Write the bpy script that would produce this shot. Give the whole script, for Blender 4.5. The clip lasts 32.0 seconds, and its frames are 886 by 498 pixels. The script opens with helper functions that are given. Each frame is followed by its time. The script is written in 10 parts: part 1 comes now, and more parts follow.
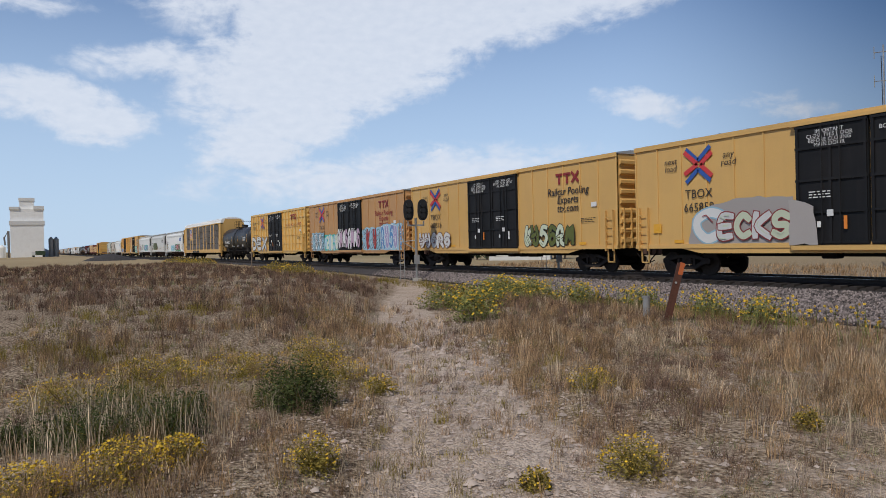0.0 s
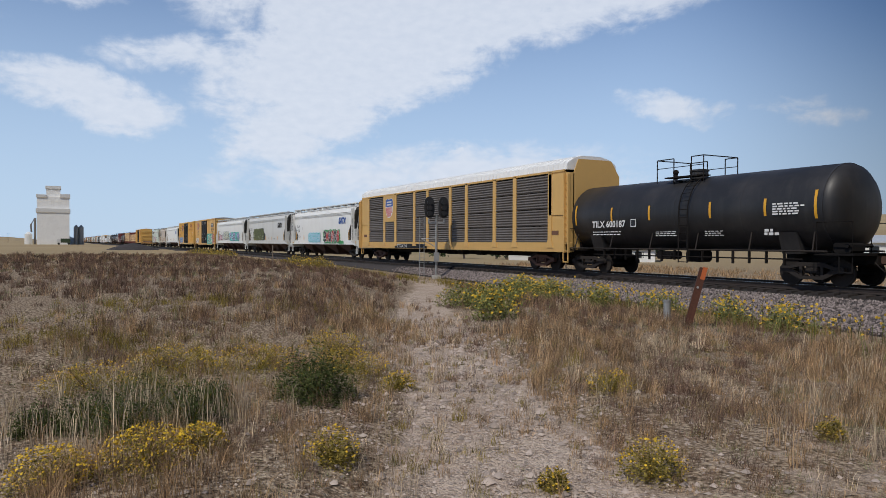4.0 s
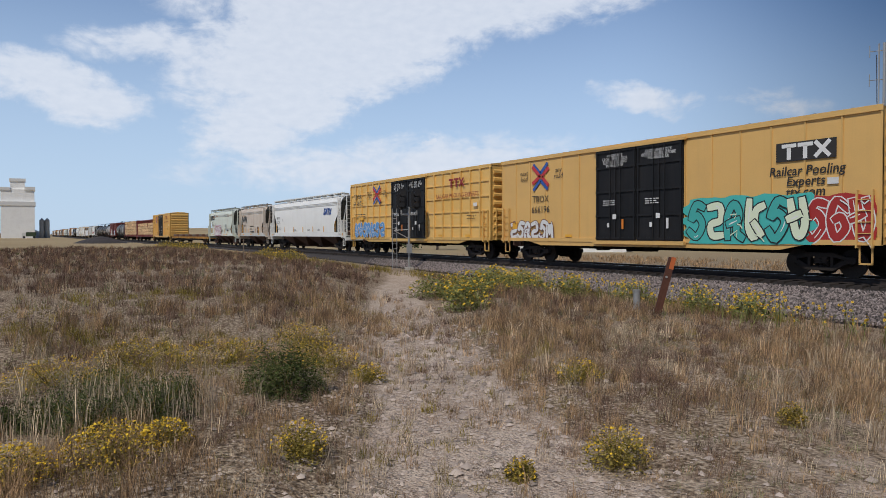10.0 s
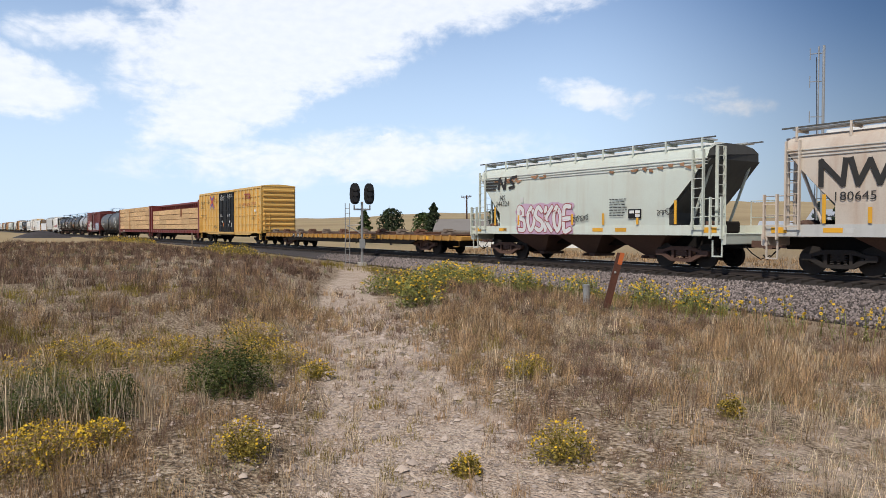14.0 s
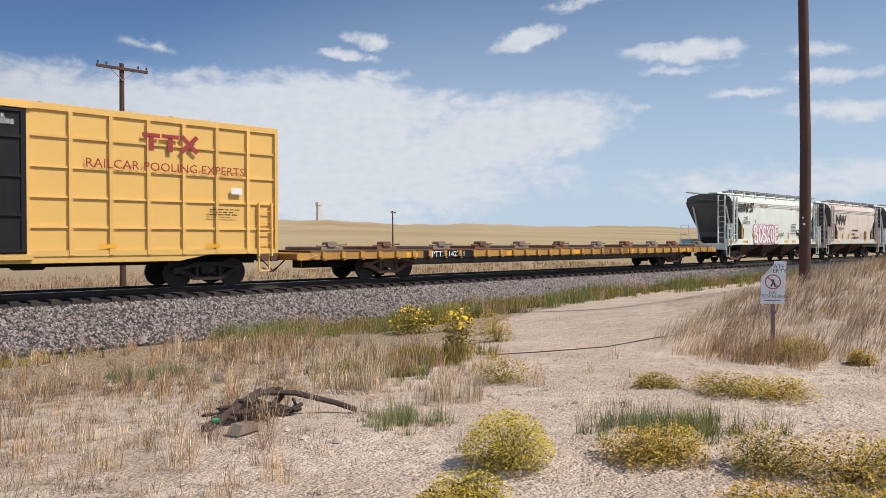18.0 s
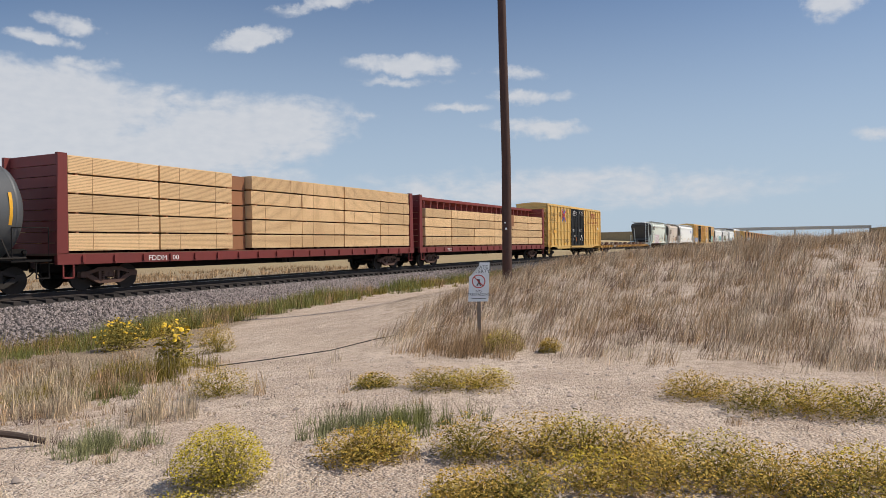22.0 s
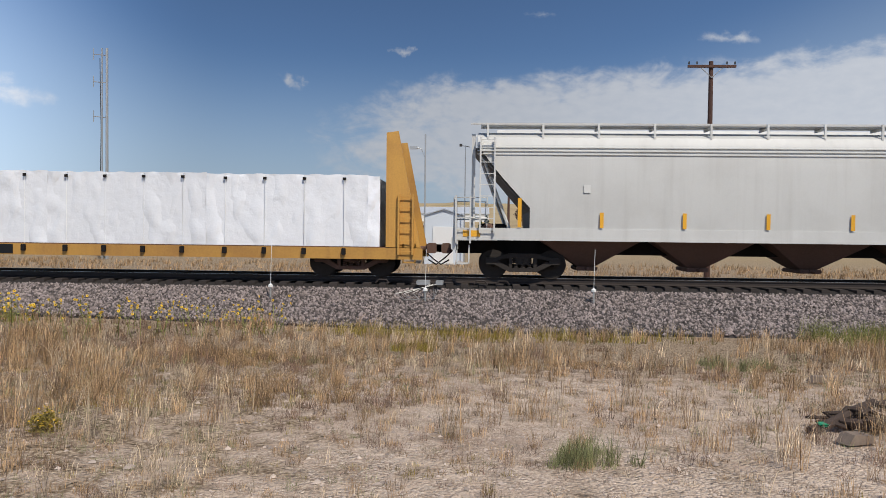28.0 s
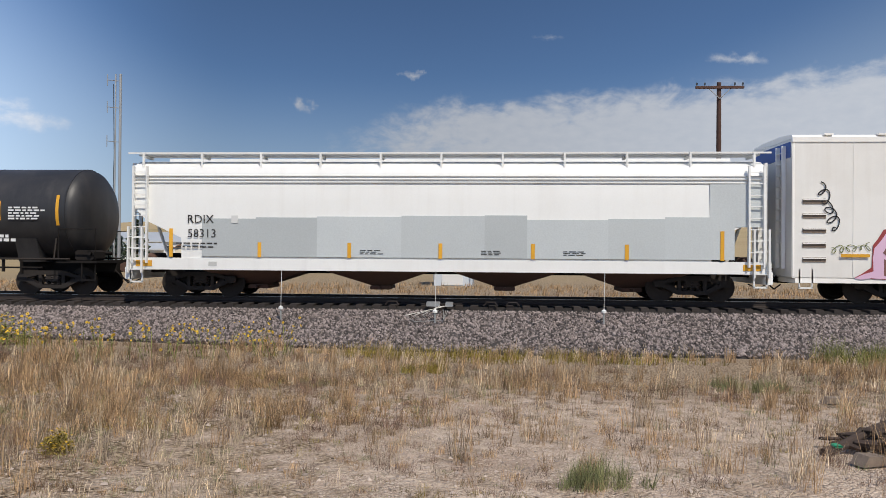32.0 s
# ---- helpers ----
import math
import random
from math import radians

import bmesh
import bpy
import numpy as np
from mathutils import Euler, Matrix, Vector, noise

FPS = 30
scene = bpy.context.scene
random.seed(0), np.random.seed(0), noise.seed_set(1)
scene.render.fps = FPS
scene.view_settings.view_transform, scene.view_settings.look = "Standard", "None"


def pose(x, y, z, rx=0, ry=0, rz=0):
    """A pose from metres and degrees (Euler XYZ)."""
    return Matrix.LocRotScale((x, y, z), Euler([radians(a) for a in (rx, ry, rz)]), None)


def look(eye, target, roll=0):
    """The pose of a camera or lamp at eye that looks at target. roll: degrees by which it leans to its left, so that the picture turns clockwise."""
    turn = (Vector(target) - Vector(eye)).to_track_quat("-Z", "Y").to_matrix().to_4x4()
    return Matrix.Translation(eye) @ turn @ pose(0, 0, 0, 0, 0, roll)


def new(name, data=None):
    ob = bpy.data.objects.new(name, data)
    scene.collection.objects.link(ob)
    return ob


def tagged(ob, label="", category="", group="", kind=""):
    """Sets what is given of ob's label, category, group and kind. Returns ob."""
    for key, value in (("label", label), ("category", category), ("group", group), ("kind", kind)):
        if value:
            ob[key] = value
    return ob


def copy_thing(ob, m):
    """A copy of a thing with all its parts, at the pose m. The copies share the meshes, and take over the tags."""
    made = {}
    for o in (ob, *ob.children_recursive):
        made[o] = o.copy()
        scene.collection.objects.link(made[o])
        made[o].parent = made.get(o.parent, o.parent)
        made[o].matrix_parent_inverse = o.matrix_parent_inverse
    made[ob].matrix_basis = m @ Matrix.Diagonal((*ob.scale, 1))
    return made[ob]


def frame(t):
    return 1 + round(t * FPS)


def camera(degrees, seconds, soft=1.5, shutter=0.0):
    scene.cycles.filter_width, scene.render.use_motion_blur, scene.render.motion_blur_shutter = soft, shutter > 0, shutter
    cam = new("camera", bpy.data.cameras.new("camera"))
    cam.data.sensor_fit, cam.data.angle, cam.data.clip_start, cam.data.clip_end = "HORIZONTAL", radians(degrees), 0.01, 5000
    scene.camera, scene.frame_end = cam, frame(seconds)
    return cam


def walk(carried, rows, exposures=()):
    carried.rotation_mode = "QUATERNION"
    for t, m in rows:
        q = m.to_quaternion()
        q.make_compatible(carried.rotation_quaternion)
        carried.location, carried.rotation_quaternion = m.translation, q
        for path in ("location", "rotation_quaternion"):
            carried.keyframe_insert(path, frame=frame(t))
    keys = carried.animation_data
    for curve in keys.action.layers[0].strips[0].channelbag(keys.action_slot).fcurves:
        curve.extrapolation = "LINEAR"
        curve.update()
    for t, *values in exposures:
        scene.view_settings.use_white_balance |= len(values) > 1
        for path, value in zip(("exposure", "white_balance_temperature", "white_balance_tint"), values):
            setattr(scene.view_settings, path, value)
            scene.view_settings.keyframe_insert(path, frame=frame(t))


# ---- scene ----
cam = camera(63.78, 32.0, soft=0.85)
PATH = [
    (0, pose(0.005, -0.012, 1.644, 89.61, 1.31, 60.31)),
    (0.5, pose(0.010, -0.010, 1.646, 89.56, 1.03, 62.35)),
    (1, pose(-0.007, -0.009, 1.644, 89.54, 1.08, 62.94)),
    (1.5, pose(0.002, -0.009, 1.651, 89.41, 0.94, 63.04)),
    (2, pose(-0.007, -0.015, 1.648, 89.50, 0.39, 62.73)),
    (2.5, pose(-0.001, -0.020, 1.637, 89.81, -0.05, 62.68)),
    (3, pose(-0.004, -0.036, 1.635, 89.69, -0.34, 62.02)),
    (3.5, pose(-0.004, -0.052, 1.641, 89.52, -0.24, 62.04)),
    (5.5, pose(-0.017, -0.022, 1.639, 89.44, -0.01, 60.86)),
    (6, pose(-0.014, -0.015, 1.638, 89.48, 0.21, 60.86)),
    (6.5, pose(-0.006, -0.011, 1.638, 89.32, 0.41, 61.13)),
    (7, pose(0.013, -0.004, 1.655, 89.37, 0.48, 60.48)),
    (7.5, pose(-0.005, 0.003, 1.648, 89.57, 0.34, 60.15)),
    (8, pose(0.005, 0.008, 1.641, 89.34, 0.51, 60.39)),
    (8.5, pose(0.007, 0.011, 1.649, 89.17, 0.46, 60.68)),
    (9, pose(0.018, -0.001, 1.645, 88.92, 0.41, 59.82)),
    (9.5, pose(0.018, -0.002, 1.652, 88.82, 0.22, 59.87)),
    (10, pose(0.015, 0.001, 1.647, 88.77, 0.12, 59.75)),
    (10.5, pose(0.019, -0.003, 1.646, 88.92, 0.16, 59.66)),
    (11, pose(0.015, -0.005, 1.653, 88.75, 0.12, 59.54)),
    (11.5, pose(0.016, -0.002, 1.644, 88.75, 0.42, 59.77)),
    (12, pose(0.018, -0.009, 1.649, 88.74, 0.32, 59.53)),
    (12.5, pose(0.028, -0.015, 1.645, 88.83, -0.05, 59.25)),
    (13, pose(0.034, -0.007, 1.641, 88.75, -0.00, 59.03)),
    (13.5, pose(0.038, 0.004, 1.637, 88.07, 0.22, 59.06)),
    (14, pose(0.027, 0.065, 1.647, 88.39, -0.05, 56.08)),
    (14.5, pose(-0.011, 0.143, 1.649, 88.52, 0.62, 50.91)),
    (16.5, pose(-0.082, 0.141, 1.622, 88.14, 0.69, -4.28)),
    (17, pose(-0.076, 0.076, 1.654, 88.89, 0.30, -18.98)),
    (17.5, pose(-0.000, 0.086, 1.662, 89.45, 0.06, -31.13)),
    (18, pose(0.075, 0.109, 1.650, 89.41, 0.11, -41.58)),
    (18.5, pose(0.115, 0.085, 1.652, 89.48, 0.24, -49.31)),
    (19, pose(0.149, 0.077, 1.640, 89.26, 0.28, -56.58)),
    (19.5, pose(0.166, 0.050, 1.652, 89.62, -0.08, -60.61)),
    (20, pose(0.173, 0.055, 1.653, 89.66, 0.32, -64.29)),
    (20.5, pose(0.165, 0.063, 1.650, 89.73, 0.05, -64.27)),
    (21, pose(0.171, 0.045, 1.657, 89.95, 0.74, -63.89)),
    (21.5, pose(0.168, 0.056, 1.649, 89.76, 0.78, -63.26)),
    (22, pose(0.164, 0.040, 1.654, 89.63, 0.74, -63.15)),
    (22.5, pose(0.162, 0.054, 1.645, 89.37, 0.63, -62.91)),
    (23, pose(0.178, 0.054, 1.644, 89.03, 0.59, -62.66)),
    (23.5, pose(0.174, 0.053, 1.647, 88.93, 0.56, -62.11)),
    (24, pose(0.173, 0.047, 1.645, 88.93, 0.77, -61.70)),
    (24.5, pose(0.161, 0.057, 1.639, 88.73, 0.81, -61.28)),
    (25, pose(0.165, 0.076, 1.639, 88.69, 0.99, -59.22)),
    (25.5, pose(0.095, 0.123, 1.628, 88.62, 0.78, -50.53)),
    (26, pose(-0.087, 0.105, 1.666, 87.62, 0.59, -30.61)),
    (26.5, pose(-0.240, 0.060, 1.668, 87.10, 0.45, -10.56)),
    (28.5, pose(-0.241, 0.012, 1.666, 89.20, -0.70, 2.79)),
    (29, pose(-0.238, 0.008, 1.663, 89.80, -1.00, 2.39)),
    (29.5, pose(-0.234, 0.017, 1.662, 89.69, -0.72, 2.23)),
    (30, pose(-0.239, 0.013, 1.661, 89.77, -0.78, 2.49)),
    (30.5, pose(-0.218, 0.013, 1.660, 89.81, -0.21, 3.24)),
    (31, pose(-0.230, -0.008, 1.668, 90.01, -0.15, 3.23)),
    (31.5, pose(-0.239, -0.011, 1.663, 90.23, -0.40, 3.03)),
    (32, pose(-0.238, -0.023, 1.665, 90.33, -0.41, 3.35)),
]
EXPOSURES = ((0.0, -0.82, 6050, 10), (3.5, -0.84, 6050, 10), (9.0, -0.84, 6050, 10), (12.0, -0.66, 6250, 10), (13.5, -0.45, 6350, 10), (14.5, -0.36, 6400, 10), (16.5, 0.08, 6400, 10), (19.0, -0.02, 6450, 10), (22.0, -0.15, 6500, 10), (24.0, 0.1, 6500, 10), (25.0, 0.2, 6500, 10), (26.5, 0.3, 6450, 10), (28.5, -0.36, 6300, 10), (32.0, -0.3, 6300, 10))
walk(cam, PATH, EXPOSURES)


# ---- daylight ----
SUN_ELEVATION, SUN_AZIMUTH = 52.0, 150.0   # degrees; azimuth clockwise from +y (seen from above)


def make_world():
    world = bpy.data.worlds.new("sky")
    scene.world = world
    world.use_nodes = True
    t = world.node_tree
    t.nodes.clear()
    link = t.links.new
    out = t.nodes.new("ShaderNodeOutputWorld")
    back = t.nodes.new("ShaderNodeBackground")
    sky = t.nodes.new("ShaderNodeTexSky")
    sky.sky_type, sky.sun_disc = "NISHITA", False
    sky.sun_elevation, sky.sun_rotation = radians(SUN_ELEVATION), radians(SUN_AZIMUTH)
    sky.altitude, sky.air_density, sky.dust_density, sky.ozone_density = 1500, 1.0, 0.6, 1.3
    coord = t.nodes.new("ShaderNodeTexCoord")
    split = t.nodes.new("ShaderNodeSeparateXYZ")
    link(coord.outputs["Generated"], split.inputs[0])

    def math_node(op, a, b=None):
        n = t.nodes.new("ShaderNodeMath")
        n.operation = op
        for i, v in enumerate((a, b)):
            if v is None:
                continue
            if isinstance(v, (int, float)):
                n.inputs[i].default_value = v
            else:
                link(v, n.inputs[i])
        return n.outputs[0]

    neg = math_node("MULTIPLY", split.outputs["X"], -1.0)
    azimuth = math_node("MULTIPLY", math_node("ARCTAN2", neg, split.outputs["Y"]), 57.2958)
    elevation = math_node("MULTIPLY", math_node("ARCSINE", split.outputs["Z"]), 57.2958)
    flat = t.nodes.new("ShaderNodeCombineXYZ")
    link(azimuth, flat.inputs[0])
    link(elevation, flat.inputs[1])
    # broken fair-weather cloud: soft banks and streaks, torn by two scales of noise
    # azimuth, elevation, half width, half height, tilt (degrees) and weight of each cloud
    banks = ((58, 20.5, 27, 6.2, -5, 1.7), (68, 14.6, 15, 5.4, -14, 1.7), (72, 10.0, 9.5, 3.6, -24, 1.35), (80, 14.0, 10, 1.8, -4, 0.95), (88.2, 10.3, 7.5, 2.5, 12, 1.25), (93, 17.0, 9, 1.0, 0, 0.7),
             (64, 5.6, 20, 2.7, -3, 0.95), (49, 5.0, 12, 1.6, 0, 0.6), (44.2, 10.2, 4.8, 1.5, 12, 1.0), (36.2, 9.9, 3.4, 0.9, 0, 0.65), (61, 7.3, 1.3, 0.4, 0, 1.1),
             (112, 15, 20, 5, 0, 0.9), (150, 20, 30, 8, 0, 0.8), (80, 25, 25, 4, 0, 0.9),
             (-20, 6.6, 35, 6.6, 1, 1.75), (-3, 9.4, 13, 3.0, 4, 1.3), (-30, 10.2, 19, 3.4, 1, 1.4), (-45, 8.2, 13, 3.6, -8, 1.35), (5.9, 14.2, 1.3, 0.45, 0, 0.95),
             (14.7, 11.6, 1.0, 0.8, 20, 0.75), (33.5, 8.9, 3.2, 1.0, 0, 0.7), (-5, 16.6, 1.2, 0.35, 0, 0.5), (-19, 14.4, 2.6, 0.5, 6, 0.6), (-33.5, 14.4, 3.0, 0.6, 4, 0.95), (-37, 12.9, 2.4, 0.7, 0, 0.8),
             (-48.3, 15.7, 3.4, 1.0, -16, 1.1), (-35.8, 15.6, 3.0, 0.8, 4, 0.9), (-54, 18.6, 5, 0.7, -12, 0.85), (-60.6, 14.2, 6.0, 1.0, 2, 1.05), (-60, 12.9, 5.0, 0.5, 2, 0.7), (-69.5, 13.4, 3.6, 0.7, 0, 0.75), (-70.5, 11.5, 4.4, 0.7, 3, 0.85),
             (-71.0, 9.1, 4.6, 0.9, 3, 1.0), (-64, 10.9, 4.0, 0.5, 0, 0.75), (-57.0, 10.3, 2.0, 0.6, 0, 0.8), (-92.6, 17.2, 3.2, 2.2, -35, 1.15), (-96.5, 7.2, 4.0, 0.6, 0, 0.85),
             (-72, 4.2, 24, 2.2, 0, 0.8), (-130, 14, 25, 6, 0, 0.8))
    # the outlines wander with the wind
    torn = t.nodes.new("ShaderNodeTexNoise")
    torn.inputs["Scale"].default_value, torn.inputs["Detail"].default_value, torn.inputs["Roughness"].default_value = 0.42, 5.0, 0.6
    link(flat.outputs[0], torn.inputs["Vector"])
    centred = t.nodes.new("ShaderNodeVectorMath")
    centred.operation = "SUBTRACT"
    link(torn.outputs["Color"], centred.inputs[0])
    centred.inputs[1].default_value = (0.5, 0.5, 0.5)
    swing = t.nodes.new("ShaderNodeVectorMath")
    swing.operation = "MULTIPLY_ADD"
    link(centred.outputs[0], swing.inputs[0])
    swing.inputs[1].default_value = (4.4, 1.8, 0.0)
    link(flat.outputs[0], swing.inputs[2])
    total = None
    for az, el, wide, high, tilt, weight in banks:
        m = t.nodes.new("ShaderNodeMapping")
        m.vector_type = "TEXTURE"
        m.inputs["Location"].default_value, m.inputs["Rotation"].default_value, m.inputs["Scale"].default_value = (az, el, 0), (0, 0, radians(tilt)), (wide, high, 1)
        link(swing.outputs[0], m.inputs["Vector"])
        g = t.nodes.new("ShaderNodeTexGradient")
        g.gradient_type = "SPHERICAL"
        link(m.outputs[0], g.inputs[0])
        v = math_node("MULTIPLY", math_node("POWER", g.outputs["Fac"], 0.6), weight)
        total = v if total is None else math_node("MAXIMUM", total, v)
    squash = t.nodes.new("ShaderNodeMapping")
    squash.inputs["Scale"].default_value = (0.24, 0.46, 1)
    link(flat.outputs[0], squash.inputs["Vector"])
    n1 = t.nodes.new("ShaderNodeTexNoise")
    n1.inputs["Scale"].default_value, n1.inputs["Detail"].default_value, n1.inputs["Roughness"].default_value = 1.0, 9.0, 0.62
    n1.inputs["Distortion"].default_value = 0.5
    link(squash.outputs[0], n1.inputs["Vector"])
    n2 = t.nodes.new("ShaderNodeTexNoise")
    n2.inputs["Scale"].default_value, n2.inputs["Detail"].default_value = 4.0, 6.0
    link(squash.outputs[0], n2.inputs["Vector"])
    grain = math_node("ADD", math_node("MULTIPLY", math_node("SUBTRACT", n1.outputs["Fac"], 0.5), 1.7), math_node("MULTIPLY", math_node("SUBTRACT", n2.outputs["Fac"], 0.5), 0.5))
    ramp = t.nodes.new("ShaderNodeMapRange")
    ramp.interpolation_type = "SMOOTHSTEP"
    ramp.inputs["From Min"].default_value, ramp.inputs["From Max"].default_value = 0.12, 0.92
    ramp.inputs["To Max"].default_value = 0.88
    link(math_node("ADD", total, grain), ramp.inputs["Value"])
    cover = t.nodes.new("ShaderNodeMapRange")
    cover.interpolation_type = "SMOOTHSTEP"
    cover.inputs["From Min"].default_value, cover.inputs["From Max"].default_value = 0.0, 0.6
    link(total, cover.inputs["Value"])
    mask = math_node("MULTIPLY", ramp.outputs[0], cover.outputs[0])
    # haze is deep towards the grain elevator, shallow across the track
    side = t.nodes.new("ShaderNodeMapRange")
    side.interpolation_type = "SMOOTHSTEP"
    side.inputs["From Min"].default_value, side.inputs["From Max"].default_value = 18.0, 46.0
    side.inputs["To Min"].default_value, side.inputs["To Max"].default_value = 14.5, 28.0
    link(azimuth, side.inputs["Value"])
    east = t.nodes.new("ShaderNodeMapRange")
    east.interpolation_type = "SMOOTHSTEP"
    east.inputs["From Min"].default_value, east.inputs["From Max"].default_value, east.inputs["To Max"].default_value = -8.0, -45.0, 12.0
    link(azimuth, east.inputs["Value"])
    top = math_node("ADD", side.outputs[0], east.outputs[0])
    haze = t.nodes.new("ShaderNodeMapRange")
    haze.interpolation_type = "SMOOTHSTEP"
    haze.inputs["From Max"].default_value, haze.inputs["To Max"].default_value = -1.0, 0.92
    link(top, haze.inputs["From Min"])
    link(elevation, haze.inputs["Value"])
    deep = t.nodes.new("ShaderNodeMix")
    deep.data_type, deep.blend_type = "RGBA", "MULTIPLY"
    deep.inputs["Factor"].default_value, deep.inputs["B"].default_value = 1.0, (0.8, 0.95, 1.12, 1)
    link(sky.outputs[0], deep.inputs["A"])
    hazy = t.nodes.new("ShaderNodeMix")
    hazy.data_type = "RGBA"
    hazy.inputs["B"].default_value = (5.9, 7.2, 8.6, 1)
    link(haze.outputs[0], hazy.inputs["Factor"])
    link(deep.outputs["Result"], hazy.inputs["A"])
    shade = t.nodes.new("ShaderNodeMix")
    shade.data_type = "RGBA"
    shade.inputs["A"].default_value, shade.inputs["B"].default_value = (7.2, 7.6, 8.3, 1), (8.9, 9.0, 9.3, 1)
    link(n2.outputs["Fac"], shade.inputs["Factor"])
    def by_side(a, b, low, high):
        r = t.nodes.new("ShaderNodeMapRange")
        r.interpolation_type = "SMOOTHSTEP"
        r.inputs["From Min"].default_value, r.inputs["From Max"].default_value = a, b
        r.inputs["To Min"].default_value, r.inputs["To Max"].default_value = low, high
        link(azimuth, r.inputs["Value"])
        return r.outputs[0]

    lit = math_node("ADD", by_side(-30.0, 8.0, 0.86, 0.68), by_side(20.0, 48.0, 0.0, 0.92))
    mix = t.nodes.new("ShaderNodeMix")
    mix.data_type = "RGBA"
    link(mask, mix.inputs["Factor"])
    link(hazy.outputs["Result"], mix.inputs["A"])
    link(shade.outputs["Result"], mix.inputs["B"])
    link(mix.outputs["Result"], back.inputs["Color"])
    link(math_node("MULTIPLY", lit, 0.1), back.inputs["Strength"])
    link(back.outputs[0], out.inputs["Surface"])


make_world()
sun = new("sun", bpy.data.lights.new("sun", "SUN"))
sun.data.energy, sun.data.angle, sun.data.color = 5.0, radians(0.53), (1.0, 0.91, 0.78)
_a, _e = radians(SUN_AZIMUTH), radians(SUN_ELEVATION)
sun.matrix_world = look((math.sin(_a) * math.cos(_e) * 100, math.cos(_a) * math.cos(_e) * 100, math.sin(_e) * 100), (0, 0, 0))


# ---- materials ----
def surface(name, color, rough=0.6, metal=0.0, dirt=(0.12, 0.09, 0.07), dirty=0.35, streaks=0.0, grain=0.12, scale=1.0, bump=0.0, vary=0.05, spec=0.4, island=False):
    """Paint, wood, steel or stone: base colour with blotches, vertical streaks, fine grain and relief."""
    m = bpy.data.materials.new(name)
    m.use_nodes = True
    t = m.node_tree
    link = t.links.new
    b = t.nodes["Principled BSDF"]
    co = t.nodes.new("ShaderNodeTexCoord")

    def noise_at(sx, sy, sz, detail=5.0, rough_=0.6):
        mp = t.nodes.new("ShaderNodeMapping")
        mp.inputs["Scale"].default_value = (sx, sy, sz)
        link(co.outputs["Object"], mp.inputs["Vector"])
        n = t.nodes.new("ShaderNodeTexNoise")
        n.inputs["Scale"].default_value, n.inputs["Detail"].default_value, n.inputs["Roughness"].default_value = 1.0, detail, rough_
        link(mp.outputs[0], n.inputs["Vector"])
        return n.outputs["Fac"]

    def ranged(v, lo, hi, top):
        r = t.nodes.new("ShaderNodeMapRange")
        r.inputs["From Min"].default_value, r.inputs["From Max"].default_value, r.inputs["To Max"].default_value = lo, hi, top
        link(v, r.inputs["Value"])
        return r.outputs[0]

    def mixed(f, a, bb, mode="MIX"):
        x = t.nodes.new("ShaderNodeMix")
        x.data_type, x.blend_type = "RGBA", mode
        for s, v in (("Factor", f), ("A", a), ("B", bb)):
            if isinstance(v, (int, float)):
                x.inputs[s].default_value = v
            elif isinstance(v, tuple):
                x.inputs[s].default_value = (*v, 1)
            else:
                link(v, x.inputs[s])
        return x.outputs["Result"]

    c = mixed(ranged(noise_at(0.55 * scale, 0.55 * scale, 0.55 * scale), 0.45, 0.75, dirty), color, dirt)
    if streaks:
        c = mixed(ranged(noise_at(3.5 * scale, 3.5 * scale, 0.22 * scale, 4.0), 0.5, 0.78, streaks), c, dirt)
    if grain:
        g = ranged(noise_at(22 * scale, 22 * scale, 22 * scale, 3.0), 0.3, 0.7, 1.0)
        lo, hi = tuple(x * (1 - grain * 1.6) for x in color), tuple(min(1, x * (1 + grain)) for x in color)
        c = mixed(0.35, c, mixed(g, lo, hi))
    hs = t.nodes.new("ShaderNodeHueSaturation")
    if island:
        rnd = t.nodes.new("ShaderNodeNewGeometry").outputs["Random Per Island"]
    else:
        rnd = t.nodes.new("ShaderNodeObjectInfo").outputs["Random"]
    rr = t.nodes.new("ShaderNodeMapRange")
    rr.inputs["To Min"].default_value, rr.inputs["To Max"].default_value = 1 - vary * 2.2, 1 + vary * 2.2
    link(rnd, rr.inputs["Value"])
    link(rr.outputs[0], hs.inputs["Value"])
    link(c, hs.inputs["Color"])
    link(hs.outputs[0], b.inputs["Base Color"])
    b.inputs["Roughness"].default_value, b.inputs["Metallic"].default_value = rough, metal
    b.inputs["Specular IOR Level"].default_value = spec
    if bump:
        bp = t.nodes.new("ShaderNodeBump")
        bp.inputs["Strength"].default_value, bp.inputs["Distance"].default_value = 0.6, bump
        link(noise_at(9 * scale, 9 * scale, 9 * scale, 6.0), bp.inputs["Height"])
        link(bp.outputs[0], b.inputs["Normal"])
    return m


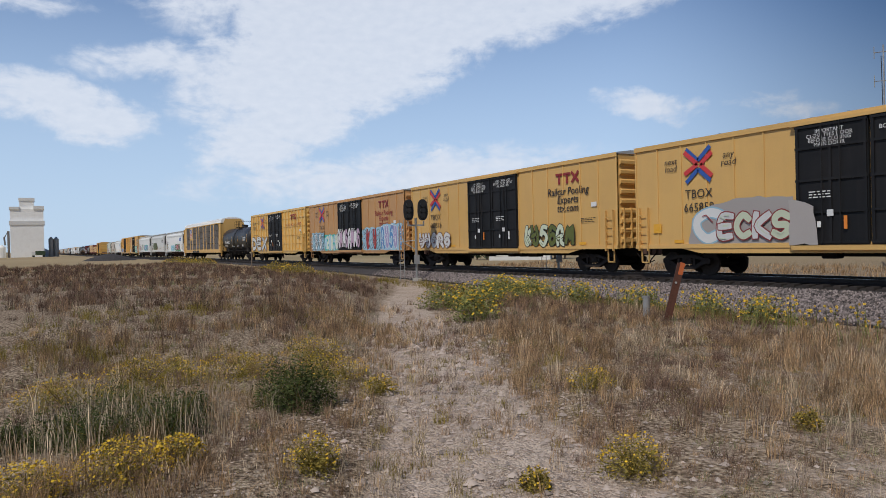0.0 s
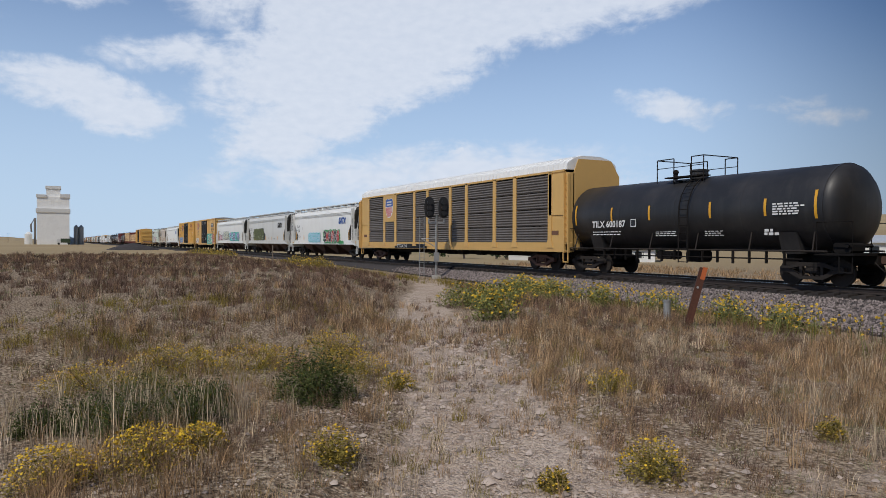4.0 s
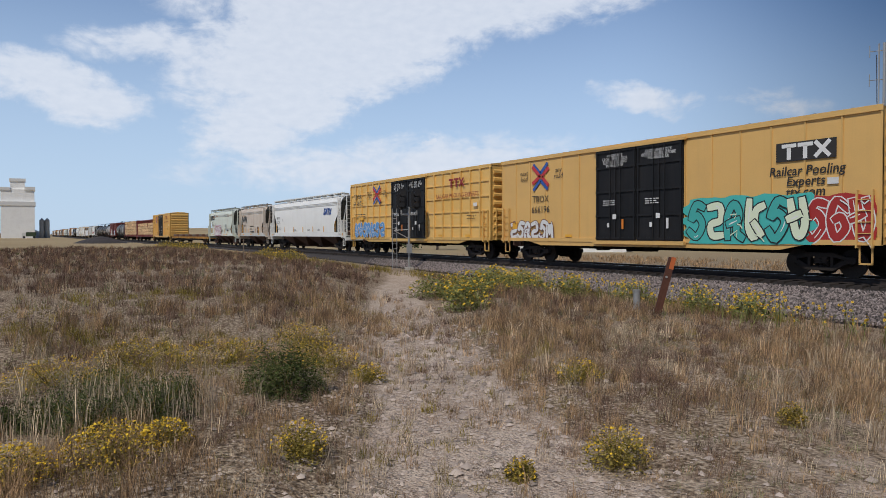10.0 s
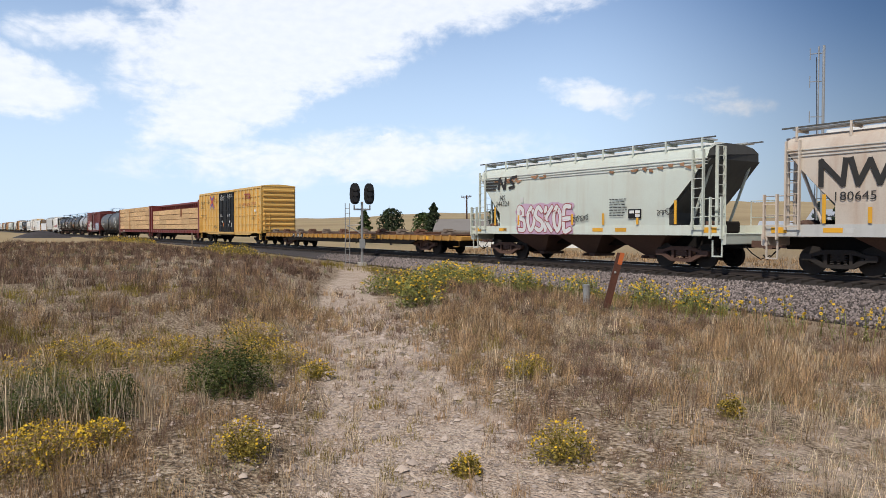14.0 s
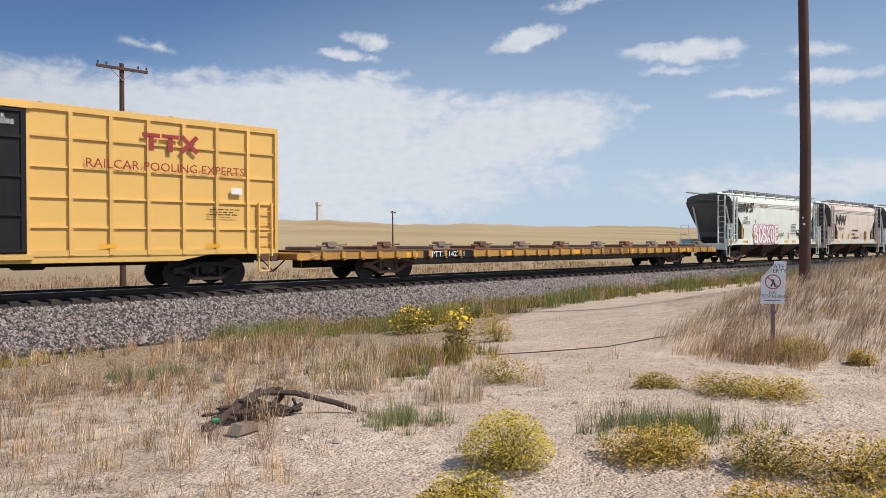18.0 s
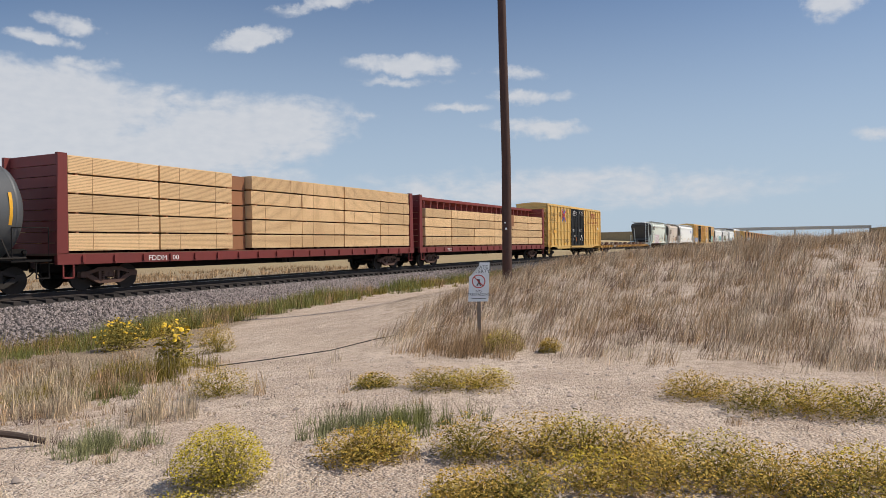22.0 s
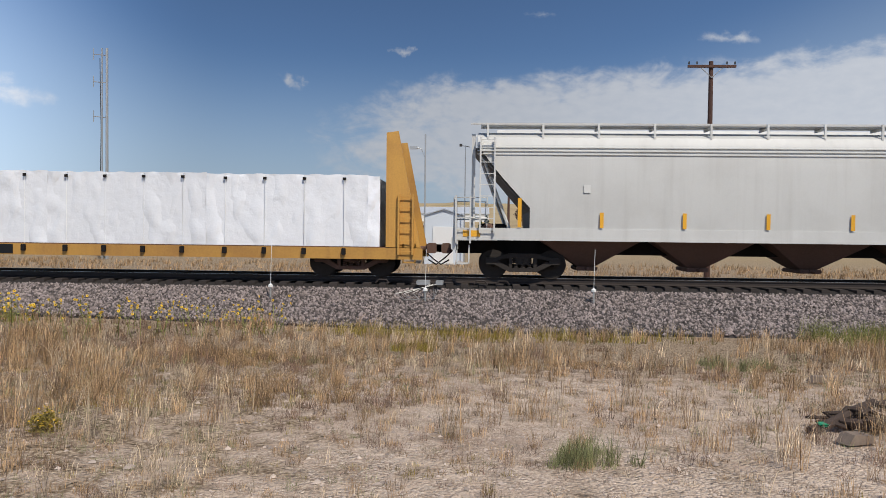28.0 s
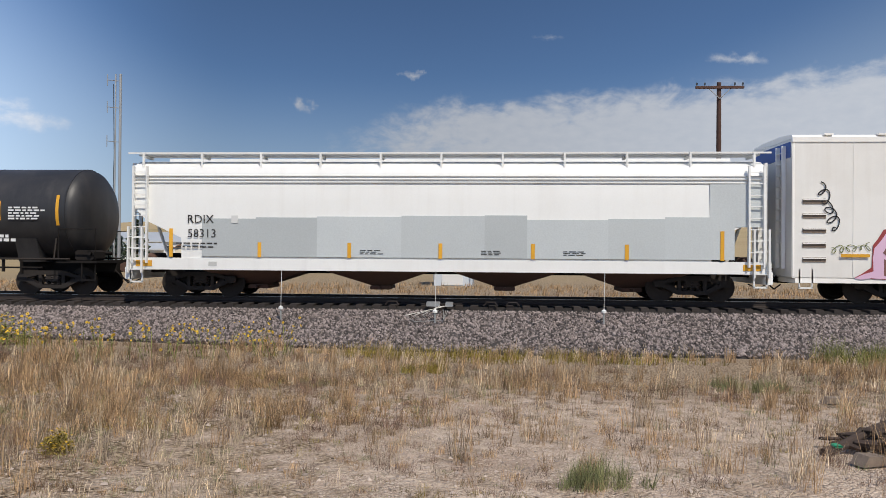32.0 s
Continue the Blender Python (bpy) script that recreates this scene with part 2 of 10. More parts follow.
RUST = (0.20, 0.085, 0.04)
GRIME = (0.11, 0.085, 0.065)
YELLOW = surface("yellow_boxcar_paint", (0.67, 0.415, 0.135), 0.5, dirt=(0.38, 0.23, 0.10), dirty=0.3, streaks=0.2, grain=0.05, vary=0.03)
ORANGE = surface("faded_orange_boxcar_paint", (0.56, 0.31, 0.125), 0.55, dirt=(0.32, 0.17, 0.09), dirty=0.35, streaks=0.3, grain=0.06)
BRIGHT = surface("fresh_yellow_boxcar_paint", (0.70, 0.44, 0.13), 0.45, dirt=(0.48, 0.29, 0.09), dirty=0.2, streaks=0.12, grain=0.03)
BLACK = surface("black_door_paint", (0.014, 0.0145, 0.016), 0.55, spec=0.18, dirt=(0.06, 0.05, 0.045), dirty=0.3, streaks=0.25)
TANK = surface("black_tank_paint", (0.024, 0.024, 0.026), 0.46, dirt=(0.10, 0.09, 0.082), dirty=0.6, streaks=0.35, grain=0.1)
TANKGRAY = surface("grey_tank_paint", (0.10, 0.105, 0.11), 0.5, dirt=(0.05, 0.045, 0.04), dirty=0.4, streaks=0.4)
TANKLIGHT = surface("pale_grey_tank_paint", (0.37, 0.385, 0.405), 0.5, dirt=(0.10, 0.09, 0.08), dirty=0.4, streaks=0.6)
WHITE = surface("white_hopper_paint", (0.80, 0.80, 0.77), 0.5, dirt=(0.55, 0.52, 0.47), dirty=0.3, streaks=0.25, grain=0.03, vary=0.03)
GREYHOP = surface("grey_hopper_paint", (0.60, 0.60, 0.575), 0.5, dirt=(0.30, 0.28, 0.25), dirty=0.4, streaks=0.3, grain=0.04)
PATCH = surface("grey_overpaint", (0.50, 0.53, 0.53), 0.55, dirt=(0.36, 0.38, 0.39), dirty=0.3)
RUSTHOP = surface("rust_stained_hopper_paint", (0.60, 0.53, 0.45), 0.65, dirt=(0.40, 0.23, 0.14), dirty=0.6, streaks=0.75, grain=0.08)
PALEGREEN = surface("pale_green_grey_hopper_paint", (0.60, 0.65, 0.58), 0.6, dirt=(0.38, 0.24, 0.14), dirty=0.35, streaks=0.3, grain=0.05)
REEFER = surface("white_reefer_paint", (0.86, 0.84, 0.79), 0.4, dirt=(0.50, 0.42, 0.33), dirty=0.3, streaks=0.2, grain=0.02)
OXIDE = surface("oxide_red_paint", (0.16, 0.035, 0.03), 0.6, dirt=(0.10, 0.04, 0.03), dirty=0.4, streaks=0.4, grain=0.08)
CBRED = surface("red_flatcar_paint", (0.19, 0.035, 0.03), 0.55, dirt=(0.09, 0.035, 0.03), dirty=0.4, streaks=0.3)
RUSTY = surface("rusted_steel", (0.17, 0.085, 0.05), 0.85, dirt=(0.07, 0.045, 0.035), dirty=0.6, streaks=0.3, grain=0.3, bump=0.004)
FLATY = surface("worn_yellow_flatcar_paint", (0.50, 0.27, 0.06), 0.65, dirt=(0.20, 0.085, 0.04), dirty=0.75, streaks=0.5, grain=0.15)
STEEL = surface("dark_truck_steel", (0.035, 0.03, 0.027), 0.8, spec=0.15, dirt=(0.075, 0.055, 0.04), dirty=0.5, grain=0.25)
BROWNSTEEL = surface("brown_dusty_truck_steel", (0.125, 0.075, 0.058), 0.85, spec=0.15, dirt=(0.05, 0.04, 0.035), dirty=0.5, grain=0.25)
UNDER = surface("black_underframe", (0.016, 0.0145, 0.014), 0.85, spec=0.1, dirt=(0.05, 0.038, 0.03), dirty=0.5, grain=0.2)
GALV = surface("weathered_galvanised_panel", (0.17, 0.155, 0.14), 0.6, metal=0.25, dirt=(0.085, 0.062, 0.045), dirty=0.55, streaks=0.6, grain=0.15)
ROOFW = surface("white_roof_paint", (0.78, 0.78, 0.76), 0.5, dirt=(0.6, 0.58, 0.54), dirty=0.2, streaks=0.15)
ROOFG = surface("galvanised_roof_sheet", (0.52, 0.52, 0.50), 0.45, metal=0.4, dirt=(0.35, 0.3, 0.25), dirty=0.4)
LETTER = surface("dark_lettering", (0.03, 0.028, 0.026), 0.6, dirty=0.1, grain=0.0)
LETTERW = surface("white_lettering", (0.75, 0.75, 0.73), 0.6, dirt=(0.5, 0.48, 0.45), dirty=0.2, grain=0.0)
LETTERR = surface("maroon_lettering", (0.26, 0.03, 0.03), 0.6, dirty=0.1, grain=0.0)
LETTERO = surface("orange_lettering", (0.70, 0.22, 0.03), 0.6, dirty=0.1, grain=0.0)
LOGOR = surface("red_emblem", (0.55, 0.045, 0.05), 0.5, dirty=0.1, grain=0.0)
LOGOB = surface("blue_emblem", (0.035, 0.10, 0.36), 0.5, dirty=0.1, grain=0.0)
REFLECT = surface("yellow_reflector_strip", (0.74, 0.38, 0.03), 0.35, dirty=0.15, grain=0.0)
LUMBER = surface("sawn_pine_lumber", (0.72, 0.49, 0.26), 0.75, dirt=(0.55, 0.33, 0.16), dirty=0.45, grain=0.12, scale=1.5, vary=0.07)
LUMBERJ = surface("shadowed_board_joint", (0.30, 0.16, 0.07), 0.8, dirt=(0.35, 0.19, 0.09), dirty=0.5, grain=0.2)
LUMBERB = surface("brown_sheet_goods", (0.30, 0.13, 0.06), 0.75, dirty=0.3, vary=0.06)
WRAP = surface("white_plastic_wrap", (0.80, 0.81, 0.83), 0.35, dirt=(0.66, 0.67, 0.70), dirty=0.25, grain=0.0, bump=0.06, scale=0.25)
DARK = surface("dark_interior", (0.02, 0.017, 0.015), 0.9, dirty=0.2)
RAILTOP = surface("rail_steel", (0.03, 0.022, 0.019), 0.7, dirt=(0.02, 0.016, 0.014), dirty=0.5, grain=0.15)
RAILHEAD = surface("polished_rail_head", (0.42, 0.41, 0.40), 0.25, metal=0.9, dirty=0.15)
TIE = surface("creosoted_tie_wood", (0.035, 0.028, 0.025), 0.9, dirt=(0.08, 0.066, 0.058), dirty=0.6, grain=0.3, vary=0.12, bump=0.01)
SCRAP = surface("dark_rusty_scrap", (0.055, 0.038, 0.03), 0.85, dirt=(0.12, 0.07, 0.045), dirty=0.5, grain=0.3, bump=0.006)
PATCHBLUE = surface("dull_blue_grey_repaint", (0.075, 0.09, 0.115), 0.5, dirt=(0.05, 0.05, 0.055), dirty=0.5, streaks=0.3)
PATCHBROWN = surface("dull_brown_repaint", (0.085, 0.05, 0.042), 0.55, dirt=(0.05, 0.04, 0.036), dirty=0.5, streaks=0.3)
POLEWOOD = surface("dark_creosoted_pole", (0.085, 0.042, 0.030), 0.85, dirt=(0.035, 0.022, 0.018), dirty=0.6, streaks=0.6, grain=0.3, bump=0.008)
GREYWOOD = surface("grey_weathered_wood", (0.22, 0.17, 0.13), 0.9, dirt=(0.10, 0.075, 0.06), dirty=0.6, streaks=0.4, grain=0.3, bump=0.006)
GALVPIPE = surface("galvanised_pipe", (0.42, 0.42, 0.41), 0.45, metal=0.6, dirt=(0.28, 0.26, 0.24), dirty=0.4)
SIGNALBLK = surface("black_signal_housing", (0.015, 0.015, 0.016), 0.45, dirty=0.15)
RUSTPOST = surface("rusty_orange_post", (0.085, 0.033, 0.02), 0.85, dirt=(0.15, 0.055, 0.03), dirty=0.5, streaks=0.6, grain=0.3, bump=0.006)
CONCRETE = surface("pale_concrete", (0.50, 0.48, 0.44), 0.85, dirt=(0.36, 0.34, 0.31), dirty=0.4, streaks=0.3, bump=0.004)
ELEVATOR = surface("white_painted_elevator", (0.86, 0.86, 0.84), 0.7, dirt=(0.58, 0.56, 0.53), dirty=0.3, streaks=0.3)
HOUSEW = surface("white_siding", (0.74, 0.74, 0.72), 0.65, dirty=0.12, dirt=(0.5, 0.5, 0.48))
SHEDW = surface("pale_blue_white_sheet", (0.62, 0.67, 0.72), 0.5, dirty=0.15, dirt=(0.5, 0.52, 0.54))
ROOFD = surface("grey_shingle_roof", (0.26, 0.24, 0.22), 0.85, dirty=0.3)
ROOFBR = surface("brown_roof", (0.20, 0.11, 0.08), 0.85, dirty=0.3)
ROOFM = surface("pale_metal_roof", (0.60, 0.63, 0.66), 0.4, metal=0.3, dirty=0.2)
GLASSY = surface("dark_window_glass", (0.03, 0.035, 0.04), 0.1, dirty=0.05, grain=0.0, spec=0.6)
SIGNW = surface("white_sign_enamel", (0.74, 0.74, 0.72), 0.45, dirty=0.1)


def tinted(name, color, rough=0.5):
    return surface(name, color, rough, dirt=tuple(x * 0.75 for x in color), dirty=0.25, grain=0.03, vary=0.08)


SPRAY = {"white": tinted("spray_white", (0.68, 0.68, 0.66)), "black": tinted("spray_black", (0.018, 0.018, 0.02)), "pink": tinted("spray_pink", (0.62, 0.30, 0.40)),
         "teal": tinted("spray_teal", (0.07, 0.42, 0.38)), "blue": tinted("spray_blue", (0.10, 0.27, 0.55)), "sky": tinted("spray_sky_blue", (0.35, 0.56, 0.68)),
         "lilac": tinted("spray_lilac", (0.40, 0.34, 0.58)), "red": tinted("spray_red", (0.42, 0.035, 0.03)), "olive": tinted("spray_olive", (0.12, 0.14, 0.03)),
         "cream": tinted("spray_cream", (0.62, 0.68, 0.50)), "brown": tinted("spray_brown", (0.20, 0.095, 0.08)), "green": tinted("spray_green", (0.06, 0.30, 0.10)),
         "maroon": tinted("spray_maroon", (0.28, 0.05, 0.05)), "mauve": tinted("spray_mauve", (0.62, 0.42, 0.55)),
         "rust": tinted("rust_bloom", (0.36, 0.19, 0.10)), "brick": tinted("spray_brick_red", (0.36, 0.11, 0.075)), "ash": tinted("spray_ash_grey", (0.36, 0.33, 0.31))}
RUSTSTAIN = surface("rust_stain", (0.42, 0.25, 0.14), 0.8, dirt=(0.25, 0.12, 0.06), dirty=0.5, grain=0.1)
# soot, plus the shade at the hopper ends, in one dark colour
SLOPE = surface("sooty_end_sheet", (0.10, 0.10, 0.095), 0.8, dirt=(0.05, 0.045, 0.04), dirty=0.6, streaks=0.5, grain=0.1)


# ---- mesh helpers ----
class Shape:
    """Collects faces of one mesh."""

    def __init__(self):
        self.v, self.f = [], []

    def add(self, verts, faces):
        o = len(self.v)
        self.v += [tuple(p) for p in verts]
        self.f += [tuple(i + o for i in q) for q in faces]
        return self

    def box(self, x0, x1, y0, y1, z0, z1, c=0.0):
        if c:
            return self.prism([(x0 + c, z0), (x1 - c, z0), (x1, z0 + c), (x1, z1 - c), (x1 - c, z1), (x0 + c, z1), (x0, z1 - c), (x0, z0 + c)], y0, y1, "y")
        vs = [(x, y, z) for z in (z0, z1) for y in (y0, y1) for x in (x0, x1)]
        return self.add(vs, [(0, 2, 3, 1), (4, 5, 7, 6), (0, 1, 5, 4), (2, 6, 7, 3), (0, 4, 6, 2), (1, 3, 7, 5)])

    def prism(self, profile, a, b, axis="x"):
        """A profile of (p, q) swept along an axis: x takes (y, z), y takes (x, z), z takes (x, y)."""
        n = len(profile)
        at = {"x": lambda s, p, q: (s, p, q), "y": lambda s, p, q: (p, s, q), "z": lambda s, p, q: (p, q, s)}[axis]
        vs = [at(a, p, q) for p, q in profile] + [at(b, p, q) for p, q in profile]
        fs = [(i, (i + 1) % n, n + (i + 1) % n, n + i) for i in range(n)] + [tuple(range(n))[::-1], tuple(range(n, 2 * n))]
        if axis == "y":
            fs = [q[::-1] for q in fs]
        return self.add(vs, fs)

    def tube(self, points, r, n=6, r2=None):
        """A round bar through points."""
        pts = [Vector(p) for p in points]
        rings = []
        for i, p in enumerate(pts):
            d = (pts[min(i + 1, len(pts) - 1)] - pts[max(i - 1, 0)]).normalized()
            u = d.orthogonal().normalized() if abs(d.z) > 0.9 else Vector((0, 0, 1)).cross(d).normalized()
            w = d.cross(u)
            k = r if r2 is None else r + (r2 - r) * i / max(1, len(pts) - 1)
            rings.append([p + (u * math.cos(2 * math.pi * j / n) + w * math.sin(2 * math.pi * j / n)) * k for j in range(n)])
        m = len(rings)
        fs = [(i * n + j, i * n + (j + 1) % n, (i + 1) * n + (j + 1) % n, (i + 1) * n + j) for i in range(m - 1) for j in range(n)]
        fs += [tuple(range(n))[::-1], tuple(range((m - 1) * n, m * n))]
        return self.add([p for q in rings for p in q], fs)

    def lathe(self, profile, axis="x", n=24):
        """Profile of (along, radius) turned round an axis through the origin."""
        vs, fs = [], []
        for s, r in profile:
            for j in range(n):
                a = 2 * math.pi * j / n
                p, q = r * math.cos(a), r * math.sin(a)
                vs.append({"x": (s, p, q), "y": (q, s, p), "z": (p, q, s)}[axis])
        for i in range(len(profile) - 1):
            for j in range(n):
                k = (j + 1) % n
                fs.append((i * n + j, (i + 1) * n + j, (i + 1) * n + k, i * n + k)[::-1])
        fs += [tuple(range(n))[::-1], tuple(range((len(profile) - 1) * n, len(profile) * n))]
        return self.add(vs, fs)

    def shift(self, x=0, y=0, z=0):
        self.v = [(a + x, b + y, c + z) for a, b, c in self.v]
        return self

    def mesh(self, name, material, smooth=False):
        me = bpy.data.meshes.new(name)
        me.from_pydata(self.v, [], self.f)
        me.materials.append(material)
        if smooth:
            me.polygons.foreach_set("use_smooth", [True] * len(me.polygons))
            try:
                me.set_sharp_from_angle(angle=radians(35))
            except AttributeError:
                pass
        me.update()
        return me


def part(name, shape, material, parent, label="", smooth=False):
    me = shape.mesh(name, material, smooth) if isinstance(shape, Shape) else shape
    ob = new(name, me)
    ob.parent = parent
    if label:
        ob["label"] = label
    return ob


def thing(name, label, category, at=None, group="", kind=""):
    ob = new(name)
    ob.empty_display_size = 0.3
    if at is not None:
        ob.matrix_basis = at
    return tagged(ob, label, category, group, kind)


LETTERS = {}


def words(text, size, material, parent, x, y, z, label="", fat=0.0, wide=1.0, name="lettering", lean=0.0):
    """Lettering that stands on a side wall facing -y; x is its middle, z its base line."""
    key = (text, size, material.name, fat, wide, lean)
    if key not in LETTERS:
        cu = bpy.data.curves.new(name, "FONT")
        cu.body, cu.size, cu.align_x, cu.offset, cu.resolution_u, cu.shear = text, size, "CENTER", fat, 2, lean
        cu.space_line = 0.8
        tmp = bpy.data.objects.new(name, cu)
        scene.collection.objects.link(tmp)
        me = bpy.data.meshes.new_from_object(tmp)
        bpy.data.objects.remove(tmp)
        for v in me.vertices:
            v.co = (v.co.x * wide, 0, v.co.y)
        me.materials.clear()
        me.materials.append(material)
        me.name = name
        LETTERS[key] = me
    ob = part(name, LETTERS[key], material, parent, label)
    ob.location = (x, y, z)
    return ob


def bars(parent, x, y, z, w, rows, material, h=0.05, gap=0.05, seed=0):
    """Fine print: small bars of uneven length."""
    s, rnd = Shape(), random.Random(seed)
    for i in range(rows):
        a = x
        while a < x + w * rnd.uniform(0.75, 1.0):
            k = rnd.uniform(0.08, 0.22)
            s.box(a, a + k, y - 0.003, y, z - i * (h + gap), z - i * (h + gap) + h)
            a += k + 0.05
    return part("fine_print", s, material, parent)


GLYPHS = {"A": (((0, 0), (0.25, 0.6), (0.45, 1), (0.68, 0.6), (0.95, 0)), ((0.22, 0.36), (0.72, 0.36))), "B": (((0.05, 0), (0, 0.5), (0.05, 1), (0.7, 0.92), (0.7, 0.6), (0.15, 0.52), (0.9, 0.42), (0.85, 0.06), (0.05, 0.02)),),
          "C": (((0.95, 0.85), (0.5, 1), (0.05, 0.7), (0.05, 0.3), (0.5, 0), (0.95, 0.15)),), "D": (((0.05, 0), (0, 0.5), (0.05, 1), (0.7, 0.9), (0.95, 0.5), (0.7, 0.08), (0.05, 0.0)),),
          "E": (((0.9, 0.97), (0.15, 1), (0, 0.5), (0.15, 0), (0.95, 0.05)), ((0.05, 0.5), (0.8, 0.54))), "F": (((0.95, 1), (0.1, 0.95), (0.05, 0.5), (0, 0)), ((0.05, 0.5), (0.75, 0.55))),
          "I": (((0.4, 1), (0.5, 0.5), (0.4, 0)),), "K": (((0.05, 1), (0, 0.5), (0.05, 0)), ((0.9, 1), (0.15, 0.5), (0.95, 0))), "M": (((0, 0), (0.12, 1), (0.5, 0.35), (0.85, 1), (1, 0)),),
          "N": (((0, 0), (0.08, 1), (0.85, 0.05), (0.95, 1)),), "O": (((0.5, 1), (0.95, 0.7), (0.92, 0.28), (0.5, 0), (0.08, 0.28), (0.05, 0.7), (0.48, 1)),), "R": (((0.05, 0), (0, 0.5), (0.05, 1), (0.8, 0.9), (0.75, 0.55), (0.1, 0.48)), ((0.3, 0.5), (0.95, 0))),
          "S": (((0.92, 0.85), (0.5, 1), (0.05, 0.8), (0.2, 0.55), (0.78, 0.45), (0.92, 0.2), (0.5, 0), (0, 0.12)),), "U": (((0, 1), (0.05, 0.3), (0.45, 0), (0.9, 0.3), (0.95, 1)),), "X": (((0, 1), (0.5, 0.5), (0.95, 0)), ((0.92, 1), (0.5, 0.5), (0, 0))),
          "Z": (((0, 0.95), (0.9, 1), (0.45, 0.5), (0.05, 0.05), (0.95, 0)),)}


WILD = ((((0, 0.1), (0.2, 0.9), (0.5, 0.3), (0.8, 0.95), (0.95, 0.1)),), (((0.1, 0.9), (0.8, 0.95), (0.9, 0.5), (0.2, 0.4), (0.3, 0.05), (0.95, 0.1)),), (((0.9, 0.8), (0.3, 1), (0.05, 0.5), (0.4, 0.05), (0.9, 0.3), (0.6, 0.6), (0.3, 0.5)),),
        (((0, 0), (0.1, 0.8), (0.6, 1), (0.9, 0.6), (0.5, 0.3)), ((0.4, 0.6), (1.0, 0.0))), (((0.05, 1), (0.3, 0.2), (0.6, 0.05), (0.9, 0.4), (0.7, 1)), ((0.0, 0.5), (0.5, 0.6))), (((0, 0.2), (0.5, 0), (0.95, 0.4), (0.5, 0.7), (0.1, 0.55), (0.4, 1), (0.95, 0.95)),),
        (((0.1, 0), (0, 0.6), (0.4, 1), (0.8, 0.7), (0.6, 0.2), (1.0, 0)), ((0.15, 0.4), (0.7, 0.5))), (((0.2, 1), (0.1, 0.3), (0.5, 0), (0.6, 0.7), (1.0, 0.9)), ((0.5, 0.4), (0.9, 0.1))))


def bent(pts, n=4):
    """A curve through the points."""
    out = []
    for i in range(len(pts) - 1):
        p0, p1, p2, p3 = pts[max(i - 1, 0)], pts[i], pts[i + 1], pts[min(i + 2, len(pts) - 1)]
        for k in range(n):
            t = k / n
            out.append(tuple(0.5 * (2 * p1[c] + (p2[c] - p0[c]) * t + (2 * p0[c] - 5 * p1[c] + 4 * p2[c] - p3[c]) * t * t + (3 * p1[c] - p0[c] - 3 * p2[c] + p3[c]) * t ** 3) for c in (0, 1)))
    return out + [pts[-1]]


def ribbon(s, pts, w, y):
    """A band of paint along a curve, with blunt ends; it rises a hair along its length, so that it may cross itself."""
    pts = list(pts)
    d0, d1 = Vector(pts[0]) - Vector(pts[1]), Vector(pts[-1]) - Vector(pts[-2])
    pts[0] = tuple(Vector(pts[0]) + d0.normalized() * w * 0.4)
    pts[-1] = tuple(Vector(pts[-1]) + d1.normalized() * w * 0.4)
    n, vs = len(pts), []
    for i, p in enumerate(pts):
        a, b = pts[max(i - 1, 0)], pts[min(i + 1, n - 1)]
        l = math.hypot(b[0] - a[0], b[1] - a[1]) or 1
        k = w / 2 * (0.82 if i in (0, n - 1) else 1.0)
        nx, nz = -(b[1] - a[1]) / l * k, (b[0] - a[0]) / l * k
        vs += [(p[0] - nx, y - 0.00012 * i, p[1] - nz), (p[0] + nx, y - 0.00012 * i, p[1] + nz)]
    s.add(vs, [(2 * i, 2 * i + 2, 2 * i + 3, 2 * i + 1) for i in range(n - 1)])


def cloud_form(rnd, x0, x1, z0, z1, lumps):
    """Outline of a bubbly cloud of spray round a box."""
    pts, n = [], lumps * 6
    for k in range(n):
        a = 2 * math.pi * k / n
        ca, sa = math.cos(a), math.sin(a)
        q = (1.0 / max(abs(ca), abs(sa))) ** 0.85 * (0.97 + 0.10 * abs(math.sin(a * lumps * 0.5)) + rnd.uniform(-0.03, 0.03))
        pts.append(((x0 + x1) / 2 + ca * q * (x1 - x0) * 0.51, max(z0 - 0.06, (z0 + z1) / 2 + sa * q * (z1 - z0) * 0.54)))
    return pts


